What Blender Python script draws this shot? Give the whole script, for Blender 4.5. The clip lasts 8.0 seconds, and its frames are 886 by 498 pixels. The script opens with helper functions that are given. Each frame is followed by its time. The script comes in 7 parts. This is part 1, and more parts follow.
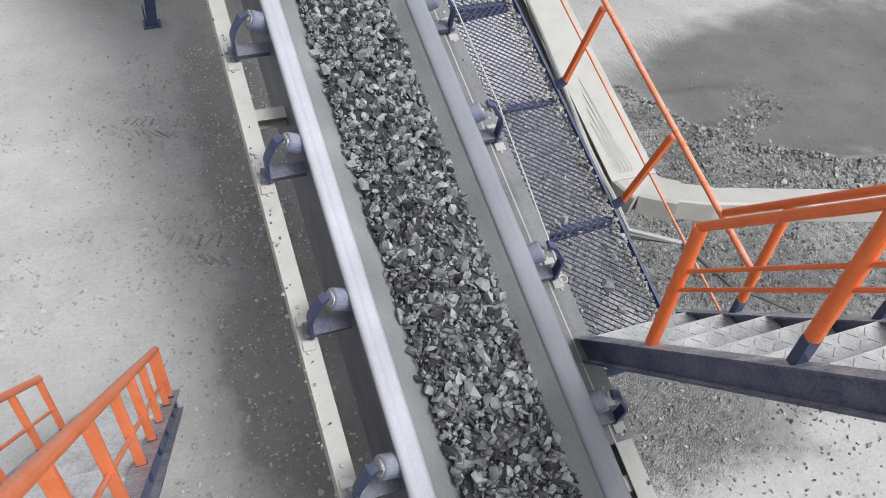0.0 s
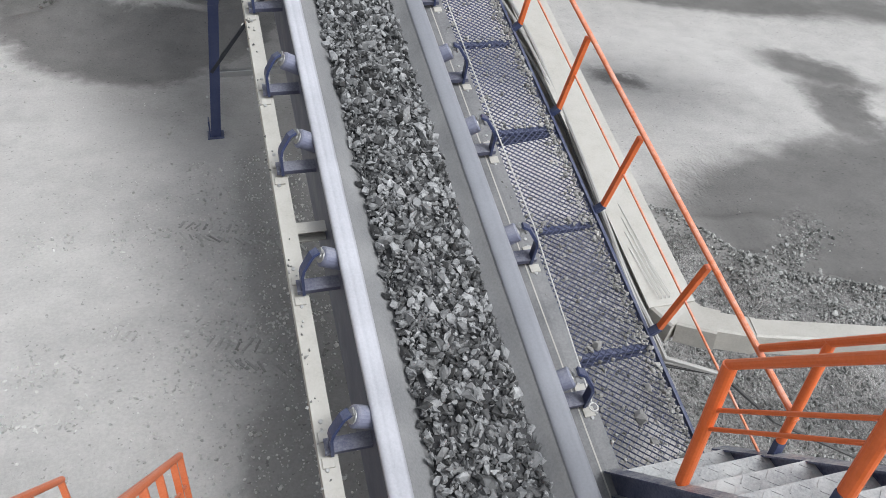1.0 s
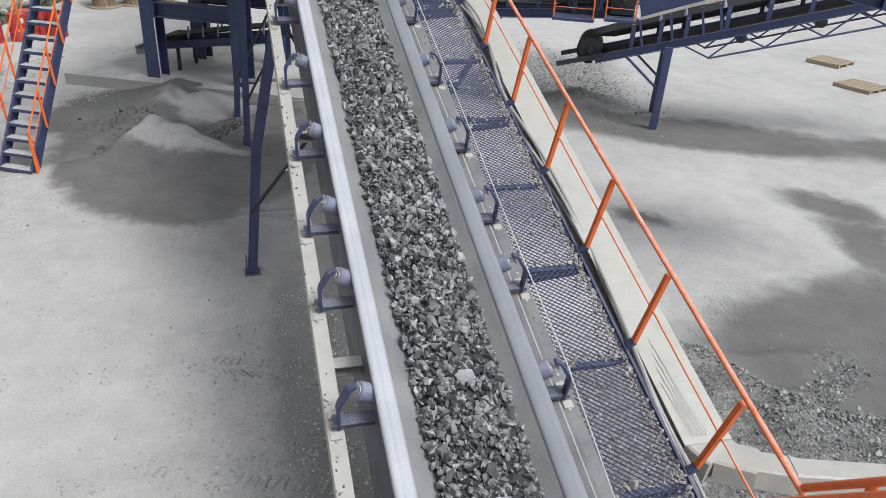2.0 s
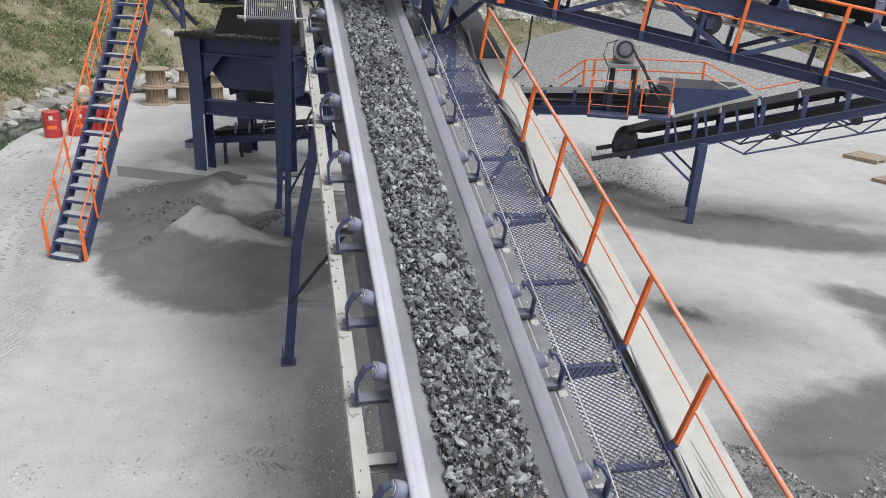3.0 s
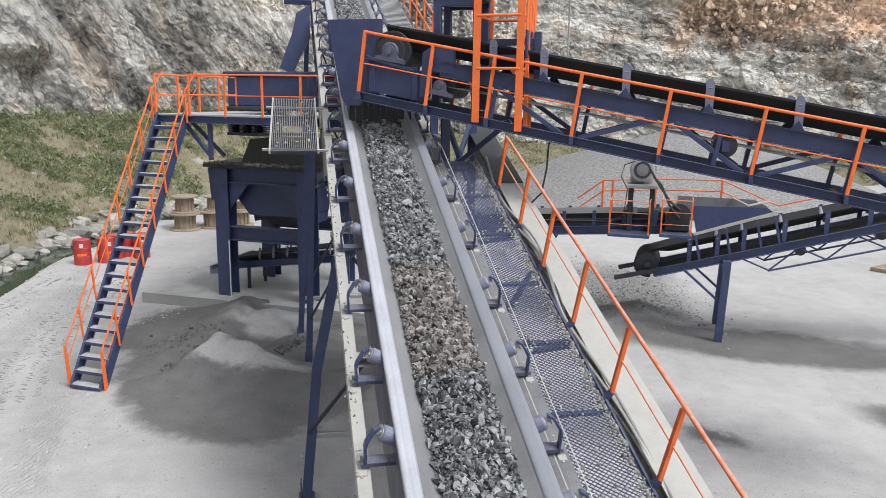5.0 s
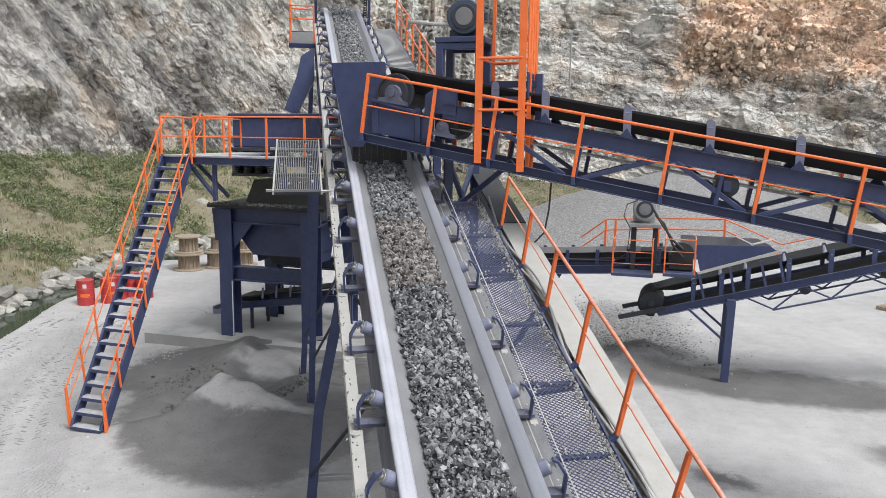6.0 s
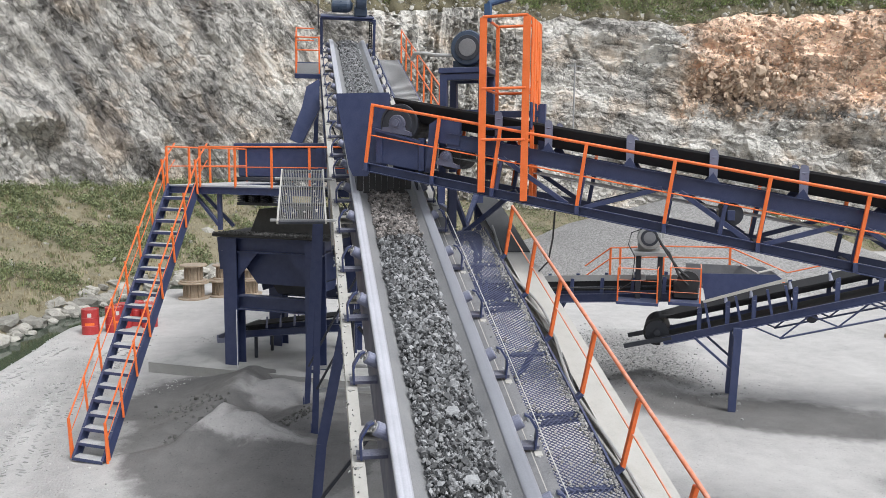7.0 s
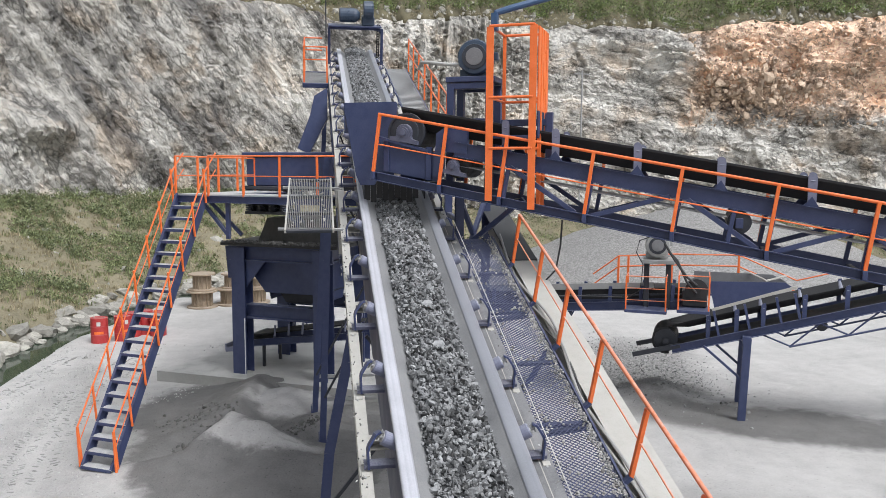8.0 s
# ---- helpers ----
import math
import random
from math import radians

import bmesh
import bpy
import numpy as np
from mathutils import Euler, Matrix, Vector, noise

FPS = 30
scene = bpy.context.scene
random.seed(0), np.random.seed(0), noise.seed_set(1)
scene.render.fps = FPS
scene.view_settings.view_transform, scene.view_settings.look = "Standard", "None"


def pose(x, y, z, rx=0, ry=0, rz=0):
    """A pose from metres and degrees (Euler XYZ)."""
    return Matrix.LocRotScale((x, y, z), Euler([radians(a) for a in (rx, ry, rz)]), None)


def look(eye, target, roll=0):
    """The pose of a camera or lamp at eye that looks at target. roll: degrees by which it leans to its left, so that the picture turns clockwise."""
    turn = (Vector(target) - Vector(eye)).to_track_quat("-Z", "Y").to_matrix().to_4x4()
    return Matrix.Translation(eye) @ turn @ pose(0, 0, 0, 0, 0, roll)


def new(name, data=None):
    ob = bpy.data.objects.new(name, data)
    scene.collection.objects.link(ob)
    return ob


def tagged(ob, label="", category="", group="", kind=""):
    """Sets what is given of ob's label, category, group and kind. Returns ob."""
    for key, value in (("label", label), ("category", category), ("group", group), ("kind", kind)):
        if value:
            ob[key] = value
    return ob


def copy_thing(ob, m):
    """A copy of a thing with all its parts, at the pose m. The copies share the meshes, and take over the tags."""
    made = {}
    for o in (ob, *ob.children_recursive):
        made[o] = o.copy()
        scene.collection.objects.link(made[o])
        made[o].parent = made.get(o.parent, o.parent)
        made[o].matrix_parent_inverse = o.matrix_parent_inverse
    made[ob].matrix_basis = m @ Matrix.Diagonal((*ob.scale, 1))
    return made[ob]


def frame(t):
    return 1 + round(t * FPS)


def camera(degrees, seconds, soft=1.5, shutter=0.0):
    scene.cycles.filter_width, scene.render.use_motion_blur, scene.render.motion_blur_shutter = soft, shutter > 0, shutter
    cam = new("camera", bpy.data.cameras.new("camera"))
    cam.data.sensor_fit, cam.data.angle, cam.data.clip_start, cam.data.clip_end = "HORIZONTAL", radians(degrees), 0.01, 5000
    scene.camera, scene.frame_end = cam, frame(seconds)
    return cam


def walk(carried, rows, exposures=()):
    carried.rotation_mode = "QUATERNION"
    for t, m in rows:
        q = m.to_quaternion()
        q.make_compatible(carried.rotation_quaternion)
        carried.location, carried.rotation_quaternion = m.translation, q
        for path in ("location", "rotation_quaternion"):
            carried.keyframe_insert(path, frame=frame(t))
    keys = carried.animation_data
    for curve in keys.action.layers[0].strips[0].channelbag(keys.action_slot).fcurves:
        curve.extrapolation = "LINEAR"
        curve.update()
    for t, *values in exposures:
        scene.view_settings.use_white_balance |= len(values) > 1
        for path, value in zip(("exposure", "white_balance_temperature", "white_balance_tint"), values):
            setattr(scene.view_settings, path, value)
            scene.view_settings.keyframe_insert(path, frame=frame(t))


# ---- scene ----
cam = camera(60.6, 8.0, soft=0.7)
PATH = [
    (0.0, pose(-0.047, 0.008, 5.737, 44.97, -4.14, -20.47)),
    (0.5, pose(0.058, 0.011, 5.768, 47.89, -4.26, -17.49)),
    (1.0, pose(0.096, 0.010, 5.802, 52.84, -3.60, -15.80)),
    (1.5, pose(0.045, -0.066, 5.854, 58.38, -3.00, -15.21)),
    (3.0, pose(-0.037, -0.118, 5.947, 69.60, -2.22, -11.48)),
    (3.5, pose(-0.015, -0.057, 5.985, 72.40, -1.87, -10.80)),
    (4.0, pose(0.000, 0.000, 6.000, 74.80, -1.60, -10.38)),
    (4.5, pose(0.016, 0.021, 6.020, 76.64, -1.14, -10.15)),
    (5.0, pose(0.017, 0.021, 6.027, 78.39, -0.87, -10.04)),
    (6.5, pose(0.041, 0.041, 6.055, 82.49, -0.61, -9.65)),
    (7.0, pose(0.051, 0.042, 6.060, 83.44, -0.54, -9.43)),
    (7.5, pose(0.052, 0.032, 6.059, 83.96, -0.58, -9.09)),
    (8.0, pose(0.059, 0.039, 6.070, 84.04, -0.35, -8.85)),
]
walk(cam, PATH, exposures=[(0.0, 0.16, 6100, 8), (1.5, 0.05, 6100, 8), (3.5, 0.10, 6100, 8), (5.0, 0.14, 6100, 9), (8.0, 0.17, 6100, 9)])

# ---- daylight: bright overcast sky, weak wide sun through cloud from high on the right ----
world = bpy.data.worlds.new("world")
scene.world = world
world.use_nodes = True
wn = world.node_tree
sky = wn.nodes.new("ShaderNodeTexSky")
sky.sky_type, sky.sun_disc = "NISHITA", False
sky.sun_elevation, sky.sun_rotation = radians(54), radians(144)
sky.air_density, sky.dust_density = 1.2, 4.0
sky_tone = wn.nodes.new("ShaderNodeHueSaturation")
sky_tone.inputs["Saturation"].default_value = 0.18
wn.links.new(sky.outputs[0], sky_tone.inputs["Color"])
wn.links.new(sky_tone.outputs[0], wn.nodes["Background"].inputs[0])
wn.nodes["Background"].inputs[1].default_value = 0.15
sun = new("sun", bpy.data.lights.new("sun", "SUN"))
sun.data.energy, sun.data.angle, sun.data.color = 2.0, radians(22), (1.0, 0.97, 0.93)
sun.matrix_world = look((16, -22, 38), (0, 0, 0))
# ---- mesh helpers ----
TILT = 18.2
# main conveyor: x across, y up along the belt, z square to it
CONV = pose(0, 1.4055, 1.7252, TILT) @ Matrix.Translation((1.33, 3, 0)) @ pose(0, 0, 0, 0, 0, 0.45) @ Matrix.Translation((-1.33, -3, 0))
UX, VX = Vector((0.887, -0.462, 0)), Vector((0.462, 0.887, 0))   # axes of the screening plant
UYAW = math.degrees(math.atan2(-0.462, 0.887))


def part(name, bm, material, parent=None, label="", smooth=False):
    me = bpy.data.meshes.new(name)
    bmesh.ops.recalc_face_normals(bm, faces=bm.faces)
    bm.to_mesh(me)
    bm.free()
    me.materials.append(material)
    if smooth:
        me.shade_smooth()
    ob = new(name, me)
    ob.parent = parent
    if label:
        tagged(ob, label)
    return ob


def again(ob, parent, m):
    """Another piece on the same mesh."""
    o = new(ob.name.split(".")[0], ob.data)
    o.parent = parent
    o.matrix_basis = m
    return o


def thing(name, m, label, category, group="", kind=""):
    ob = new(name)
    ob.empty_display_size = 0.2
    ob.matrix_basis = m
    return tagged(ob, label, category, group, kind)


def basis(p0, p1, up=(0, 0, 1)):
    p0, p1 = Vector(p0), Vector(p1)
    y = (p1 - p0).normalized()
    z = Vector(up)
    x = y.cross(z)
    if x.length < 1e-4:
        x = y.cross(Vector((0, 1, 0)))
    x.normalize()
    z = x.cross(y)
    return Matrix(((x.x, y.x, z.x, p0.x), (x.y, y.y, z.y, p0.y), (x.z, y.z, z.z, p0.z), (0, 0, 0, 1))), (p1 - p0).length


def extrude(bm, profile, p0, p1, up=(0, 0, 1)):
    """A closed outline (x, z) drawn out from p0 to p1."""
    m, d = basis(p0, p1, up)
    a = [bm.verts.new(m @ Vector((x, 0, z))) for x, z in profile]
    b = [bm.verts.new(m @ Vector((x, d, z))) for x, z in profile]
    n = len(profile)
    for i in range(n):
        bm.faces.new((a[i], a[(i + 1) % n], b[(i + 1) % n], b[i]))
    bm.faces.new(a[::-1])
    bm.faces.new(b)


def rect(w, h):
    c = min(w, h) * 0.08
    w, h = w / 2, h / 2
    return [(-w + c, -h), (w - c, -h), (w, -h + c), (w, h - c), (w - c, h), (-w + c, h), (-w, h - c), (-w, -h + c)]


def ring(r, n=10):
    return [(r * math.cos(2 * math.pi * i / n), r * math.sin(2 * math.pi * i / n)) for i in range(n)]


def chan(w, h, t=0.012, side=1):
    """C section: web upright, flanges towards side."""
    h = h / 2
    return [(side * x, z) for x, z in [(0, -h), (w, -h), (w, -h + t), (t, -h + t), (t, h - t), (w, h - t), (w, h), (0, h)]]


def ibeam(w, h, t=0.012):
    w, h = w / 2, h / 2
    return [(-w, -h), (w, -h), (w, -h + t), (t / 2, -h + t), (t / 2, h - t), (w, h - t), (w, h), (-w, h), (-w, h - t), (-t / 2, h - t), (-t / 2, -h + t), (-w, -h + t)]


def angle_iron(w, t=0.008):
    return [(0, 0), (w, 0), (w, t), (t, t), (t, w), (0, w)]


def beam(bm, p0, p1, w, h, up=(0, 0, 1)):
    extrude(bm, rect(w, h), p0, p1, up)


def tube(bm, p0, p1, r, n=10):
    extrude(bm, ring(r, n), p0, p1)


def pipe(bm, pts, r, n=8):
    """A bent round bar through the points."""
    pts = [Vector(p) for p in pts]
    rows = []
    for i, p in enumerate(pts):
        d = (pts[min(i + 1, len(pts) - 1)] - pts[max(i - 1, 0)]).normalized()
        x = d.cross(Vector((0, 0, 1)))
        if x.length < 1e-3:
            x = Vector((1, 0, 0))
        x.normalize()
        z = x.cross(d)
        rows.append([bm.verts.new(p + x * (r * math.cos(a)) + z * (r * math.sin(a))) for a in (2 * math.pi * k / n for k in range(n))])
    for a, b in zip(rows, rows[1:]):
        for k in range(n):
            bm.faces.new((a[k], a[(k + 1) % n], b[(k + 1) % n], b[k]))
    bm.faces.new(rows[0][::-1])
    bm.faces.new(rows[-1])


def box(bm, lo, hi, bevel=0.0):
    m = Matrix.Translation([(a + b) / 2 for a, b in zip(lo, hi)]) @ Matrix.Diagonal([abs(b - a) for a, b in zip(lo, hi)] + [1])
    r = bmesh.ops.create_cube(bm, size=1, matrix=m)
    if bevel:
        es = list({e for v in r["verts"] for e in v.link_edges})
        bmesh.ops.bevel(bm, geom=es, offset=bevel, segments=1, affect="EDGES")


def prism(bm, outline, p, axis_u, axis_v, depth):
    """A flat outline in the plane (axis_u, axis_v) at p, thickened by the vector depth."""
    p, u, v, d = Vector(p), Vector(axis_u), Vector(axis_v), Vector(depth)
    a = [bm.verts.new(p + u * s + v * t) for s, t in outline]
    b = [bm.verts.new(q.co + d) for q in a]
    n = len(a)
    for i in range(n):
        bm.faces.new((a[i], a[(i + 1) % n], b[(i + 1) % n], b[i]))
    bm.faces.new(a[::-1])
    bm.faces.new(b)


def lathe(bm, rows, p0, p1, n=16):
    """Rings of (distance along, radius) from p0 towards p1."""
    m, _ = basis(p0, p1)
    rings = [[bm.verts.new(m @ Vector((r * math.cos(a), y, r * math.sin(a)))) for a in (2 * math.pi * k / n for k in range(n))] for y, r in rows]
    for a, b in zip(rings, rings[1:]):
        for k in range(n):
            bm.faces.new((a[k], a[(k + 1) % n], b[(k + 1) % n], b[k]))
    bm.faces.new(rings[0][::-1])
    bm.faces.new(rings[-1])


def nz(x, y, z=0.0, f=1.0):
    return noise.noise(Vector((x * f, y * f, z * f)))


B = bmesh.new


# ---- materials ----
def node(nt, kind, **values):
    n = nt.nodes.new(kind)
    for k, v in values.items():
        n.inputs[k.replace("_", " ")].default_value = v
    return n


def paint(name, base, rough=0.45, metal=0.0, var=0.12, scale=6.0, dust=0.0, dust_col=(0.42, 0.41, 0.39), bump=0.03, speck=0.0, island=0.0, obj_random=0.0, fine=60.0):
    """Two scales of tone, dust that settles on upward faces and in patches, and fine relief."""
    m = bpy.data.materials.new(name)
    m.use_nodes = True
    nt = m.node_tree
    b = nt.nodes["Principled BSDF"]
    L = nt.links.new
    geo = nt.nodes.new("ShaderNodeNewGeometry")
    n1 = node(nt, "ShaderNodeTexNoise", Scale=scale, Detail=5.0, Roughness=0.6)
    n2 = node(nt, "ShaderNodeTexNoise", Scale=fine, Detail=3.0, Roughness=0.6)
    L(geo.outputs["Position"], n1.inputs["Vector"])
    L(geo.outputs["Position"], n2.inputs["Vector"])
    add = nt.nodes.new("ShaderNodeMath")
    add.operation = "MULTIPLY_ADD"
    add.inputs[1].default_value = 0.6
    L(n1.outputs[0], add.inputs[0])
    mul = nt.nodes.new("ShaderNodeMath")
    mul.operation = "MULTIPLY"
    mul.inputs[1].default_value = 0.4
    L(n2.outputs[0], mul.inputs[0])
    L(mul.outputs[0], add.inputs[2])
    ramp = nt.nodes.new("ShaderNodeMapRange")
    ramp.inputs[1].default_value, ramp.inputs[2].default_value = 0.3, 0.7
    ramp.inputs[3].default_value, ramp.inputs[4].default_value = 1 - var, 1 + var
    L(add.outputs[0], ramp.inputs[0])
    value = ramp.outputs[0]
    if island or obj_random:
        src = geo.outputs["Random Per Island"] if island else nt.nodes.new("ShaderNodeObjectInfo").outputs["Random"]
        k = island or obj_random
        r2 = nt.nodes.new("ShaderNodeMapRange")
        r2.inputs[3].default_value, r2.inputs[4].default_value = 1 - k, 1 + k
        L(src, r2.inputs[0])
        m2 = nt.nodes.new("ShaderNodeMath")
        m2.operation = "MULTIPLY"
        L(value, m2.inputs[0])
        L(r2.outputs[0], m2.inputs[1])
        value = m2.outputs[0]
    col = nt.nodes.new("ShaderNodeVectorMath")
    col.operation = "SCALE"
    col.inputs[0].default_value = base
    L(value, col.inputs["Scale"])
    out = col.outputs[0]
    if dust:
        sep = nt.nodes.new("ShaderNodeSeparateXYZ")
        L(geo.outputs["Normal"], sep.inputs[0])
        up = nt.nodes.new("ShaderNodeMapRange")
        up.inputs[1].default_value, up.inputs[2].default_value = 0.2, 1.0
        up.inputs[3].default_value, up.inputs[4].default_value = 0.18, 1.0
        L(sep.outputs[2], up.inputs[0])
        patch = nt.nodes.new("ShaderNodeMapRange")
        patch.inputs[1].default_value, patch.inputs[2].default_value = 0.35, 0.62
        L(add.outputs[0], patch.inputs[0])
        k1 = nt.nodes.new("ShaderNodeMath")
        k1.operation = "MULTIPLY"
        L(up.outputs[0], k1.inputs[0])
        L(patch.outputs[0], k1.inputs[1])
        k2 = nt.nodes.new("ShaderNodeMath")
        k2.operation, k2.use_clamp = "MULTIPLY", True
        k2.inputs[1].default_value = dust
        L(k1.outputs[0], k2.inputs[0])
        mix = nt.nodes.new("ShaderNodeMix")
        mix.data_type = "RGBA"
        L(k2.outputs[0], mix.inputs[0])
        L(out, mix.inputs[6])
        mix.inputs[7].default_value = (*dust_col, 1)
        out = mix.outputs[2]
    L(out, b.inputs["Base Color"])
    b.inputs["Metallic"].default_value = metal
    rr = nt.nodes.new("ShaderNodeMapRange")
    rr.inputs[1].default_value, rr.inputs[2].default_value = 0.3, 0.7
    rr.inputs[3].default_value, rr.inputs[4].default_value = max(rough - 0.12, 0.05), min(rough + 0.15, 1)
    L(n1.outputs[0], rr.inputs[0])
    L(rr.outputs[0], b.inputs["Roughness"])
    if bump:
        bp = nt.nodes.new("ShaderNodeBump")
        bp.inputs["Strength"].default_value = 0.5
        bp.inputs["Distance"].default_value = bump
        L(add.outputs[0], bp.inputs["Height"])
        L(bp.outputs[0], b.inputs["Normal"])
    return m


navy = paint("navy_paint", (0.033, 0.046, 0.118), 0.4, dust=0.25, bump=0.004)
navy_dark = paint("dark_steel", (0.022, 0.025, 0.036), 0.5, dust=0.25, bump=0.004)
orange = paint("orange_paint", (0.84, 0.165, 0.028), 0.38, dust=0.3, bump=0.003)
beige = paint("beige_paint", (0.44, 0.42, 0.38), 0.5, dust=0.5, bump=0.004, var=0.18, speck=0.3)
rubber = paint("belt_rubber", (0.215, 0.215, 0.222), 0.42, var=0.18, scale=2.5, dust=0.35, bump=0.003)
# worn margins with sky sheen put into the colour, brighter on the left
edge_pale = paint("sky_lit_worn_rubber", (0.43, 0.43, 0.465), 0.4, var=0.16, scale=2.5, bump=0.003)
edge_grey = paint("dull_side_worn_rubber", (0.245, 0.25, 0.275), 0.4, var=0.12, scale=2.5, bump=0.003)
dark_grate = paint("dusty_grate", (0.2, 0.2, 0.19), 0.5, metal=0.3, dust=0.3, bump=0.002)
black_rubber = paint("black_rubber", (0.018, 0.018, 0.02), 0.55, dust=0.15, bump=0.003)
roller = paint("roller_steel", (0.17, 0.18, 0.26), 0.4, dust=0.5, bump=0.002)
galv = paint("galvanised_steel", (0.42, 0.42, 0.42), 0.4, metal=0.6, dust=0.5, bump=0.002)
motor_blue = paint("motor_paint", (0.032, 0.052, 0.09), 0.35, dust=0.2, bump=0.002)
stone_grey = paint("crushed_stone", (0.165, 0.166, 0.168), 0.42, var=0.35, scale=18, island=0.95, dust=0.10, bump=0.006)
stone_light = paint("pale_stone", (0.315, 0.308, 0.295), 0.8, var=0.3, scale=5, island=0.45, bump=0.01)
grey_motor = paint("grey_motor", (0.3, 0.3, 0.29), 0.5, dust=0.4, bump=0.002)
gap_shade_fill = paint("gap_shade_fill", (0.04, 0.04, 0.042), 0.8, var=0.3, scale=30, bump=0.006)
spill_stone = paint("spill_stone", (0.25, 0.25, 0.24), 0.75, var=0.3, scale=20, island=0.6, bump=0.004)
boulder_rock = paint("boulder_rock", (0.31, 0.295, 0.26), 0.85, var=0.4, scale=2.2, obj_random=0.35, bump=0.05, fine=14)
wood = paint("reel_wood", (0.34, 0.265, 0.19), 0.7, var=0.25, scale=9, dust=0.2, bump=0.005)
red = paint("drum_red", (0.42, 0.03, 0.03), 0.4, dust=0.3, bump=0.003)
white_cable = paint("pale_cable", (0.55, 0.54, 0.52), 0.5, dust=0.2, bump=0.001)
grey_plate = paint("dusty_grey_sheet", (0.17, 0.17, 0.178), 0.6, var=0.25, scale=4, dust=0.4, dust_col=(0.30, 0.295, 0.285), bump=0.003)
plate_blue = paint("dusty_blue_plate", (0.085, 0.09, 0.145), 0.45, var=0.2, scale=3, dust=0.4, bump=0.003)
shade_panel = paint("panel_paint", (0.085, 0.09, 0.13), 0.45, var=0.2, scale=2, dust=0.3, bump=0.002)
black_cable = paint("black_cable", (0.02, 0.02, 0.022), 0.5, dust=0.3, bump=0.001)
leaf = paint("foliage", (0.165, 0.19, 0.088), 0.6, var=0.5, scale=0.5, island=0.5, bump=0, fine=3)
leaf_grass = paint("green_grass", (0.20, 0.215, 0.10), 0.65, var=0.4, scale=0.5, island=0.4, bump=0, fine=3)
leaf_dry = paint("dry_grass", (0.31, 0.265, 0.165), 0.7, var=0.4, scale=0.8, island=0.3, bump=0, fine=3)
leaf_wood = paint("woodland_foliage", (0.145, 0.19, 0.06), 0.55, var=0.5, scale=0.6, island=0.75, bump=0, fine=4)
belt_black = paint("black_belt", (0.014, 0.014, 0.016), 0.75, var=0.2, scale=3, dust=0.05, bump=0.003)
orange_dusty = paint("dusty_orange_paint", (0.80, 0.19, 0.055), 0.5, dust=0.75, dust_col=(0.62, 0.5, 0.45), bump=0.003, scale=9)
navy_dusty = paint("dusty_navy_paint", (0.045, 0.062, 0.15), 0.42, var=0.25, dust=1.5, dust_col=(0.5, 0.49, 0.48), bump=0.004)
grey_hose = paint("grey_hose", (0.36, 0.35, 0.335), 0.6, dust=0.4, bump=0.002)
clods = paint("dust_clods", (0.43, 0.425, 0.405), 0.9, var=0.3, scale=9, island=0.25, bump=0.004)
# ---- ground ----
RIM = [(-9.6, -40), (-9.5, 18), (-9.15, 29), (-7.2, 37), (-2, 44), (8, 50), (20, 52), (40, 46), (58, 20), (62, -40)]


def rim_distance(x, y):
    """Metres outside the foot of the bank; negative on the yard."""
    best, sign = 1e9, 1
    for (x0, y0), (x1, y1) in zip(RIM, RIM[1:]):
        dx, dy = x1 - x0, y1 - y0
        k = min(max(((x - x0) * dx + (y - y0) * dy) / (dx * dx + dy * dy), 0), 1)
        r = math.hypot(x - x0 - k * dx, y - y0 - k * dy)
        if r < best:
            best, sign = r, 1 if dx * (y - y0) - dy * (x - x0) > 0 else -1
    return best * sign


# crests of the drifts: x, y, height
DRIFT_FRONT = [(-2.95, 15.3, 0.2), (-2.76, 15.75, 0.4), (-2.0, 16.8, 0.78), (-1.5, 16.5, 0.66), (-1.07, 15.95, 0.44), (-0.45, 15.4, 0.22), (0.0, 15.35, 0.2), (0.8, 15.5, 0.2)]
DRIFT_BACK = [(-1.75, 20.6, 0.55), (-1.9, 19.65, 0.58), (-2.06, 18.6, 0.5), (-2.35, 17.85, 0.4), (-2.7, 17.4, 0.28), (-3.25, 17.2, 0.18), (-3.6, 16.5, 0.1)]
BERM = [(5.3, 8.4, 0.08), (5.62, 7.2, 0.26), (5.84, 6.38, 0.34), (6.35, 5.63, 0.34), (7.21, 5.16, 0.3), (8.05, 4.82, 0.25), (9.8, 4.3, 0.2)]
DRIFT_SIDE = [(-1.0, 17.0, 0.18), (-0.3, 17.45, 0.38), (0.0, 17.8, 0.34), (0.5, 18.4, 0.2)]


def ridge(x, y, crest_line, near, far):
    """Height of a drift round its crest, near and far being the widths of its two flanks."""
    best = 0.0
    for (x0, y0, h0), (x1, y1, h1) in zip(crest_line, crest_line[1:]):
        dx, dy = x1 - x0, y1 - y0
        k = min(max(((x - x0) * dx + (y - y0) * dy) / (dx * dx + dy * dy), 0), 1)
        px, py = x - x0 - k * dx, y - y0 - k * dy
        r = math.hypot(px, py)
        w = near if py < 0 else far
        best = max(best, (h0 + (h1 - h0) * k) * math.exp(-(r / w) ** 1.5))
    return best


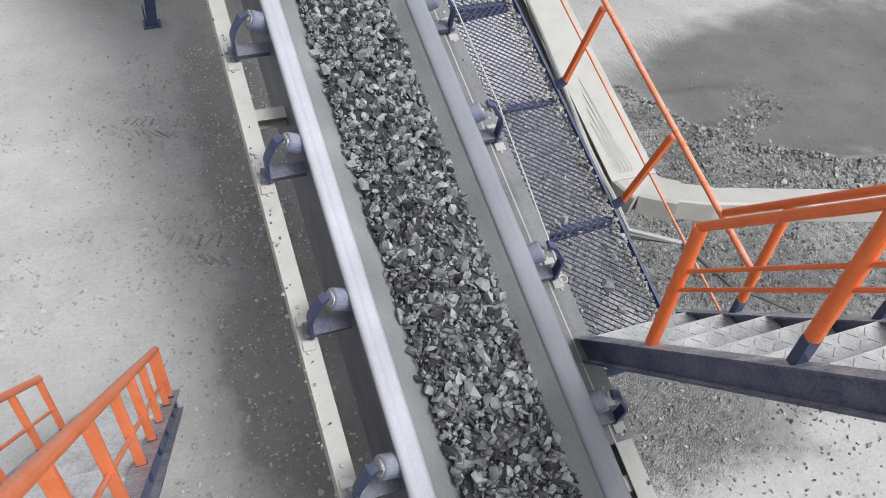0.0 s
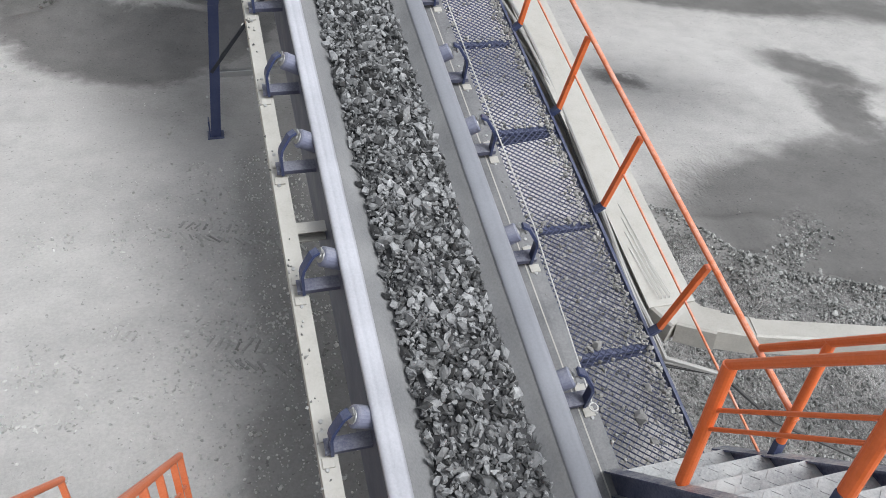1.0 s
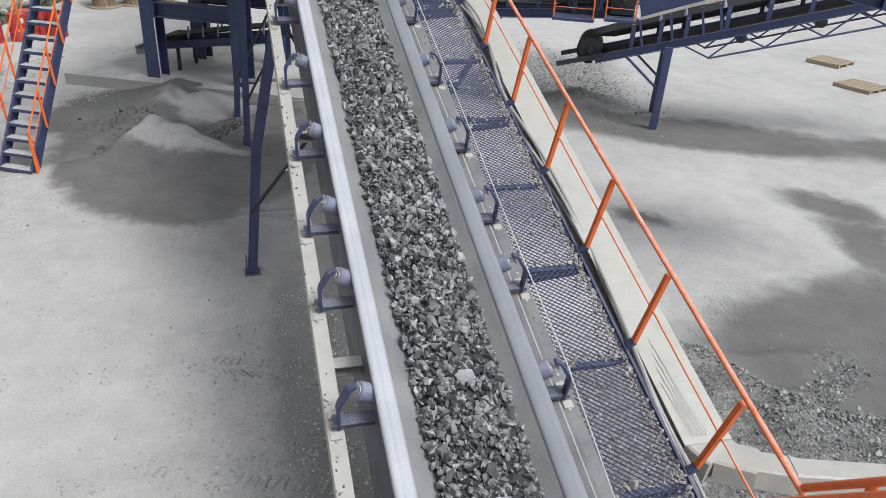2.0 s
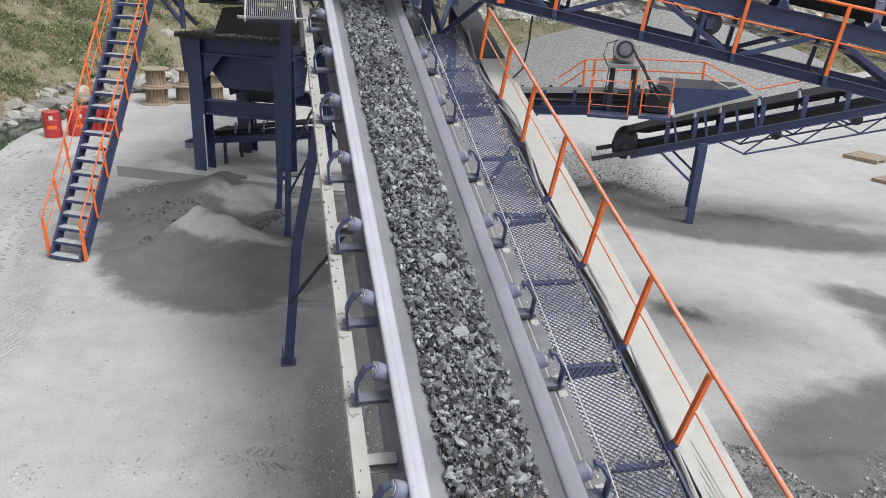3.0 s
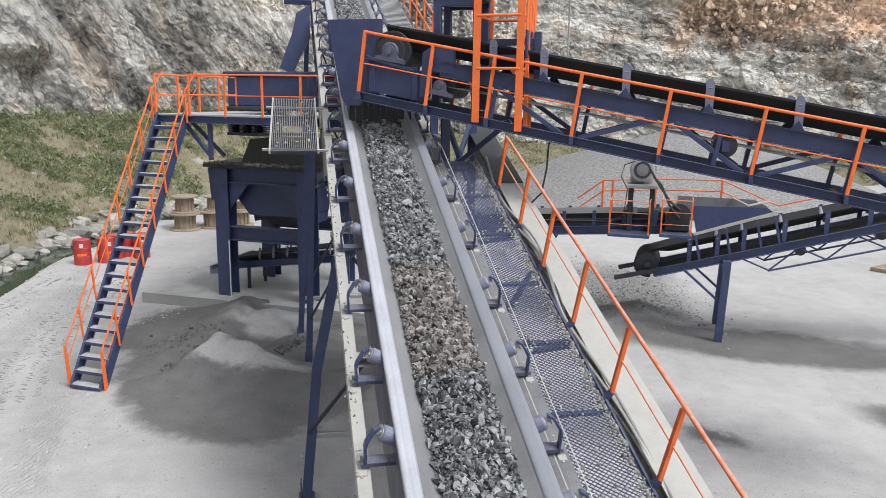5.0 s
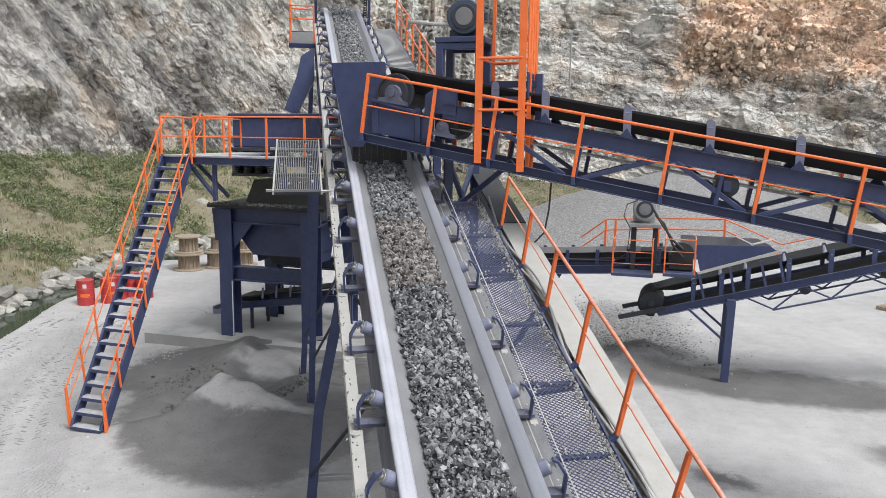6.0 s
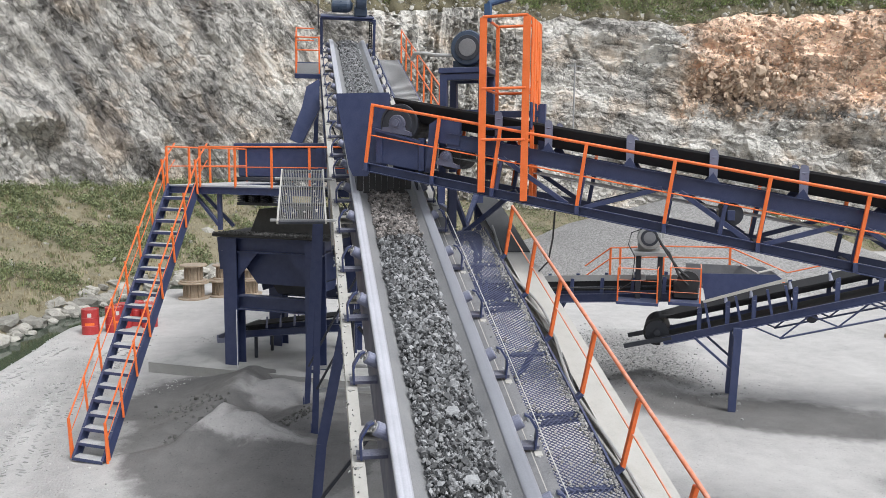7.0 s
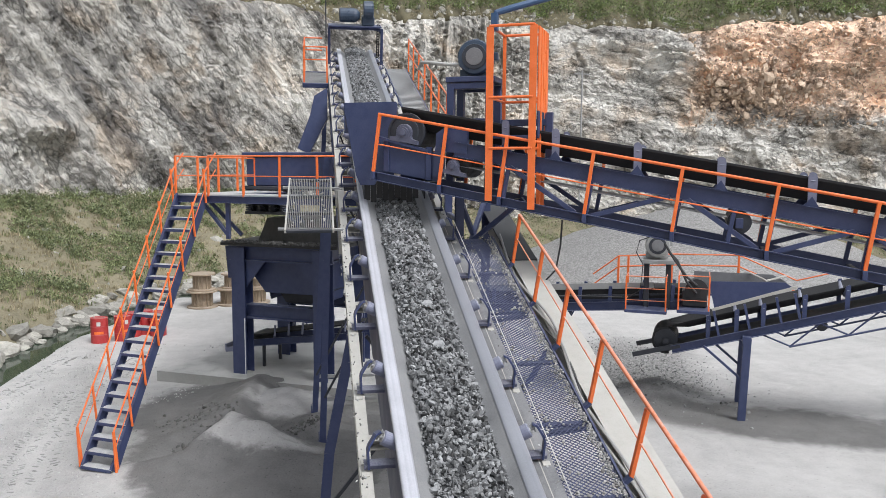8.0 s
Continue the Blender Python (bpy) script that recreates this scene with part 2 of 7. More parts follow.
def ground_height(x, y):
    h = 0.05 * nz(x, y, 0, 0.25) + 0.018 * nz(x, y, 3, 1.3)
    # drifts of dust beside the stair
    if -5.5 < x < 2.5 and 13 < y < 22.5:
        wx, wy = x + 0.10 * nz(x, y, 7, 1.7), y + 0.10 * nz(x, y, 9, 1.7)
        drift = max(ridge(wx, wy, DRIFT_FRONT, 0.85, 0.36), ridge(wx, wy, DRIFT_BACK, 0.5, 0.9), ridge(wx, wy, DRIFT_SIDE, 0.4, 0.7))
        drift = max(drift, 0.42 * math.exp(-((x + 1.1) / 1.2) ** 2 - ((y - 19.5) / 1.0) ** 2))
        h += drift + min(drift, 0.2) * (0.22 * nz(x, y, 7, 2.0) + 0.15 * nz(x, y, 2, 5.5))
        h -= 0.22 * ridge(x, y, [(-2.2, 17.75, 1), (-2.9, 16.7, 1), (-3.3, 16.0, 0.6)], 0.3, 0.3)
    # gravel berm beside the walkway
    if 3.5 < x < 11 and 2 < y < 10:
        h += (1 + 0.5 * nz(x, y, 5, 1.8)) * ridge(x, y, BERM, 1.1, 0.35) + 0.03 * ridge(x, y, BERM, 1.1, 0.5) * nz(x, y, 1, 7)
    h += 0.45 * math.exp(-((x - 9.0) / 0.8) ** 2 - ((y - 19.2) / 0.8) ** 2)
    # stream bed, then the earth bank below the cliff
    d = rim_distance(x, y)
    if d > -0.4:
        if x < -4 and y < 42:
            h -= 0.75 * min(max((d + 0.4) / 0.7, 0), 1)
            h += 0.75 * min(max(d - 1.5, 0) / 0.7, 1)
        h += 0.5 * min(max(d - 2.0, 0), 8.8)
    # wide stockpile of fine gravel
    r = math.hypot((x - 22) / 13, (y - 42) / 10)
    if r < 1:
        h = max(h, 6.2 * (1 - r) * (1 - 0.3 * (1 - r)) + h)
    if h > 0.8:
        h += 0.25 * nz(x, y, 8, 0.6)
    return h


def behind_berm(x, y):
    """True on the smooth soaked ground past the gravel berm."""
    if x < 5.4:
        return y > 8.2
    for (x0, y0, _), (x1, y1, _) in zip(BERM, BERM[1:]):
        if x0 <= x <= x1:
            return y > y0 + (y1 - y0) * (x - x0) / (x1 - x0) + 0.25
    return y > 4.4


def uneven_steps(lo, hi, near_lo, near_hi, fine, coarse):
    out, v = [], lo
    while v < hi:
        out.append(v)
        v += fine if near_lo <= v < near_hi else coarse
    return out + [hi]


def ground_material():
    m = bpy.data.materials.new("stone_dust_ground")
    m.use_nodes = True
    nt = m.node_tree
    L = nt.links.new
    b = nt.nodes["Principled BSDF"]
    geo = nt.nodes.new("ShaderNodeNewGeometry")
    pos = geo.outputs["Position"]
    big = node(nt, "ShaderNodeTexNoise", Scale=0.35, Detail=6.0, Roughness=0.62)
    mid = node(nt, "ShaderNodeTexNoise", Scale=2.2, Detail=7.0, Roughness=0.65)
    fin = node(nt, "ShaderNodeTexNoise", Scale=28.0, Detail=5.0, Roughness=0.7)
    vor = node(nt, "ShaderNodeTexVoronoi", Scale=62.0)
    grit = node(nt, "ShaderNodeTexNoise", Scale=17.0, Detail=2.0, Roughness=0.5)
    coarse = node(nt, "ShaderNodeTexNoise", Scale=9.0, Detail=6.0, Roughness=0.85)
    for n in (big, mid, fin, vor, grit, coarse):
        L(pos, n.inputs["Vector"])

    def math_node(op, a, c, clamp=False):
        n = nt.nodes.new("ShaderNodeMath")
        n.operation, n.use_clamp = op, clamp
        for k, s in enumerate((a, c)):
            if isinstance(s, (int, float)):
                n.inputs[k].default_value = s
            else:
                L(s, n.inputs[k])
        return n.outputs[0]

    def rng(src, a, c, lo=0.0, hi=1.0):
        n = nt.nodes.new("ShaderNodeMapRange")
        n.interpolation_type = "SMOOTHSTEP"
        for k, v in enumerate((a, c, lo, hi)):
            n.inputs[k + 1].default_value = v
        L(src, n.inputs[0])
        return n.outputs[0]

    warp = nt.nodes.new("ShaderNodeVectorMath")
    warp.operation = "MULTIPLY_ADD"
    L(mid.outputs["Color"], warp.inputs[0])
    warp.inputs[1].default_value = (0.9, 0.9, 0)
    L(pos, warp.inputs[2])
    warp2 = nt.nodes.new("ShaderNodeVectorMath")
    warp2.operation = "MULTIPLY_ADD"
    L(big.outputs["Color"], warp2.inputs[0])
    warp2.inputs[1].default_value = (1.6, 1.6, 0)
    L(warp.outputs[0], warp2.inputs[2])

    def blob(cx, cy, rx, ry, turn, soft=0.35):
        """A patch of soaked, shaded, dry or gravelly ground: 1 inside an uneven oval."""
        mp = nt.nodes.new("ShaderNodeMapping")
        mp.vector_type = "TEXTURE"
        mp.inputs["Location"].default_value = (cx + 1.25, cy + 1.25, 0)
        mp.inputs["Rotation"].default_value = (0, 0, radians(turn))
        mp.inputs["Scale"].default_value = (rx, ry, 1000)
        L(warp2.outputs[0], mp.inputs[0])
        ln = nt.nodes.new("ShaderNodeVectorMath")
        ln.operation = "LENGTH"
        L(mp.outputs[0], ln.inputs[0])
        return rng(ln.outputs["Value"], 1 + soft, 1 - soft)

    wet_shade = None
    for spec in WET_SHADE:
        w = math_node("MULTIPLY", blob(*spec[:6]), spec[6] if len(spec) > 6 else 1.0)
        wet_shade = w if wet_shade is None else math_node("MAXIMUM", wet_shade, w)
    for spec in DRY:
        wet_shade = math_node("MULTIPLY", wet_shade, math_node("SUBTRACT", 1.0, math_node("MULTIPLY", blob(*spec), 0.85)))
    gravel = None
    for spec in GRAVEL:
        w = blob(*spec)
        gravel = w if gravel is None else math_node("MAXIMUM", gravel, w)
    tone = math_node("ADD", rng(big.outputs[0], 0.3, 0.7, -0.05, 0.04), rng(mid.outputs[0], 0.3, 0.7, -0.03, 0.03))
    tone = math_node("ADD", tone, rng(fin.outputs[0], 0.3, 0.7, -0.035, 0.035))
    # sparse dark grit
    tone = math_node("SUBTRACT", tone, math_node("MULTIPLY", rng(grit.outputs[0], 0.675, 0.71), 0.14))
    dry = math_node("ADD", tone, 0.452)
    # one dark tone for soaked ground and for painted shade
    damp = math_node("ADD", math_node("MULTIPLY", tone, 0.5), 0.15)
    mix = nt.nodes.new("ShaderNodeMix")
    L(wet_shade, mix.inputs[0])
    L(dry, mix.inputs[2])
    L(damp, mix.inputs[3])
    stones = math_node("ADD", math_node("ADD", math_node("MULTIPLY", rng(vor.outputs["Color"], 0, 1), 0.15), rng(coarse.outputs[0], 0.38, 0.62, -0.11, 0.11)), 0.225)
    mixg = nt.nodes.new("ShaderNodeMix")
    L(gravel, mixg.inputs[0])
    L(mix.outputs[0], mixg.inputs[2])
    L(math_node("MULTIPLY", stones, math_node("SUBTRACT", 1.0, math_node("MULTIPLY", wet_shade, 0.42))), mixg.inputs[3])
    col = nt.nodes.new("ShaderNodeVectorMath")
    col.operation = "SCALE"
    col.inputs[0].default_value = (1.0, 0.965, 0.93)
    L(mixg.outputs[0], col.inputs["Scale"])
    L(col.outputs[0], b.inputs["Base Color"])
    L(math_node("SUBTRACT", 0.9, math_node("MULTIPLY", wet_shade, 0.22)), b.inputs["Roughness"])
    h = math_node("ADD", math_node("MULTIPLY", fin.outputs[0], 0.5), math_node("MULTIPLY", mid.outputs[0], 0.35))
    h = math_node("ADD", h, math_node("MULTIPLY", math_node("MULTIPLY", vor.outputs["Distance"], gravel), -0.9))
    # tread marks pressed into the dust: lugs across each track
    for cx, cy, rx, ry, turn in TRACKS[3:]:
        band = blob(cx, cy, rx, ry, turn, 0.3)
        mp = nt.nodes.new("ShaderNodeMapping")
        mp.inputs["Rotation"].default_value = (0, 0, radians(-turn + 38))
        L(pos, mp.inputs[0])
        wv = node(nt, "ShaderNodeTexWave", Scale=3.2, Distortion=9.0, Detail=3.0)
        wv.inputs["Detail Scale"].default_value = 2.5
        L(mp.outputs[0], wv.inputs["Vector"])
        h = math_node("ADD", h, math_node("MULTIPLY", math_node("MULTIPLY", wv.outputs["Fac"], band), 0.4 if rx > 1 else 1.0))
    bp = nt.nodes.new("ShaderNodeBump")
    bp.inputs["Strength"].default_value, bp.inputs["Distance"].default_value = 0.8, 0.03
    L(h, bp.inputs["Height"])
    L(bp.outputs[0], b.inputs["Normal"])
    return m


# soaked places, painted shade and loose gravel: centre x, y, half axes, turn, softness
TRACKS = [(-1.8, 6.15, 3.4, 0.28, 3), (-1.8, 8.3, 3.6, 0.3, 2), (-2.6, 5.4, 2.6, 0.22, 6), (-6.6, 15.5, 0.5, 6.0, 8), (-5.6, 17.5, 0.4, 7.0, 12), (-7.0, 21.5, 0.45, 6.0, 4), (6.8, 8.4, 1.4, 0.35, 50)]
DRY = [(-1.5, 16.15, 1.3, 0.42, -10, 0.4), (-0.75, 19.2, 1.0, 0.8, 0, 0.5), (-2.05, 16.9, 0.5, 0.3, 30, 0.5)]
# ovals below main belt, walkway and stacker also paint their shade on the ground
WET_SHADE = [(-1.15, 17.4, 2.95, 4.9, 0, 0.07), (-0.1, 12.4, 1.9, 2.2, 20, 0.4, 0.45), (0.9, 15.5, 1.5, 3.5, 0, 0.3, 0.7), (1.4, 7.0, 1.3, 5.2, 3, 0.17, 0.6), (1.5, 7.0, 0.9, 5.2, 3, 0.3, 0.7), (0.8, 3.9, 0.9, 1.7, 5, 0.17, 0.65), (2.6, 7.5, 0.9, 6.5, 0, 0.4),
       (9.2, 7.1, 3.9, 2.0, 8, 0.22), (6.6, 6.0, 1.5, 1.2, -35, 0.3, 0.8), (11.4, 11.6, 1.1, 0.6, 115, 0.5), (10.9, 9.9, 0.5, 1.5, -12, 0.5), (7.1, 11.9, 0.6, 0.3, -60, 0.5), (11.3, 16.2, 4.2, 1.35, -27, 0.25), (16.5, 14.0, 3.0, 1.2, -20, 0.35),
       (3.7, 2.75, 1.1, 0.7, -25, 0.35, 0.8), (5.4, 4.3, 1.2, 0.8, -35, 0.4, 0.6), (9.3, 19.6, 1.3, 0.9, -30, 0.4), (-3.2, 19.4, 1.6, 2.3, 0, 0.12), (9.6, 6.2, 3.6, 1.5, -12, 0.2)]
GRAVEL = [(3.3, 2.7, 1.0, 0.6, -20, 0.6), (9.8, 22.3, 1.9, 3.4, -15, 0.5), (4.6, 5.4, 1.3, 2.5, 20, 0.14), (6.2, 4.2, 2.3, 1.5, -35, 0.2), (22, 42, 13, 10, 0, 0.06), (9, 21.5, 2.5, 2.2, 0, 0.4), (7.4, 6.6, 0.3, 0.85, -50, 0.5)]

xs = uneven_steps(-90, -4.6, -12, 16, 0.14, 1.6)[:-1] + uneven_steps(-4.6, 1.2, -5, 2, 0.075, 1.6)[:-1] + uneven_steps(1.2, 90, -12, 16, 0.14, 1.6)
ys = uneven_steps(-60, 14.4, 0, 24, 0.14, 1.6)[:-1] + uneven_steps(14.4, 20.4, 0, 24, 0.075, 1.6)[:-1] + uneven_steps(20.4, 120, 0, 24, 0.14, 1.6)
bm = B()
grid = [[bm.verts.new((x, y, ground_height(x, y))) for x in xs] for y in ys]
for r0, r1 in zip(grid, grid[1:]):
    for k in range(len(xs) - 1):
        f = bm.faces.new((r0[k], r0[k + 1], r1[k + 1], r1[k]))
        x, y = r0[k].co.x, r0[k].co.y
        if math.hypot((x - 22) / 13, (y - 42) / 10) > 1 and rim_distance(x, y) > 1.5:
            f.material_index = 1
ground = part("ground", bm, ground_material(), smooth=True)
ground.data.materials.append(paint("bank_soil", (0.205, 0.18, 0.118), 0.9, var=0.45, scale=0.9, bump=0.08, fine=9))
tagged(ground, "pale grey stone dust ground with dark damp patches and painted shade", "ground", kind="structure")

# ---- quarry face ----
def cliff_material():
    """Blasted rock: tilted beds, broad grey and pale zones, brown stains, thin joints."""
    m = bpy.data.materials.new("quarry_rock")
    m.use_nodes = True
    nt = m.node_tree
    L = nt.links.new
    b = nt.nodes["Principled BSDF"]
    geo = nt.nodes.new("ShaderNodeNewGeometry")
    pos = geo.outputs["Position"]
    sep = nt.nodes.new("ShaderNodeSeparateXYZ")
    L(pos, sep.inputs[0])

    def calc(op, a, c, d=None, clamp=False):
        n = nt.nodes.new("ShaderNodeMath")
        n.operation, n.use_clamp = op, clamp
        for k, q in enumerate((a, c, d)):
            if q is None:
                continue
            if isinstance(q, (int, float)):
                n.inputs[k].default_value = q
            else:
                L(q, n.inputs[k])
        return n.outputs[0]

    def span(src, a, c, lo=0.0, hi=1.0):
        n = nt.nodes.new("ShaderNodeMapRange")
        n.interpolation_type = "SMOOTHSTEP"
        for k, q in enumerate((a, c, lo, hi)):
            n.inputs[k + 1].default_value = q
        L(src, n.inputs[0])
        return n.outputs[0]

    def beds(turn, scale):
        mp = nt.nodes.new("ShaderNodeMapping")
        mp.vector_type = "TEXTURE"
        mp.inputs["Rotation"].default_value = (0.1, turn, 0.1)
        mp.inputs["Scale"].default_value = scale
        L(pos, mp.inputs[0])
        return mp.outputs[0]

    def tex(vec, scale, detail, rough, twist=0.0):
        n = node(nt, "ShaderNodeTexNoise", Scale=scale, Detail=detail, Roughness=rough, Distortion=twist)
        L(vec, n.inputs["Vector"])
        return n.outputs[0]

    zone = tex(pos, 0.13, 6.0, 0.6, 0.5)
    lump = tex(pos, 0.6, 10.0, 0.72, 0.3)
    # steep beds on one side of the face, almost level ones on the other
    turn = nt.nodes.new("ShaderNodeMix")
    turn.data_type = "VECTOR"
    L(span(sep.outputs[0], 9, 13), turn.inputs[0])
    L(beds(-0.62, (0.52, 1, 2.7)), turn.inputs[4])
    L(beds(0.12, (2.3, 1, 0.55)), turn.inputs[5])
    dip = turn.outputs[1]
    streak = tex(dip, 0.75, 12.0, 0.78, 0.3)
    grit = tex(pos, 3.2, 10.0, 0.78)
    joint = tex(dip, 0.5, 3.0, 0.55, 0.4)
    joint2 = tex(beds(0.5, (1.6, 1, 0.66)), 0.45, 3.0, 0.55, 0.4)

    def fissure(vec, scale, width):
        """Thin dark gaps between broken blocks."""
        rag = nt.nodes.new("ShaderNodeVectorMath")
        rag.operation = "MULTIPLY_ADD"
        wob = node(nt, "ShaderNodeTexNoise", Scale=1.1, Detail=6.0, Roughness=0.72)
        L(pos, wob.inputs["Vector"])
        L(wob.outputs["Color"], rag.inputs[0])
        rag.inputs[1].default_value = (0.9, 0.9, 0.9)
        L(vec, rag.inputs[2])
        v = node(nt, "ShaderNodeTexVoronoi", Scale=scale)
        v.feature = "DISTANCE_TO_EDGE"
        L(rag.outputs[0], v.inputs["Vector"])
        gate = span(tex(pos, 0.5, 4.0, 0.6), 0.42, 0.56)
        return calc("SUBTRACT", 1.0, calc("MULTIPLY", calc("SUBTRACT", 1.0, span(v.outputs["Distance"], 0.0, width)), gate))

    def blocks(vec, scale):
        """One tone for each broken block, with ragged borders."""
        rag = nt.nodes.new("ShaderNodeVectorMath")
        rag.operation = "MULTIPLY_ADD"
        wob = node(nt, "ShaderNodeTexNoise", Scale=1.3, Detail=6.0, Roughness=0.7)
        L(pos, wob.inputs["Vector"])
        L(wob.outputs["Color"], rag.inputs[0])
        rag.inputs[1].default_value = (0.4, 0.4, 0.4)
        L(vec, rag.inputs[2])
        v = node(nt, "ShaderNodeTexVoronoi", Scale=scale)
        L(rag.outputs[0], v.inputs["Vector"])
        bw = nt.nodes.new("ShaderNodeSeparateXYZ")
        L(v.outputs["Color"], bw.inputs[0])
        return bw.outputs[0]

    block = calc("MULTIPLY_ADD", blocks(dip, 0.36), 0.09, calc("MULTIPLY", blocks(dip, 0.95), 0.10))
    block = calc("MULTIPLY_ADD", blocks(beds(-0.3, (0.8, 1, 1.5)), 2.3), 0.08, block)
    tone = calc("MULTIPLY_ADD", lump, 0.10, calc("MULTIPLY", zone, 0.20))
    tone = calc("MULTIPLY_ADD", streak, 0.30, tone)
    tone = calc("MULTIPLY_ADD", grit, 0.32, calc("SUBTRACT", calc("ADD", tone, block), 0.05))
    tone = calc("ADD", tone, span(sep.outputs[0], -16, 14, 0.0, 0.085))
    # dark and pale bands that follow the beds
    tone = calc("ADD", tone, span(tex(dip, 0.16, 5.0, 0.62, 0.6), 0.36, 0.64, -0.085, 0.095))
    ramp = nt.nodes.new("ShaderNodeValToRGB")
    e = ramp.color_ramp.elements
    e[0].position, e[0].color = 0.38, (0.165, 0.157, 0.15, 1)
    e[1].position, e[1].color = 0.70, (0.78, 0.745, 0.685, 1)
    for p, c in ((0.49, (0.30, 0.283, 0.26, 1)), (0.55, (0.48, 0.455, 0.415, 1))):
        e.new(p).color = c
    L(tone, ramp.inputs[0])
    stain = nt.nodes.new("ShaderNodeMix")
    stain.data_type, stain.blend_type = "RGBA", "MULTIPLY"
    L(span(tex(pos, 0.28, 6.0, 0.65, 0.4), 0.46, 0.66, 0.0, 0.5), stain.inputs[0])
    L(ramp.outputs[0], stain.inputs[6])
    stain.inputs[7].default_value = (1.08, 0.86, 0.66, 1)
    # ochre weathered zone high on one side of the face
    edge = calc("MULTIPLY_ADD", lump, 7.0, -3.5)
    oz = calc("MULTIPLY", span(calc("ADD", sep.outputs[0], edge), 28.5, 31.5), span(calc("ADD", sep.outputs[2], edge), 9.5, 12.0))
    ochre = nt.nodes.new("ShaderNodeMix")
    ochre.data_type, ochre.blend_type = "RGBA", "MULTIPLY"
    L(oz, ochre.inputs[0])
    L(stain.outputs[2], ochre.inputs[6])
    ochre.inputs[7].default_value = (1.5, 1.14, 0.92, 1)
    crack = span(calc("ABSOLUTE", calc("SUBTRACT", joint, 0.5), 0), 0.0, 0.012, 0.6, 1.0)
    crack2 = span(calc("ABSOLUTE", calc("SUBTRACT", joint2, 0.47), 0), 0.0, 0.010, 0.65, 1.0)
    cm = nt.nodes.new("ShaderNodeVectorMath")
    cm.operation = "SCALE"
    L(ochre.outputs[2], cm.inputs[0])
    gaps = calc("MULTIPLY", fissure(dip, 0.8, 0.05), fissure(beds(-0.3, (0.8, 1, 1.5)), 1.6, 0.06))
    L(calc("MULTIPLY", calc("MULTIPLY", crack, crack2), calc("MULTIPLY_ADD", gaps, 0.5, 0.5)), cm.inputs["Scale"])
    L(cm.outputs[0], b.inputs["Base Color"])
    b.inputs["Roughness"].default_value = 0.9
    h = calc("MULTIPLY_ADD", lump, 0.4, calc("MULTIPLY", streak, 1.3))
    h = calc("MULTIPLY_ADD", grit, 0.8, calc("MULTIPLY_ADD", block, 1.5, h))
    h = calc("MULTIPLY_ADD", calc("MULTIPLY", crack, crack2), 0.12, calc("MULTIPLY_ADD", gaps, 0.5, h))
    bp = nt.nodes.new("ShaderNodeBump")
    bp.inputs["Strength"].default_value, bp.inputs["Distance"].default_value = 0.9, 0.26
    L(h, bp.inputs["Height"])
    L(bp.outputs[0], b.inputs["Normal"])
    return m


CLIFF = [(-60, -50), (-42, 0), (-28, 25), (-17.5, 42), (-9, 53), (6, 58.5), (26, 58), (52, 47), (70, 15), (75, -50)]


def cliff_rise(d):
    return 8 * min(max((117 - d) / 12, 0), 1)


def along(points, d):
    for (x0, y0), (x1, y1) in zip(points, points[1:]):
        n = math.hypot(x1 - x0, y1 - y0)
        if d <= n:
            return x0 + (x1 - x0) * d / n, y0 + (y1 - y0) * d / n
        d -= n
    return points[-1]


total = sum(math.hypot(b[0] - a[0], b[1] - a[1]) for a, b in zip(CLIFF, CLIFF[1:]))


def facet(u, w, seed, step, tilt):
    """Broken rock: each cell is one plane, set forward and tilted by chance."""
    _, near = noise.voronoi(Vector((u, w, seed)))
    c = near[0]
    r = noise.cell_vector(c * 53.7 + Vector((seed, 0.3, 0.7)))
    return step * r.x + tilt * ((u - c.x) * r.y + (w - c.y) * r.z)


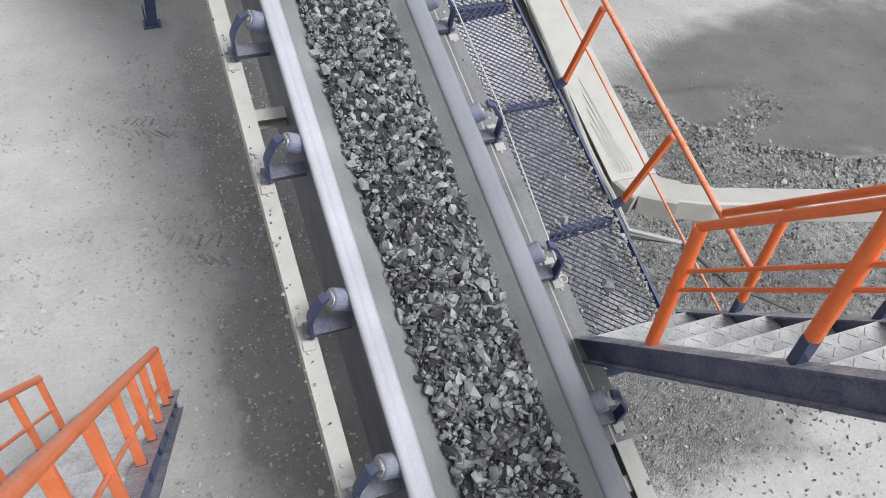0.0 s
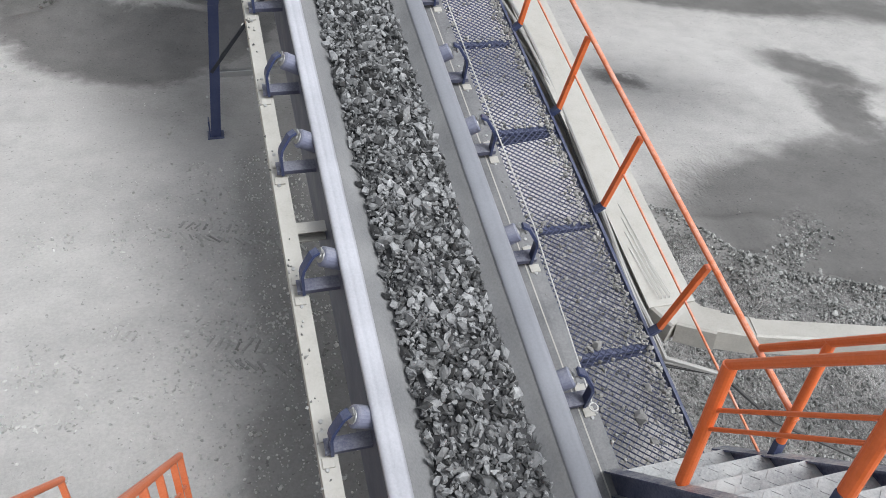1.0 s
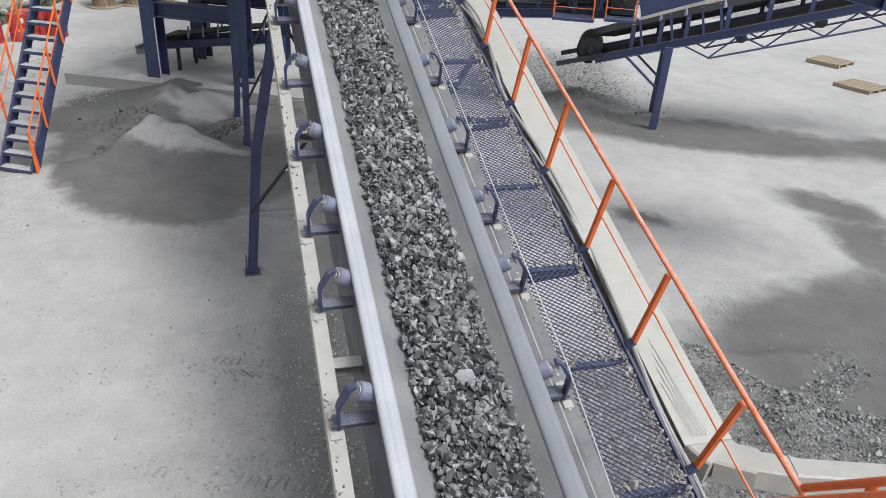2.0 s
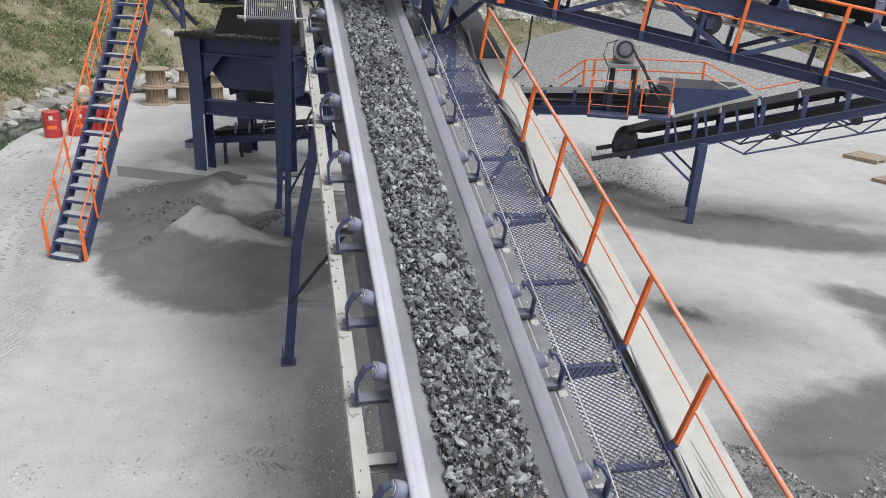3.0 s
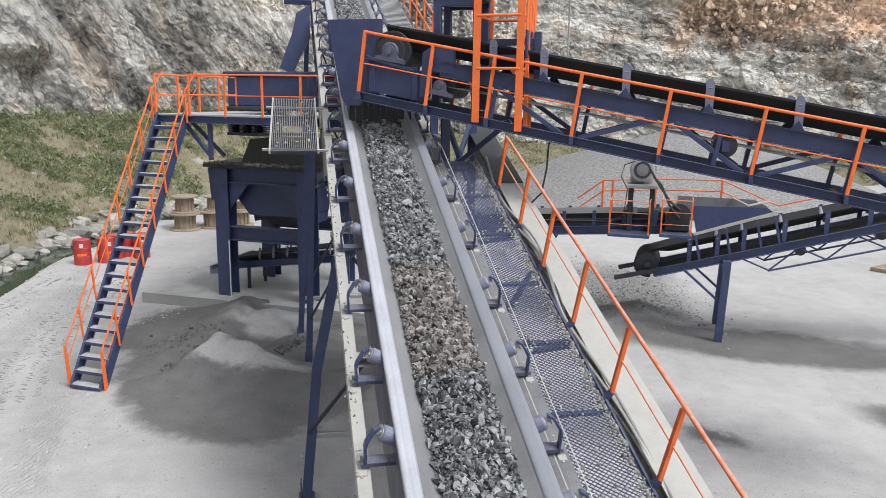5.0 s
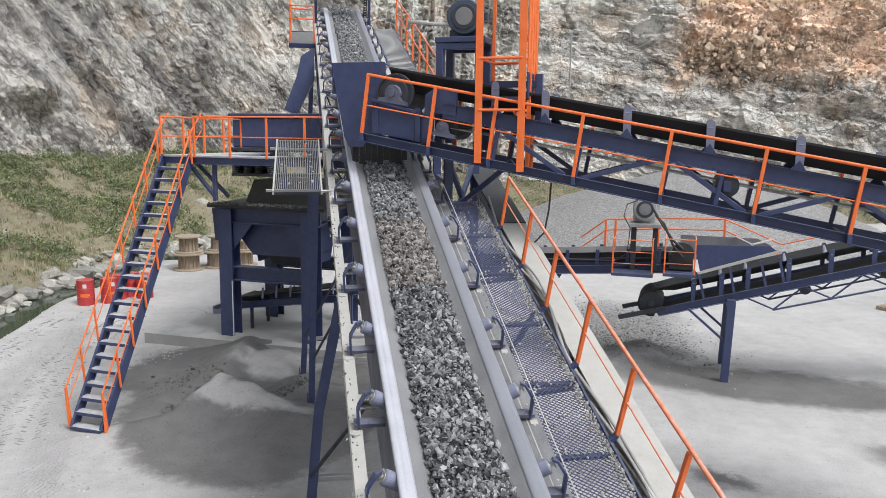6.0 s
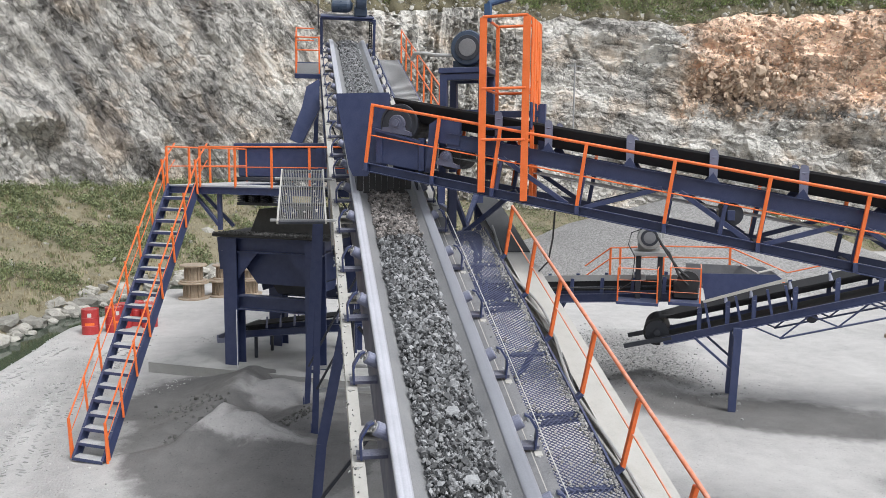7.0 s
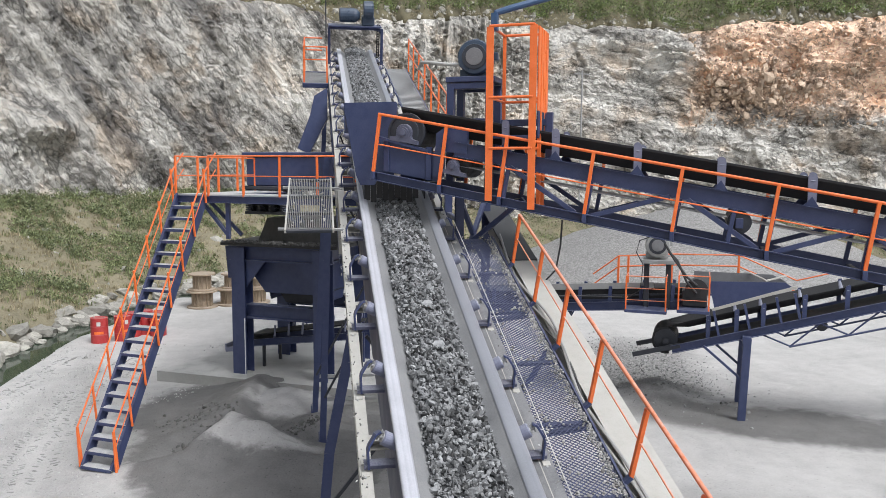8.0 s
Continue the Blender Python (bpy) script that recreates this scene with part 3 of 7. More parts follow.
bm = B()
levels = 104
stops, d = [], 0.0
while d < total:
    stops.append(d)
    d += 0.19 if 96 < d < 190 else 1.2
rnd = random.Random(5)
rows = []
for d0 in stops:
    top = 18.0 + 1.0 * nz(d0, 0, 0, 0.12) + 0.5 * nz(d0, 0, 5, 0.6) + cliff_rise(d0)
    fine = 96 < d0 < 190
    col = []
    for j in range(levels + 1):
        inner = fine and 0 < j < levels
        d = d0 + (rnd.uniform(-0.08, 0.08) if inner else 0)
        z = -1 + (top + 1) * j / levels + (rnd.uniform(-0.07, 0.07) if inner else 0)
        x, y = along(CLIFF, max(d, 0))
        x1, y1 = along(CLIFF, min(d + 2.5, total))
        x0, y0 = along(CLIFF, max(d - 2.5, 0))
        nx, ny = (y1 - y0), -(x1 - x0)
        n = math.hypot(nx, ny)
        nx, ny = nx / n, ny / n
        # beds dip steeply on one side of the face and lie almost level on the other
        dip = radians(56 - 42 * min(max((x - 4) / 12, 0), 1))
        u, w = d * math.sin(dip) + z * math.cos(dip), -d * math.cos(dip) + z * math.sin(dip)
        u += 0.35 * nz(d, z, 1, 0.9) + 0.14 * nz(d, z, 2, 2.6)
        w += 0.5 * nz(d, z, 3, 0.8)
        out = 0.9 * noise.fractal(Vector((d * 0.10, z * 0.11, 3)), 0.9, 2.1, 3)
        out += facet(u * 0.30, w * 0.13, 1.5, 0.30, 0.7) + facet(u * 0.9, w * 0.25, 7.5, 0.22, 0.45) + facet(u * 2.3, w * 0.6, 13.5, 0.09, 0.16)
        out += 0.10 * noise.fractal(Vector((u * 2.4, w * 0.6, 6)), 0.6, 2, 3)
        if d < 118:
            out += 1.6 * math.exp(-((d - 105.5) / 2.2) ** 2 - ((z - 8.3) / 1.1) ** 2) + 1.2 * math.exp(-((d - 102.5) / 2.4) ** 2 - ((z - 4.5) / 2.4) ** 2)
        # the upper margin crumbles back into the soil
        out -= 0.7 * max(0, (z - top + 1.6) / 1.6) ** 2
        lean = -0.16 * z
        col.append(bm.verts.new((x + nx * (out + lean), y + ny * (out + lean), z)))
    rows.append(col)
scree_places = [Vector(v.co) for c in rows for v in c if 29.5 < v.co.x < 47 and 9.5 < v.co.z < 17.5]
for k, (a, c) in enumerate(zip(rows, rows[1:])):
    for j in range(levels):
        if (k + j) % 2:
            bm.faces.new((a[j], c[j], c[j + 1]))
            bm.faces.new((a[j], c[j + 1], a[j + 1]))
        else:
            bm.faces.new((a[j], c[j], a[j + 1]))
            bm.faces.new((c[j], c[j + 1], a[j + 1]))
crest = [(Vector(c[-1].co), d) for c, d in zip(rows, stops)]
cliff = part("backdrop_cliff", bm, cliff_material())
tagged(cliff, "tall blasted grey quarry rock face with ochre scree", "cliff", kind="structure")

# wooded slope above the face
bm = B()
rows = []
for p, d in crest:
    x1, y1 = along(CLIFF, min(d + 2.5, total))
    x0, y0 = along(CLIFF, max(d - 2.5, 0))
    nx, ny = -(y1 - y0), (x1 - x0)
    n = math.hypot(nx, ny)
    nx, ny = nx / n, ny / n
    row = [bm.verts.new(p + Vector((nx * 0.05, ny * 0.05, -0.3)))]
    for k in (0.0, 0.6, 1.4, 2.6, 5, 8, 12, 17, 23):
        row.append(bm.verts.new((p.x + nx * k, p.y + ny * k, p.z + 0.06 + k * 0.78 + min(k, 1.5) * 0.25 * nz(d, k * 3, 1, 0.3))))
    rows.append(row)
for a, c in zip(rows, rows[1:]):
    for j in range(9):
        bm.faces.new((a[j], c[j], c[j + 1], a[j + 1]))
slope_mat = paint("wooded_soil", (0.115, 0.10, 0.058), 0.9, var=0.5, scale=0.8, bump=0.1, fine=6)
tagged(part("backdrop_slope", bm, slope_mat, smooth=True), "overgrown brown and green slope above the quarry", "slope", kind="structure")
# ---- main conveyor ----
XC, HALF = 1.325, 0.605
S0, S1 = -1.6, 27.3                      # ends of the inclined belt
IDLERS = [-0.45, 0.6, 1.65, 2.83, 3.93, 4.8, 5.88, 7.12, 8.5, 9.9, 11.3, 12.6, 13.9, 15.2, 16.5, 17.8, 19.1, 20.4, 21.7, 23.0, 24.3, 25.6, 26.6]
PROFILE = [(-0.605, -0.005), (-0.585, 0.004), (-0.50, -0.008), (-0.475, -0.022), (-0.44, -0.06), (-0.36, -0.135), (-0.25, -0.215), (-0.19, -0.235),
           (0.19, -0.235), (0.25, -0.215), (0.36, -0.135), (0.44, -0.06), (0.475, -0.022), (0.50, -0.008), (0.585, 0.004), (0.605, -0.005)]
FEED = 20.5                              # length of the level loading stretch behind the camera


def belt_pose(s):
    """The place on the belt s metres up the slope: level before the bend, free fall past the head drum."""
    if s < S0:
        bend = CONV @ Vector((0, S0, 0))
        return Matrix.Translation(bend + Vector((0, s - S0, 0.0))) @ pose(0, 0, 0, TILT * max(s - S0 + 1, 0))
    if s > S1:
        end = CONV @ Vector((0, S1, 0))
        k = min(s - S1, 12)
        return Matrix.Translation(end + Vector((0, 0.5 * min(k, 1), -1.0 * k))) @ pose(0, 0, 0, TILT - 20 * min(k, 1))
    return CONV @ Matrix.Translation((0, s, 0))


conveyor = thing("belt_conveyor", CONV, "long inclined belt conveyor, grey rubber belt on beige channel frame", "conveyor")
inv = CONV.inverted()
bm = B()
rows = []
for s in [S0 - FEED, S0 - 8, S0 - 0.4] + [S0 + (S1 - S0) * i / 70 for i in range(71)]:
    m = inv @ belt_pose(s)
    up = [bm.verts.new(m @ Vector((XC + x, 0, z + 0.003 * nz(s * 2, x * 4)))) for x, z in PROFILE]
    lo = [bm.verts.new(m @ Vector((XC + x, 0, z - 0.014))) for x, z in PROFILE]
    rows.append(up + lo[::-1])
n = len(rows[0])
for a, c in zip(rows, rows[1:]):
    for k in range(n):
        bm.faces.new((a[k], a[(k + 1) % n], c[(k + 1) % n], c[k]))
bm.faces.new(rows[0])
bm.faces.new(rows[-1][::-1])
part("belt", bm, rubber, conveyor, "dusty grey troughed rubber belt", smooth=True)
# worn margins that lie flat on the rollers' ends; sky sheen is in their colour
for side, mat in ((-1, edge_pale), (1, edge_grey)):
    bm = B()
    rows = []
    for i in range(71):
        s = S0 + (S1 - S0) * i / 70
        pr = [(0.615, -0.03), (0.612, 0.004), (0.592, 0.012), (0.566, 0.009), (0.557, -0.001), (0.548, 0.006), (0.517, 0.002), (0.509, -0.006), (0.500, -0.003), (0.485, -0.010), (0.468, -0.024), (0.47, -0.034), (0.50, -0.018)]
        groove = 0.6 if side < 0 else 0.1
        pr = [(x, z if k not in (4, 7) else z + (0.009 if k == 4 else 0.006) * (1 - groove)) for k, (x, z) in enumerate(pr)]
        rows.append([bm.verts.new((XC + side * x, s, z + 0.004 * nz(s * 1.3, side * 3))) for x, z in pr])
    for a, c in zip(rows, rows[1:]):
        for k in range(13):
            bm.faces.new((a[k], a[(k + 1) % 13], c[(k + 1) % 13], c[k]))
    part("belt_margin", bm, mat, conveyor, "smooth worn pale margin of the belt with painted sky sheen" if side < 0 else "smooth worn grey margin of the belt with weaker painted sheen", smooth=True)
bm = B()
box(bm, (XC - 0.55, S0, -0.86), (XC + 0.55, S1, -0.845))
part("return_belt", bm, rubber, conveyor)
bm = B()
lathe(bm, [(0, 0.26), (1.3, 0.26)], (XC - 0.65, S1, -0.5), (XC + 0.65, S1, -0.5), 24)
part("head_drum", bm, black_rubber, conveyor)
for side in (-1, 1):
    bm = B()
    extrude(bm, chan(0.12, 0.18, 0.012, -side), (XC + side * 0.94, S0, -0.44), (XC + side * 0.94, S1 + 0.5, -0.44))
    part("side_channel", bm, beige, conveyor, "dusty beige channel beam with bolt holes")
    bm = B()
    extrude(bm, chan(0.08, 0.16, 0.01, -side), (XC + side * 0.94, 12.5, -1.25), (XC + side * 0.94, S1, -1.25))
    part("lower_chord", bm, navy, conveyor)
    for i in range(12):
        s = 12.6 + 1.22 * i
        bm = B()
        a, c = (-0.52, -1.2) if i % 2 else (-1.2, -0.52)
        beam(bm, (XC + side * 0.92, s, a), (XC + side * 0.92, s + 1.22, c), 0.05, 0.05)
        part("lattice_bar", bm, beige if i < 3 else navy, conveyor)
for s in (0.2, 3.42, 6.4, 9.3, 12.1, 15.1, 18.1, 21.1, 24.1):
    bm = B()
    extrude(bm, chan(0.10, 0.12, 0.01), (XC - 0.93, s, -0.44), (XC + 0.93, s, -0.44), (0, 0, 1))
    part("cross_member", bm, beige, conveyor)
# dark cover under the carrying belt
bm = B()
box(bm, (XC - 0.60, S0, -0.98), (XC - 0.575, 13.0, -0.10))
part("under_plate", bm, shade_panel, conveyor, "smooth dark blue-grey panel under the belt")
bm = B()
prism(bm, [(0.54, -0.40), (0.86, -0.345), (0.955, -0.343), (0.955, -0.35), (0.86, -0.353), (0.54, -0.408)], (XC, 0.4, 0), (1, 0, 0), (0, 0, 1), (0, 11.5, 0))
part("flashing", bm, grey_plate, conveyor, "dusty grey sheet between belt and walkway")
# bolt heads on the near side channel
bolt_bm = B()
lathe(bolt_bm, [(0, 0.014), (0.012, 0.014), (0.014, 0.009)], (0, 0, 0), (0, 0, 1), 6)
bolt = part("bolt", bolt_bm, galv, conveyor)
bolt.matrix_basis = Matrix.Translation((XC - 0.90, 0.3, -0.35))
rnd = random.Random(4)
for s in IDLERS[1:12]:
    for ds in (-0.16, 0.09, 0.16):
        for side in (-1, 1):
            again(bolt, conveyor, Matrix.Translation((XC + side * (0.88 + 0.02 * rnd.random()), s + ds, -0.35)))


def make_idler():
    t = thing("idler", CONV @ Matrix.Translation((XC, IDLERS[0], 0)), "navy troughing idler with dusty steel rollers under the belt", "idler", "idlers of the main belt")
    bm = B()
    extrude(bm, [(-0.05, 0), (0.05, 0), (0.05, 0.04), (0.042, 0.04), (0.042, 0.008), (-0.042, 0.008), (-0.042, 0.04), (-0.05, 0.04)][::-1], (-0.90, -0.03, -0.275), (0.90, -0.03, -0.275), (0, 0, -1))
    part("base_channel", bm, plate_blue, t, "dusty navy cross channel")
    for side in (-1, 1):
        for y0, y1 in ((-0.15, -0.08), (0.02, 0.09)):
            bm = B()
            box(bm, (side * 0.925, y0, -0.349), (side * 0.845, y1, -0.336), 0.003)
            part("foot_plate", bm, beige, t)
        # flat arm that rises from the foot and hooks over the roller's end
        bm = B()
        pts = [Vector((side * x, y, z)) for x, y, z in ((0.858, -0.06, -0.32), (0.866, -0.035, -0.13), (0.856, -0.022, -0.085), (0.79, 0.02, 0.015), (0.748, 0.035, 0.03))]
        for a, c in zip(pts, pts[1:]):
            extrude(bm, rect(0.068, 0.022), a, c + (c - a).normalized() * 0.006, (side, 0, 0.6))
        arm = part("arm", bm, navy, t)
        bm = B()
        q = Vector((side * 0.748, 0.035, -0.008))
        beam(bm, q + Vector((-side * 0.03, 0, 0.045)), q + Vector((side * 0.035, 0, -0.04)), 0.05, 0.012, (side, 0, 0.75))
        part("axle_clip", bm, galv, arm, "pale worn axle clip")
        bm = B()
        o, i = Vector((side * 0.725, 0.035, -0.035)), Vector((side * 0.22, 0.035, -0.335))
        lathe(bm, [(0, 0.052), (0.004, 0.064), (0.012, 0.073), (0.55, 0.073), (0.565, 0.05)], o, i, 20)
        sr = part("side_roller", bm, roller, t, "dusty blue-grey steel roller")
        bm = B()
        d = (o - i).normalized()
        lathe(bm, [(0, 0.05), (0.006, 0.046), (0.007, 0.02), (0.05, 0.018), (0.055, 0.01)], o, o + d, 14)
        part("roller_cap", bm, galv, sr)
    bm = B()
    lathe(bm, [(0, 0.05), (0.01, 0.066), (0.37, 0.066), (0.38, 0.05)], (-0.19, 0.02, -0.318), (0.19, 0.02, -0.318), 14)
    part("centre_roller", bm, roller, t)
    return t


idler = make_idler()
for s in IDLERS[1:]:
    copy_thing(idler, CONV @ Matrix.Translation((XC, s, 0)))

# pull cord of the emergency stop along the walkway side
cord = thing("pull_cord", CONV, "thin white emergency pull cord beside the belt", "cord")
bm = B()
pipe(bm, [(2.20, 1.55, -0.22), (2.19, 2.9, -0.05), (2.19, 4.3, -0.06), (2.2, 7.1, -0.05), (2.2, 11.3, -0.03)], 0.006, 6)
part("wire", bm, white_cable, cord)
bm = B()
pipe(bm, [(2.20 + 0.03 * math.cos(a), 1.52 + 0.03 * math.sin(a), -0.22) for a in [k * 0.7 for k in range(10)]], 0.006, 6)
part("loop", bm, white_cable, cord)

# ---- legs of the main conveyor ----
def conveyor_leg(y, x_out, x_in, top, name_label, knee=None):
    t = thing("conveyor_trestle", pose(0, y, 0), name_label, "trestle", "trestles of the main belt")
    for side in (-1, 1):
        bm = B()
        xo, xi = XC + side * x_out, XC + side * x_in
        line = [(xo, 0, 0.0)] + ([(XC + side * knee[0], 0, knee[1])] if knee else []) + [(xi, 0, top)]
        for a, c in zip(line, line[1:]):
            extrude(bm, ibeam(0.14, 0.14), a, c, (0, 1, 0))
        part("leg", bm, navy, t)
        bm = B()
        box(bm, (xo - 0.12, -0.12, 0), (xo + 0.12, 0.12, 0.02))
        box(bm, (xo - 0.09, -0.075, 0.02), (xo - 0.07, 0.075, 0.28))
        part("foot_plate", bm, navy, t)
    bm = B()
    beam(bm, (XC - x_out + 0.06, 0, 1.0), (XC + x_out - 0.06, 0, 1.0), 0.08, 0.08)
    part("tie", bm, galv, t, "dusty grey tie bar")
    for a in (-1, 1):
        bm = B()
        beam(bm, (XC + a * (x_out - 0.05), 0.05 * a, 1.05), (XC - a * (x_in - 0.1), 0.05 * a, top - 0.5), 0.05, 0.05)
        part("brace", bm, navy_dark, t)
    return t


conveyor_leg(10.71, 1.42, 0.80, 4.2, "tall navy steel trestle with kneed legs on dusty ground", (1.235, 2.02))
conveyor_leg(16.6, 1.36, 1.17, 5.9, "tall navy steel trestle carrying the conveyor on dusty ground")
conveyor_leg(18.5, 1.56, 1.2, 6.4, "tall navy steel trestle carrying the conveyor on dusty ground")
conveyor_leg(25.2, 1.6, 1.2, 8.6, "tall navy steel trestle carrying the conveyor on dusty ground")

# ---- walkway ----
JOINTS = [0.85, 1.95, 3.07, 4.14, 5.28, 6.42, 7.62, 8.9, 10.1, 11.35]
WX0, WX1 = 2.29, 2.87


def mesh_panel(s0, s1):
    """Expanded metal: rows of raised diamond strands."""
    bm = B()
    across, along_n = 0.056, max(1, round((s1 - s0) / 0.052))
    step = (s1 - s0) / along_n
    nx = round((WX1 - WX0) / across)
    dx = (WX1 - WX0) / nx
    h = 0.004
    for j in range(along_n + 1):
        for i in range(nx):
            y = s0 + j * step
            x = WX0 + i * dx
            for d in (-1, 1):
                y2 = y + d * step / 2
                if not s0 - 0.001 <= y2 <= s1 + 0.001:
                    continue
                a, c = (Vector((x, y, 0)), Vector((x + dx / 2, y2, 0)))
                e = Vector((x + dx, y, 0))
                for p, q in ((a, c), (c, e)):
                    v = [bm.verts.new(p + Vector((0, -h, -0.004))), bm.verts.new(q + Vector((0, -h, -0.004))), bm.verts.new(q + Vector((0, h, 0.005))), bm.verts.new(p + Vector((0, h, 0.005)))]
                    bm.faces.new(v)
    return bm


mesh_paint = paint("mesh_paint", (0.07, 0.08, 0.15), 0.42, var=0.3, scale=5, dust=0.4, dust_col=(0.30, 0.30, 0.32), bump=0.0)
walkway = thing("walkway", CONV, "narrow walkway of dusty navy expanded metal beside the belt", "walkway")
for a, c in zip(JOINTS, JOINTS[1:]):
    o = part("mesh_panel", mesh_panel(a, c), mesh_paint, walkway)
    o.matrix_basis = Matrix.Translation((0, 0, -0.36))
for s in JOINTS:
    bm = B()
    beam(bm, (WX0, s, -0.39), (WX1, s, -0.39), 0.05, 0.045)
    part("bearer", bm, navy, walkway)
for x, w in ((WX0 - 0.02, 0.04), (WX1 + 0.02, 0.05)):
    bm = B()
    extrude(bm, angle_iron(w), (x, 0.85, -0.41), (x, 11.5, -0.41))
    part("edge_angle", bm, navy, walkway)
bm = B()
box(bm, (2.30, 0.88, -0.352), (2.46, 1.10, -0.34), 0.003)
part("end_plate", bm, beige, walkway)
for s in (1.95, 4.14, 6.42, 8.9, 11.3):
    bm = B()
    beam(bm, (2.25, s, -0.52), (WX1 + 0.02, s, -0.44), 0.05, 0.06)
    part("outrigger", bm, navy, walkway)

# rubble on the walkway
G = (1 + 5 ** 0.5) / 2
ICO = [Vector(v).normalized() for v in [(-1, G, 0), (1, G, 0), (-1, -G, 0), (1, -G, 0), (0, -1, G), (0, 1, G), (0, -1, -G), (0, 1, -G), (G, 0, -1), (G, 0, 1), (-G, 0, -1), (-G, 0, 1)]]
ICO_F = [(0, 11, 5), (0, 5, 1), (0, 1, 7), (0, 7, 10), (0, 10, 11), (1, 5, 9), (5, 11, 4), (11, 10, 2), (10, 7, 6), (7, 1, 8), (3, 9, 4), (3, 4, 2), (3, 2, 6), (3, 6, 8), (3, 8, 9), (4, 9, 5), (2, 4, 11), (6, 2, 10), (8, 6, 7), (9, 8, 1)]


def chip_mesh(bm, p, r, rnd, squash=(1, 1, 0.7)):
    """One broken stone: a jittered, flattened twenty-sided lump."""
    q = Euler((rnd.random() * 6.28, rnd.random() * 6.28, rnd.random() * 6.28)).to_matrix()
    k = [squash[a] * (0.65 + 0.7 * rnd.random()) * r for a in range(3)]
    j = 0.3 * r
    p = Vector(p)
    vs = [bm.verts.new(p + q @ Vector((v.x * k[0] + rnd.uniform(-j, j), v.y * k[1] + rnd.uniform(-j, j), v.z * k[2] + rnd.uniform(-j, j)))) for v in ICO]
    for f in ICO_F:
        bm.faces.new((vs[f[0]], vs[f[1]], vs[f[2]]))


rnd = random.Random(11)
bm = B()
for i in range(1900):
    s = rnd.uniform(1.0, 11.3)
    edge = rnd.random()
    x = WX1 - abs(rnd.gauss(0, 0.05)) - 0.012 if edge < 0.72 else (WX0 + abs(rnd.gauss(0, 0.05)) if edge < 0.82 else rnd.uniform(WX0, WX1))
    if edge >= 0.82 and rnd.random() < 0.35:
        s = min(JOINTS, key=lambda j: abs(j - s)) + rnd.gauss(0.03, 0.03)
    r = rnd.uniform(0.008, 0.02)
    chip_mesh(bm, (x, s, -0.35 + r * 0.5), r, rnd)
o = part("stone_chips", bm, stone_light)
o.matrix_basis = CONV
tagged(o, "grey stone chips scattered along the walkway edge", "gravel", kind="stuff")
for x, s, r in [(2.55, 1.42, 0.055), (2.70, 1.62, 0.04), (2.58, 1.25, 0.035), (2.45, 2.0, 0.04), (2.75, 1.1, 0.035), (2.39, 1.98, 0.03), (2.64, 3.12, 0.03), (2.5, 1.08, 0.03)]:
    bm = B()
    chip_mesh(bm, (0, 0, 0), r, rnd)
    o = part("loose_stone", bm, stone_light)
    o.matrix_basis = CONV @ Matrix.Translation((x, s, -0.35 + r * 0.4))
    tagged(o, "pale broken stone lying on the mesh walkway", "stone", "loose stones on the walkway")

bm = B()
for i in range(230):
    s, side = rnd.uniform(0.0, 12.0), rnd.choice((-1, -1, 1))
    r = rnd.uniform(0.005, 0.014)
    chip_mesh(bm, (XC + side * (0.93 + rnd.uniform(-0.05, 0.05)), s, -0.345 + r * 0.4), r, rnd)
o = part("frame_chips", bm, spill_stone)
o.matrix_basis = CONV
tagged(o, "small stone chips lying on the beige conveyor frame", "gravel", kind="stuff")

# handrail of the walkway
rail = thing("walkway_railing", CONV, "orange painted tubular handrail along the walkway", "railing")
POSTS = [2.06, 3.22, 4.34, 5.5, 6.72, 7.95, 9.1, 10.37]
for s in POSTS:
    bm = B()
    beam(bm, (2.985, s, -0.34), (3.03, s + 0.02, 0.44), 0.045, 0.045, (0, 1, 0))
    pst = part("post", bm, orange, rail)
    bm = B()
    beam(bm, (2.93, s, -0.40), (2.986, s, -0.335), 0.05, 0.06, (0, 1, 0))
    part("post_foot", bm, navy, pst)
bm = B()
tube(bm, (3.03, 0.96, 0.50), (3.03, 10.42, 0.44), 0.021, 12)
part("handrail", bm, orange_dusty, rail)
bm = B()
pipe(bm, [(3.01, 10.4, 0.07), (3.02, 0.9, 0.05)], 0.009, 8)
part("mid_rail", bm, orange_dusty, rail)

# beige cable duct below the handrail
duct = thing("cable_duct", Matrix(), "dusty beige steel cable duct that bends away from the walkway", "cable duct")
def dpt(x, s, n):
    return CONV @ Vector((x, s, n))


bm = B()
extrude(bm, ibeam(0.42, 0.26, 0.014), dpt(3.35, 2.36, -0.73), dpt(3.35, 13.6, -0.73))
part("inclined_run", bm, beige, duct)
b1, b2 = Vector((3.87, 3.49, 1.785)), Vector((9.6, 1.77, 1.785))
bend = [CONV @ Vector((3.35, 2.40, -0.73)), Vector((3.42, 3.77, 1.762)), Vector((3.62, 3.62, 1.775)), b1]
for a, c in zip(bend, bend[1:]):
    bm = B()
    k = (c - a).normalized() * 0.03
    extrude(bm, rect(0.40 if a is bend[0] else 0.30 if a is bend[1] else 0.235, 0.21), a - k, c + k)
    part("bend", bm, beige, duct)
bm = B()
extrude(bm, rect(0.21, 0.20), b1, b2)
part("level_run", bm, beige, duct)
bm = B()
d = (b2 - b1).normalized()
extrude(bm, rect(0.235, 0.225), b1 - d * 0.006, b1 + d * 0.006)
part("flange", bm, beige, duct)
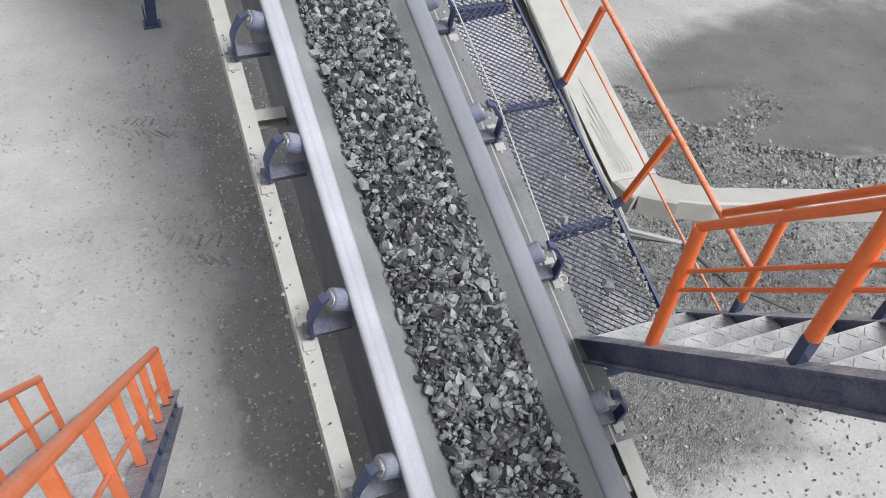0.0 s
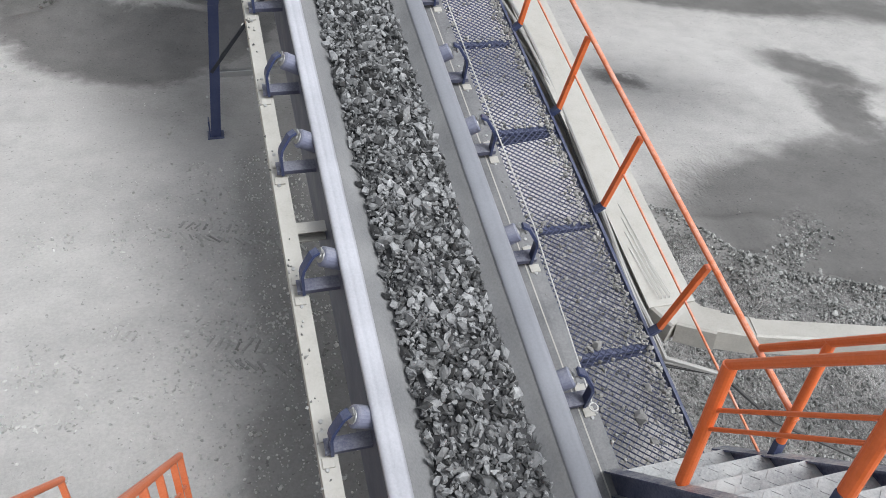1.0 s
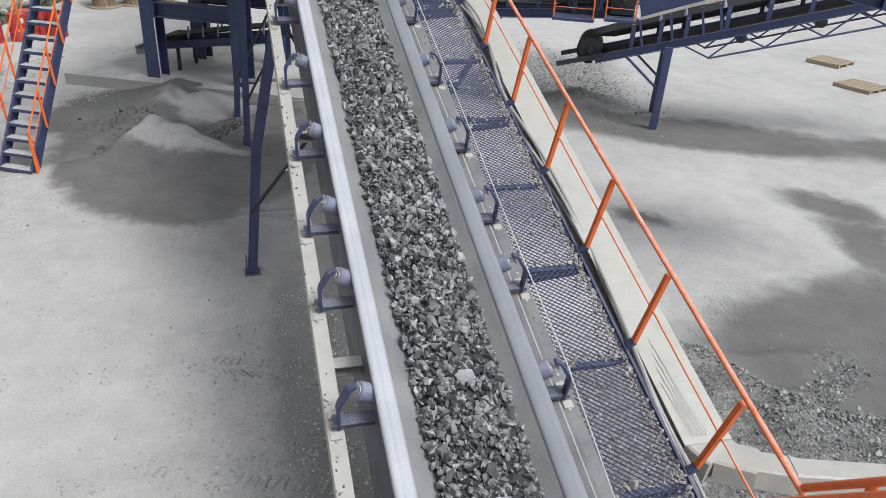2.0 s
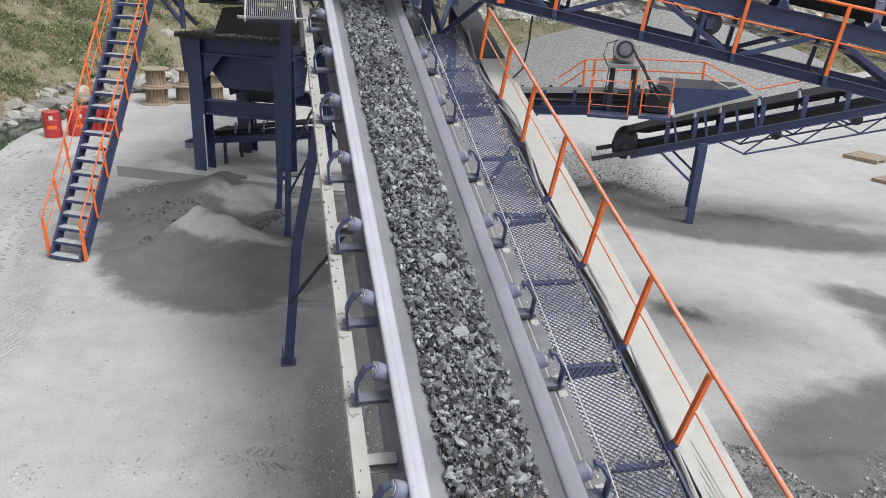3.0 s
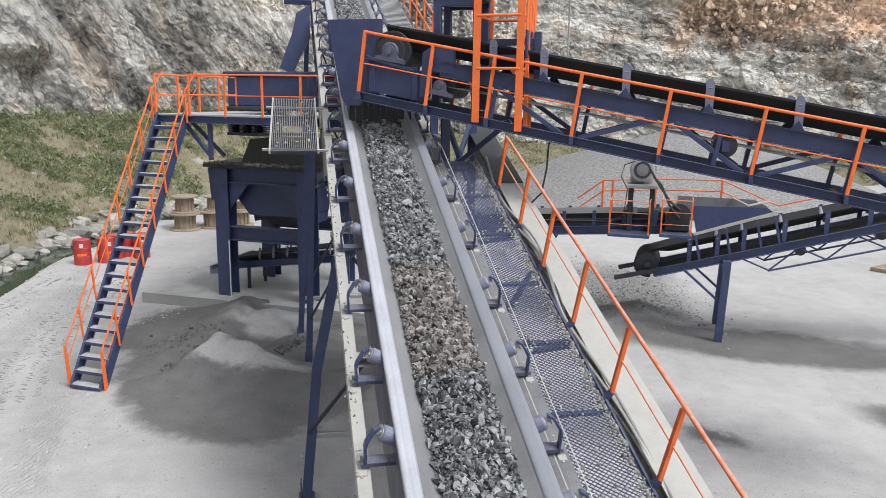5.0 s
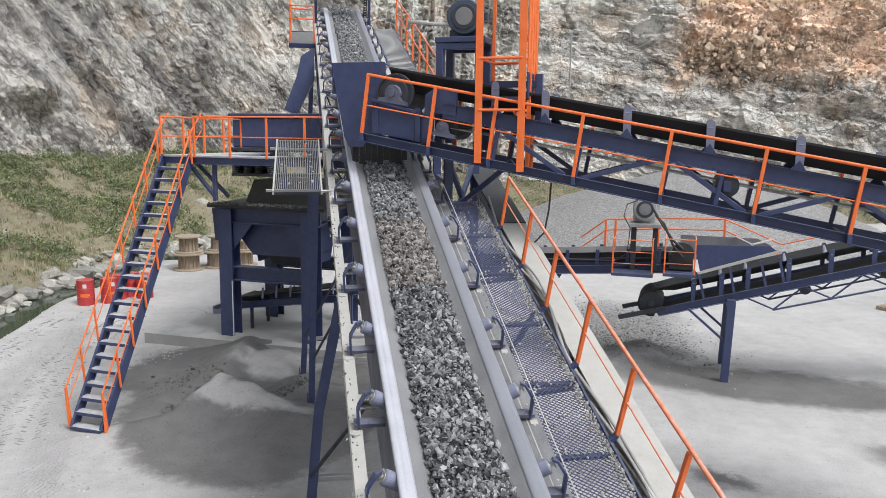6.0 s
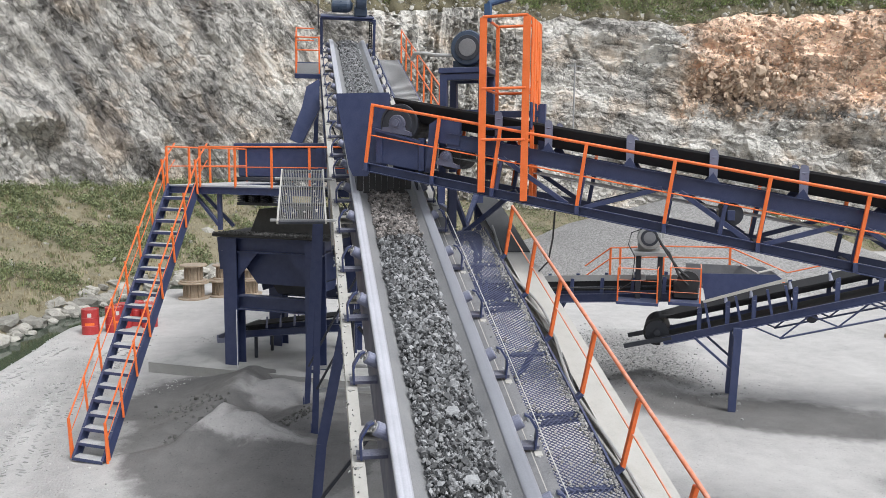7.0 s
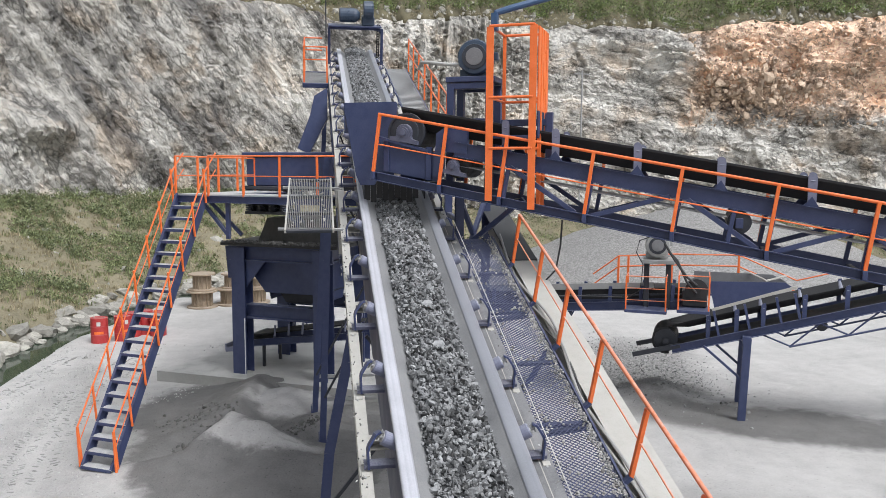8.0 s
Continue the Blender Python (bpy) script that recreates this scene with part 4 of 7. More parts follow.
for k in (2.4, 5.0):
    bm = B()
    q = b1 + d * k
    tube(bm, q - Vector((0, 0, 1.75)), q - Vector((0, 0, 0.1)), 0.03)
    part("prop", bm, navy, duct)
# black sheet added for the shade below the feed conveyor
bm = B()
box(bm, (3.12, 11.0, -0.612), (3.58, 13.62, -0.585), 0.006)
o = part("shade_cover", bm, black_rubber, duct, "black sheet standing in for shade on the upper end")
o.matrix_basis = CONV
# cables that hang along the duct
for k, (r, mat) in enumerate([(0.02, grey_hose), (0.017, grey_hose), (0.016, grey_hose)]):
    bm = B()
    pts = [dpt(3.13 - 0.02 * k + 0.07 * math.sin(s * 1.6 + 0.6 * k), s, -0.57 - 0.03 * k + 0.05 * math.sin(s * 2.3 + k)) for s in [2.2 + 0.25 * i for i in range(40)]]
    low = [Vector((3.2, 3.55, 1.62 - 0.04 * k)), Vector((3.6, 3.35, 1.55)), Vector((4.2, 3.2, 1.2 - 0.1 * k)), Vector((5.2, 2.9, 0.7 - 0.1 * k)), Vector((7.5, 2.2, 0.35))]
    pipe(bm, (low[::-1] if k == 2 else low[1::-1]) + pts, r, 7)
    tagged(part("cable", bm, mat if k < 2 else black_cable), "thick sagging cable along the beige duct", "cable", "cables along the duct")
for k in range(4):
    bm = B()
    pipe(bm, [dpt(3.20 + 0.03 * k, 2.95 + 0.15 * k, -0.596), dpt(3.22 + 0.035 * k, 2.7, -0.58), dpt(3.25 + 0.035 * k, 2.44, -0.57), dpt(3.24 + 0.035 * k, 2.36, -0.70)], 0.0035, 6)
    tagged(part("thin_wire", bm, white_cable), "thin white wire running out of the duct", "wire", "thin wires at the duct bend")

# ---- two stairs that lead up to the camera's landing ----
chequer = paint("chequer_plate", (0.33, 0.33, 0.34), 0.5, var=0.15, scale=5, dust=0.85, dust_col=(0.6, 0.6, 0.585), bump=0.004)


def steep_stair(x0, x1, y_foot, z_foot, slope, y_top, run, label):
    t = thing("stair", Matrix(), label, "stair", "stairs to the landing")
    zt = z_foot + (y_foot - y_top) * slope
    for x, side in ((x0, 1), (x1, -1)):
        bm = B()
        extrude(bm, ibeam(0.10, 0.165, 0.012), (x, y_foot, z_foot + 0.017), (x, y_top, zt + 0.017))
        part("stringer", bm, navy_dusty, t, "navy stringer with dusty flanges")
    n = int((y_foot - y_top) / run)
    for i in range(n):
        y = y_foot - 0.02 - i * run
        z = z_foot + (y_foot - y) * slope + 0.13
        bm = B()
        box(bm, (x0 + 0.012, y - 0.25, z), (x1 - 0.012, y, z + 0.012), 0.002)
        box(bm, (x0 + 0.012, y - 0.006, z - 0.035), (x1 - 0.012, y, z))
        for r in range(4):
            for c in range(9):
                cx, cy = x0 + 0.08 + c * (x1 - x0 - 0.16) / 8, y - 0.035 - r * 0.058
                d = 0.018 if (r + c) % 2 else -0.018
                beam(bm, (cx - 0.02, cy - d, z + 0.0135), (cx + 0.02, cy + d, z + 0.0135), 0.007, 0.005)
        part("tread", bm, chequer, t, "dusty chequered steel tread")
    return t


steep_stair(-1.25, -0.53, 4.12, 0.05, 1.09, 0.35, 0.26, "steep navy steel stair with orange rails standing on dusty ground")
steep_stair(2.22, 3.02, 2.52, 1.70, 1.07, 0.30, 0.27, "steep navy steel stair with orange rails above the walkway")


def stair_rail(x, rows, top, w, mids, label, ext=0.0, coat=orange, bare=0, round_post=False):
    t = thing("stair_railing", Matrix(), label, "railing", "railings of the stairs")
    for k, (y, z) in enumerate(rows):
        bm = B()
        foot = -0.03 if k < bare else 0.13
        if round_post:
            tube(bm, (x, y, z + foot), (x, y, z + top), w / 2, 16)
        else:
            beam(bm, (x, y, z + foot), (x, y, z + top), w, w * 0.6, (0, 1, 0))
        pst = part("post", bm, coat, t)
        if k < bare:
            continue
        bm = B()
        beam(bm, (x, y, z - 0.04), (x, y, z + 0.13), w + 0.006, w * 0.6 + 0.006, (0, 1, 0))
        part("post_foot", bm, navy, pst, "navy painted foot of the post")
    (ya, za), (yb, zb) = rows[0], rows[-1]
    d = Vector((0, yb - ya, zb - za)).normalized()
    for k, r in [(top, 0.026)] + [(m, 0.012) for m in mids]:
        bm = B()
        tube(bm, Vector((x, ya, za + k)) - d * (0.03 + ext), Vector((x, yb, zb + k)) + d * 0.05, r, 12)
        part("handrail" if r > 0.02 else "mid_rail", bm, coat, t)
    return t


LZ = lambda y: 0.39 + 1.08 * (3.85 - y)
left_label = "orange railing of flat posts along the steep stair"
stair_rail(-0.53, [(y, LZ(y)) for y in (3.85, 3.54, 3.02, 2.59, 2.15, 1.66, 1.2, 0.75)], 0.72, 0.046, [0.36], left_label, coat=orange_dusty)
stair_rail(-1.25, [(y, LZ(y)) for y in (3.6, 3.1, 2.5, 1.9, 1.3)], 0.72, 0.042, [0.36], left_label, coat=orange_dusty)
RZ = lambda y: 2.42 + 1.07 * (2.02 - y)
stair_rail(2.24, [(y, RZ(y)) for y in (2.02, 1.25, 0.5)], 0.88, 0.075, [0.42, 0.56], "orange tubular railing of the stair above the walkway", bare=1, round_post=True)
stair_rail(3.04, [(y, RZ(y) - 0.06) for y in (2.2, 1.45, 0.6)], 0.94, 0.06, [], "orange tubular railing of the stair above the walkway", 0.55, round_post=True)
# landing on which the camera stands
bm = B()
for a, c in [((-1.5, 0.27), (3.3, 0.27)), ((-1.5, -2.17), (3.3, -2.17)), ((-1.47, -2.1), (-1.47, 0.2)), ((3.27, -2.1), (3.27, 0.2)), ((0.9, -2.1), (0.9, 0.2))]:
    beam(bm, (*a, 4.0), (*c, 4.0), 0.06, 0.12)
landing = part("landing_deck", bm, navy)
tagged(landing, "navy steel landing with open grating at the stair head", "landing", kind="structure")
bm = B()
for k in range(96):
    beam(bm, (-1.44 + 0.0492 * k, -2.14, 4.035), (-1.44 + 0.0492 * k, 0.24, 4.035), 0.008, 0.035)
for k in range(7):
    beam(bm, (-1.44, -1.95 + 0.35 * k, 4.04), (3.24, -1.95 + 0.35 * k, 4.04), 0.008, 0.02)
part("bar_grating", bm, galv, landing, "dusty open bar grating")
for x in (-1.4, 3.2):
    for y in (-2.0, -0.2):
        bm = B()
        beam(bm, (x, y, 0), (x, y, 3.98), 0.14, 0.14, (0, 1, 0))
        part("landing_post", bm, navy, landing)

# ---- stones on the belt ----
def load_mesh(seed, length=1.0):
    rnd = random.Random(seed)
    bm = B()
    lo, hi = -0.315, 0.395
    # filler body below the loose stones, near-black to paint shade into their gaps
    rows = []
    for j in range(9):
        s = length * j / 8
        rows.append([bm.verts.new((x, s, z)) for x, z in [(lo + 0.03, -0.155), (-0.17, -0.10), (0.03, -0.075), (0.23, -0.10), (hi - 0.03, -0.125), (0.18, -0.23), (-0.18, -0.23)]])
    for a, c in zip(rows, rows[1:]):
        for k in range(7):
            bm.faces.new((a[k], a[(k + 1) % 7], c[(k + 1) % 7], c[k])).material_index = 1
    for i in range(1080):
        x = rnd.uniform(lo, hi)
        u = (x - 0.03) / 0.375
        s = rnd.uniform(0, length)
        surf = -0.075 - 0.075 * u * u
        r = min(max(rnd.lognormvariate(-3.93, 0.45), 0.010), 0.055)
        if abs(u) > 0.88:
            r *= 0.75
        chip_mesh(bm, (x, s, surf + rnd.uniform(-0.012, 0.022)), r, rnd, squash=(1.2, 0.95, 0.52))
    me_ob = part("gravel_load", bm, stone_grey)
    me_ob.data.materials.append(gap_shade_fill)
    return me_ob


SPEED = 2.45
variants = [load_mesh(20 + k) for k in range(6)]
brown = load_mesh(40)
brown.data.materials[0] = paint("brown_crushed_stone", (0.188, 0.168, 0.155), 0.5, var=0.3, scale=18, island=0.7, dust=0.15, bump=0.006)
LOADS = []
first = -20.6
for i in range(48):
    s = first + i
    base = brown if -7 < s < -5 else variants[(i * 5 + i // 3) % 6]
    ob = new("gravel_load", base.data)
    tagged(ob, "crushed brown-grey stone riding on the belt" if base is brown else "crushed dark grey stone riding on the belt", "gravel", "stones on the moving belt", "stuff")
    ob.matrix_basis = belt_pose(s) @ Matrix.Translation((XC, 0, 0))
    LOADS.append((ob, s))
for o in variants + [brown]:
    bpy.data.objects.remove(o)


# ---- feed conveyor that drops onto the main belt ----
P0 = Vector((0.91, 12.40, 5.96))
SLOPE = -0.178
FEEDM = Matrix(((UX.x, VX.x, 0, P0.x), (UX.y, VX.y, 0, P0.y), (0, 0, 1, P0.z), (0, 0, 0, 1)))


def fp(k, v, n=0.0):
    """k metres down the feed conveyor, v across it (away), n above its bottom chord."""
    return Vector((k, v, SLOPE * k + n))


KEND = 10.5
feed = thing("feed_conveyor", FEEDM, "navy lattice belt conveyor with a black belt, sloping down", "conveyor")
for v in (0.0, 1.25):
    bm = B()
    extrude(bm, chan(0.09, 0.14, 0.012, 1 if v == 0 else -1), fp(-0.1, v, 0.0), fp(KEND, v, 0.0))
    part("bottom_chord", bm, navy, feed)
    bm = B()
    extrude(bm, chan(0.07, 0.23, 0.01, 1 if v == 0 else -1), fp(1.3, v + (0.05 if v == 0 else -0.05), 0.665), fp(KEND, v + (0.05 if v == 0 else -0.05), 0.665))
    part("stringer", bm, navy, feed)
    for a, c in [((2.2, 0.55), (3.2, 0.06)), ((3.45, 0.06), (4.55, 0.56)), ((4.8, 0.56), (5.75, 0.06)), ((5.95, 0.06), (6.95, 0.56)), ((7.15, 0.56), (8.2, 0.06)), ((8.4, 0.06), (9.4, 0.56))]:
        bm = B()
        beam(bm, fp(a[0], v, a[1]), fp(c[0], v, c[1]), 0.05, 0.07)
        part("diagonal", bm, navy, feed)
    for k in (2.1, 3.36, 4.6, 5.35, 5.86, 7.06, 8.3):
        bm = B()
        beam(bm, fp(k, v, 0.06), fp(k + 0.08, v, 0.56), 0.06, 0.06)
        part("upright", bm, navy, feed)
for k in (0.6, 2.1, 3.4, 4.6, 5.9, 7.1, 8.3, 9.5):
    bm = B()
    beam(bm, fp(k, 0.05, -0.02), fp(k, 1.2, -0.02), 0.06, 0.08)
    part("cross_member", bm, navy_dark, feed)
# black troughed belt, its return run, and the drum at the head
bm = B()
rows = []
for i in range(12):
    k = 0.35 + (KEND - 0.35) * i / 11
    prof = [(0.16, 1.12), (0.18, 1.125), (0.42, 0.84), (0.83, 0.84), (1.07, 1.125), (1.09, 1.12), (1.09, 1.09), (0.84, 0.79), (0.41, 0.79), (0.16, 1.09)]
    rows.append([bm.verts.new(fp(k, y, z + 0.06)) for y, z in prof])
for a, c in zip(rows, rows[1:]):
    for k in range(10):
        bm.faces.new((a[k], a[(k + 1) % 10], c[(k + 1) % 10], c[k]))
part("belt", bm, belt_black, feed, "black rubber belt")
bm = B()
box(bm, (0, 0.2, 0), (1, 1.05, 0.012))
for vtx in bm.verts:
    vtx.co = fp(1.3 + vtx.co.x * (KEND - 1.3), vtx.co.y, 0.40 + vtx.co.z)
part("return_belt", bm, rubber, feed, "grey dusty return run of the belt")
bm = B()
lathe(bm, [(0, 0.05), (0.25, 0.05), (0.26, 0.27), (1.02, 0.27), (1.03, 0.05), (1.28, 0.05)], fp(0.45, 0.0, 0.78), fp(0.45, 1.28, 0.78), 28)
part("head_drum", bm, black_rubber, feed)
bm = B()
lathe(bm, [(0, 0.03), (0.004, 0.055), (0.03, 0.06), (0.032, 0.085), (0.05, 0.09), (0.052, 0.125), (0.065, 0.135), (0.12, 0.135)], fp(0.45, -0.05, 0.78), fp(0.45, 0.2, 0.78), 20)
for a in range(6):
    q = fp(0.45, -0.01, 0.78) + Vector((0.11 * math.cos(a * 1.047), 0, 0.11 * math.sin(a * 1.047)))
    lathe(bm, [(0, 0.010), (0.014, 0.010)], q, q + Vector((0, 1, 0)), 6)
prism(bm, [(-0.24, -0.16), (0.24, -0.16), (0.23, -0.10), (0.13, -0.08), (0.10, 0.02), (-0.10, 0.02), (-0.13, -0.08), (-0.23, -0.10)], fp(0.45, -0.01, 0.78), (1, 0, SLOPE), (0, 0, 1), (0, 0.1, 0))
part("drum_bearing", bm, plate_blue, feed, "dusty cast bearing housing")
bm = B()
lathe(bm, [(0, 0.20), (0.002, 0.22), (0.02, 0.225), (0.021, 0.28), (0.0, 0.285), (0.0, 0.315), (0.05, 0.32)], fp(0.45, 0.11, 0.78), fp(0.45, 0.3, 0.78), 32)
part("drum_disc", bm, navy_dark, feed)
bm = B()
lathe(bm, [(0, 0.05), (0.15, 0.05), (0.16, 0.19), (1.05, 0.19), (1.06, 0.05)], fp(1.28, 0.05, 0.40), fp(1.28, 1.2, 0.40), 22)
part("snub_drum", bm, black_rubber, feed)
bm = B()
lathe(bm, [(0, 0.03), (0.004, 0.045), (0.02, 0.05), (0.022, 0.07), (0.04, 0.075), (0.042, 0.1), (0.1, 0.105)], fp(1.28, -0.05, 0.40), fp(1.28, 0.2, 0.40), 18)
prism(bm, [(-0.22, -0.14), (0.22, -0.14), (0.21, -0.09), (0.11, -0.07), (0.08, 0.02), (-0.08, 0.02), (-0.11, -0.07), (-0.21, -0.09)], fp(1.28, -0.02, 0.40), (1, 0, SLOPE), (0, 0, 1), (0, 0.1, 0))
part("snub_bearing", bm, plate_blue, feed)
# plated head frame and gearbox box
bm = B()
prism(bm, [(0.05, 0.10), (1.0, 0.10), (1.0, 0.55), (0.1, 0.60)], (0, 0.1, 0), (1, 0, SLOPE), (0, 0, 1), (0, 0.014, 0))
prism(bm, [(0.02, 0.60), (0.85, 0.54), (0.85, 0.58), (0.02, 0.645)], (0, 0.0, 0), (1, 0, SLOPE), (0, 0, 1), (0, 0.16, 0))
part("head_plate", bm, navy, feed)
bm = B()
prism(bm, [(0.95, 0.18), (1.0, 0.86), (1.15, 0.98), (1.5, 0.98), (1.5, 0.62), (1.12, 0.60), (1.1, 0.18)], (0, 0.02, 0), (1, 0, SLOPE), (0, 0, 1), (0, 0.1, 0))
part("side_guard", bm, navy, feed)
for k in (0.12, 0.85):
    for v in (0.12, 1.13):
        bm = B()
        beam(bm, fp(k, v, 0.1), fp(k, v, 0.62), 0.1, 0.1)
        part("bearing_post", bm, navy, feed)
# return idler and side idlers
for k in (5.5, 8.6):
    bm = B()
    lathe(bm, [(0, 0.06), (0.02, 0.165), (0.06, 0.165), (1.05, 0.165), (1.1, 0.06)], fp(k, 0.02, 0.38), fp(k, 1.1, 0.38), 22)
    part("return_roller", bm, navy_dark, feed)
    bm = B()
    box(bm, fp(k, -0.02, 0.36) - Vector((0.05, 0, 0.06)), fp(k, 0.02, 0.36) + Vector((0.05, 0, 0.08)), 0.004)
    part("roller_bracket", bm, navy, feed)
for k in (2.09, 2.87, 4.08, 5.24, 6.42, 7.6, 8.8):
    for v, s in ((0.12, 1), (1.13, -1)):
        bm = B()
        prism(bm, [(-0.055, 0.80), (0.055, 0.80), (0.06, 1.18), (0.045, 1.235), (0, 1.255), (-0.045, 1.235), (-0.06, 1.18)], fp(k, v), (1, 0, SLOPE), (0, 0, 1), (0, 0.012 * s, 0))
        arm = part("idler_arm", bm, roller, feed)
        bm = B()
        prism(bm, [(-0.1, 0.78), (0.1, 0.78), (0.0, 0.92)], fp(k, v - 0.004 * s), (1, 0, SLOPE), (0, 0, 1), (0, 0.05 * s, 0))
        part("arm_gusset", bm, navy, arm)
        bm = B()
        lathe(bm, [(0, 0.05), (0.02, 0.058), (0.42, 0.058), (0.44, 0.04)], fp(k, v + 0.02 * s, 1.17), fp(k, v + 0.36 * s, 0.92), 12)
        part("side_roller", bm, roller, feed)
# drop chute with a rubber curtain over the main belt
chute = thing("drop_chute", Matrix(), "navy plate chute with a black rubber curtain over the belt", "chute")
cp = lambda x, s, n: CONV @ Vector((x, s, n))
bm = B()
q = [P0 + UX * k + VX * 0.25 + Vector((0, 0, z - P0.z)) for k, z in [(-0.72, 7.17), (0.20, 7.15), (0.12, 6.4), (-0.08, 5.97), (-0.50, 5.97)]]
prism(bm, [(0.02, 0), (0.94, 0), (0.96, -0.04), (0.90, -1.2), (0.22, -1.2), (0, -0.03)], q[0], UX, (0, 0, 1), VX * 0.012)
prism(bm, [(0.012, 0), (1.2, 0), (1.2, -0.5), (0.012, -0.5)], q[0] + UX * 0.004, VX, (0, 0, 1), UX * 0.012)
part("front_plate", bm, navy, chute)
bm = B()
prism(bm, [(0.22, -1.2), (0.64, -1.2), (0.56, -1.36), (0.30, -1.36)], q[0], UX, (0, 0, 1), VX * 0.012)
part("lip", bm, navy, chute)
for k in range(9):
    bm = B()
    x = 0.86 + 0.103 * k
    a = cp(x, 12.35 + 0.004 * k, 0.32)
    c = cp(x, 12.30, -0.02 - 0.04 * math.sin(k * 2.1))
    extrude(bm, rect(0.098, 0.012), a, c, (0, -1, 0))
    part("curtain_strip", bm, black_rubber, chute)
for k in range(2):
    bm = B()
    x = (0.80, 1.84)[k]
    prism(bm, [(0, -0.02), (1.6, -0.02), (1.6, 0.55), (0.25, 0.55), (0, 0.3)], cp(x, 12.3, 0.02), CONV.to_3x3() @ Vector((0, 1, 0)), CONV.to_3x3() @ Vector((0, 0, 1)), (0.012, 0, 0))
    part("skirt_plate", bm, navy_dark, chute)

# railing of the feed conveyor
frail = thing("feed_railing", FEEDM, "orange railing along the sloping feed conveyor", "railing", "railings of the feed conveyor")
for k in (-0.04, 1.08, 2.05, 3.35, 4.6, 5.86, 7.08, 8.3, 9.5):
    for v in (-0.08, 1.36):
        bm = B()
        beam(bm, fp(k, v, 0.07), fp(k + 0.12, v, 1.0), 0.05, 0.05, (0, 1, 0))
        pst = part("post", bm, orange, frail)
        bm = B()
        box(bm, fp(k, v, -0.06) - Vector((0.03, 0.03, 0)), fp(k, v, 0.07) + Vector((0.03, 0.05, 0)), 0.004)
        part("post_socket", bm, navy, pst)
for v in (-0.08, 1.36):
    for n, r in ((1.0, 0.024), (0.52, 0.011)):
        bm = B()
        tube(bm, fp(0.06, v, n), fp(KEND, v, n), r)
        part("handrail" if r > 0.02 else "mid_rail", bm, orange, frail)
for n, r in ((1.0, 0.022), (0.52, 0.011)):
    bm = B()
    tube(bm, fp(0.08, -0.08, n), fp(0.08, 0.3, n), r)
    part("end_rail", bm, orange, frail)
bm = B()
beam(bm, fp(0.02, 0.3, 0.3), fp(0.12, 0.3, 1.0), 0.05, 0.05, (0, 1, 0))
part("end_post", bm, orange, frail)
bm = B()
pipe(bm, [fp(k, 1.30, 0.86 - 0.05 * math.sin(k * 2.4)) for k in [2.4 + 0.5 * i for i in range(16)]], 0.006, 5)
tagged(part("thin_wire", bm, white_cable), "thin slack white wire along the feed conveyor", "wire").matrix_basis = FEEDM

# orange caged ladder frame with the blue boom
cage = thing("service_frame", FEEDM, "tall orange service frame on the feed conveyor", "frame")
for k, v, w in ((1.9, -0.14, 0.11), (2.56, -0.14, 0.11), (1.9, 0.75, 0.05), (2.56, 0.75, 0.05), (2.60, 0.45, 0.06), (2.60, 0.2, 0.06)):
    bm = B()
    beam(bm, (k, v, SLOPE * k - 0.02), (k, v, 2.24), w, 0.02 if w > 0.07 else 0.05, (0, 1, 0))
    part("post", bm, orange, cage)
for z in (2.25, 1.2, 0.44):
    for a, c in [((1.9, -0.14), (2.56, -0.14)), ((1.9, 0.75), (2.56, 0.75)), ((1.9, -0.14), (1.9, 0.75)), ((2.56, -0.14), (2.56, 0.75))]:
        if z < 1 and a[1] > 0:
            continue
        bm = B()
        tube(bm, (*a, z), (*c, z), 0.022)
        part("ring_rail", bm, orange, cage)
bm = B()
beam(bm, (1.95, 0.4, 0.85), (2.75, 0.4, 0.85), 0.08, 0.1)
beam(bm, (2.72, 0.4, 0.3), (2.72, 0.4, 1.0), 0.1, 0.1, (0, 1, 0))
part("bracket", bm, navy, cage)
for k in range(4):
    bm = B()
    beam(bm, (2.615, 0.05 + 0.19 * k, 1.0), (2.615, 0.05 + 0.19 * k, 2.24), 0.02, 0.15, (0, 1, 0))
    slat = part("guard_slat", bm, orange, cage)
    bm = B()
    beam(bm, (2.615, 0.05 + 0.19 * k, 0.62), (2.615, 0.05 + 0.19 * k, 1.0), 0.024, 0.12, (0, 1, 0))
    part("slat_foot", bm, navy, slat)
for v in (0.1, 0.5):
    bm = B()
    beam(bm, (1.9, v, 0.62), (2.62, v, 0.62), 0.07, 0.05)
    part("step_bar", bm, navy, cage)
boom = thing("blue_boom", FEEDM, "blue painted pipe boom above the orange frame", "boom")
bm = B()
pipe(bm, [(1.93, 0.0, 2.3), (1.95, 0.02, 2.47), (2.15, 0.1, 2.54), (3.0, 0.5, 2.82), (4.4, 1.2, 3.3)], 0.052, 10)
blue = paint("boom_blue", (0.03, 0.075, 0.17), 0.4, dust=0.2, bump=0.003)
part("pipe", bm, blue, boom)
bm = B()
beam(bm, (1.93, 0.0, 2.2), (1.93, 0.0, 2.46), 0.1, 0.1, (0, 1, 0))
part("knuckle", bm, blue, boom)

# motor and its stand behind the drum
mstand = thing("motor_stand", FEEDM, "navy box frame stand for the drive motor", "stand")
for k in (1.0, 1.66):
    for v in (0.75, 1.3):
        bm = B()
        beam(bm, (k, v, SLOPE * k + 0.1), (k, v, 1.46), 0.12, 0.12, (0, 1, 0))
        part("leg", bm, navy, mstand)
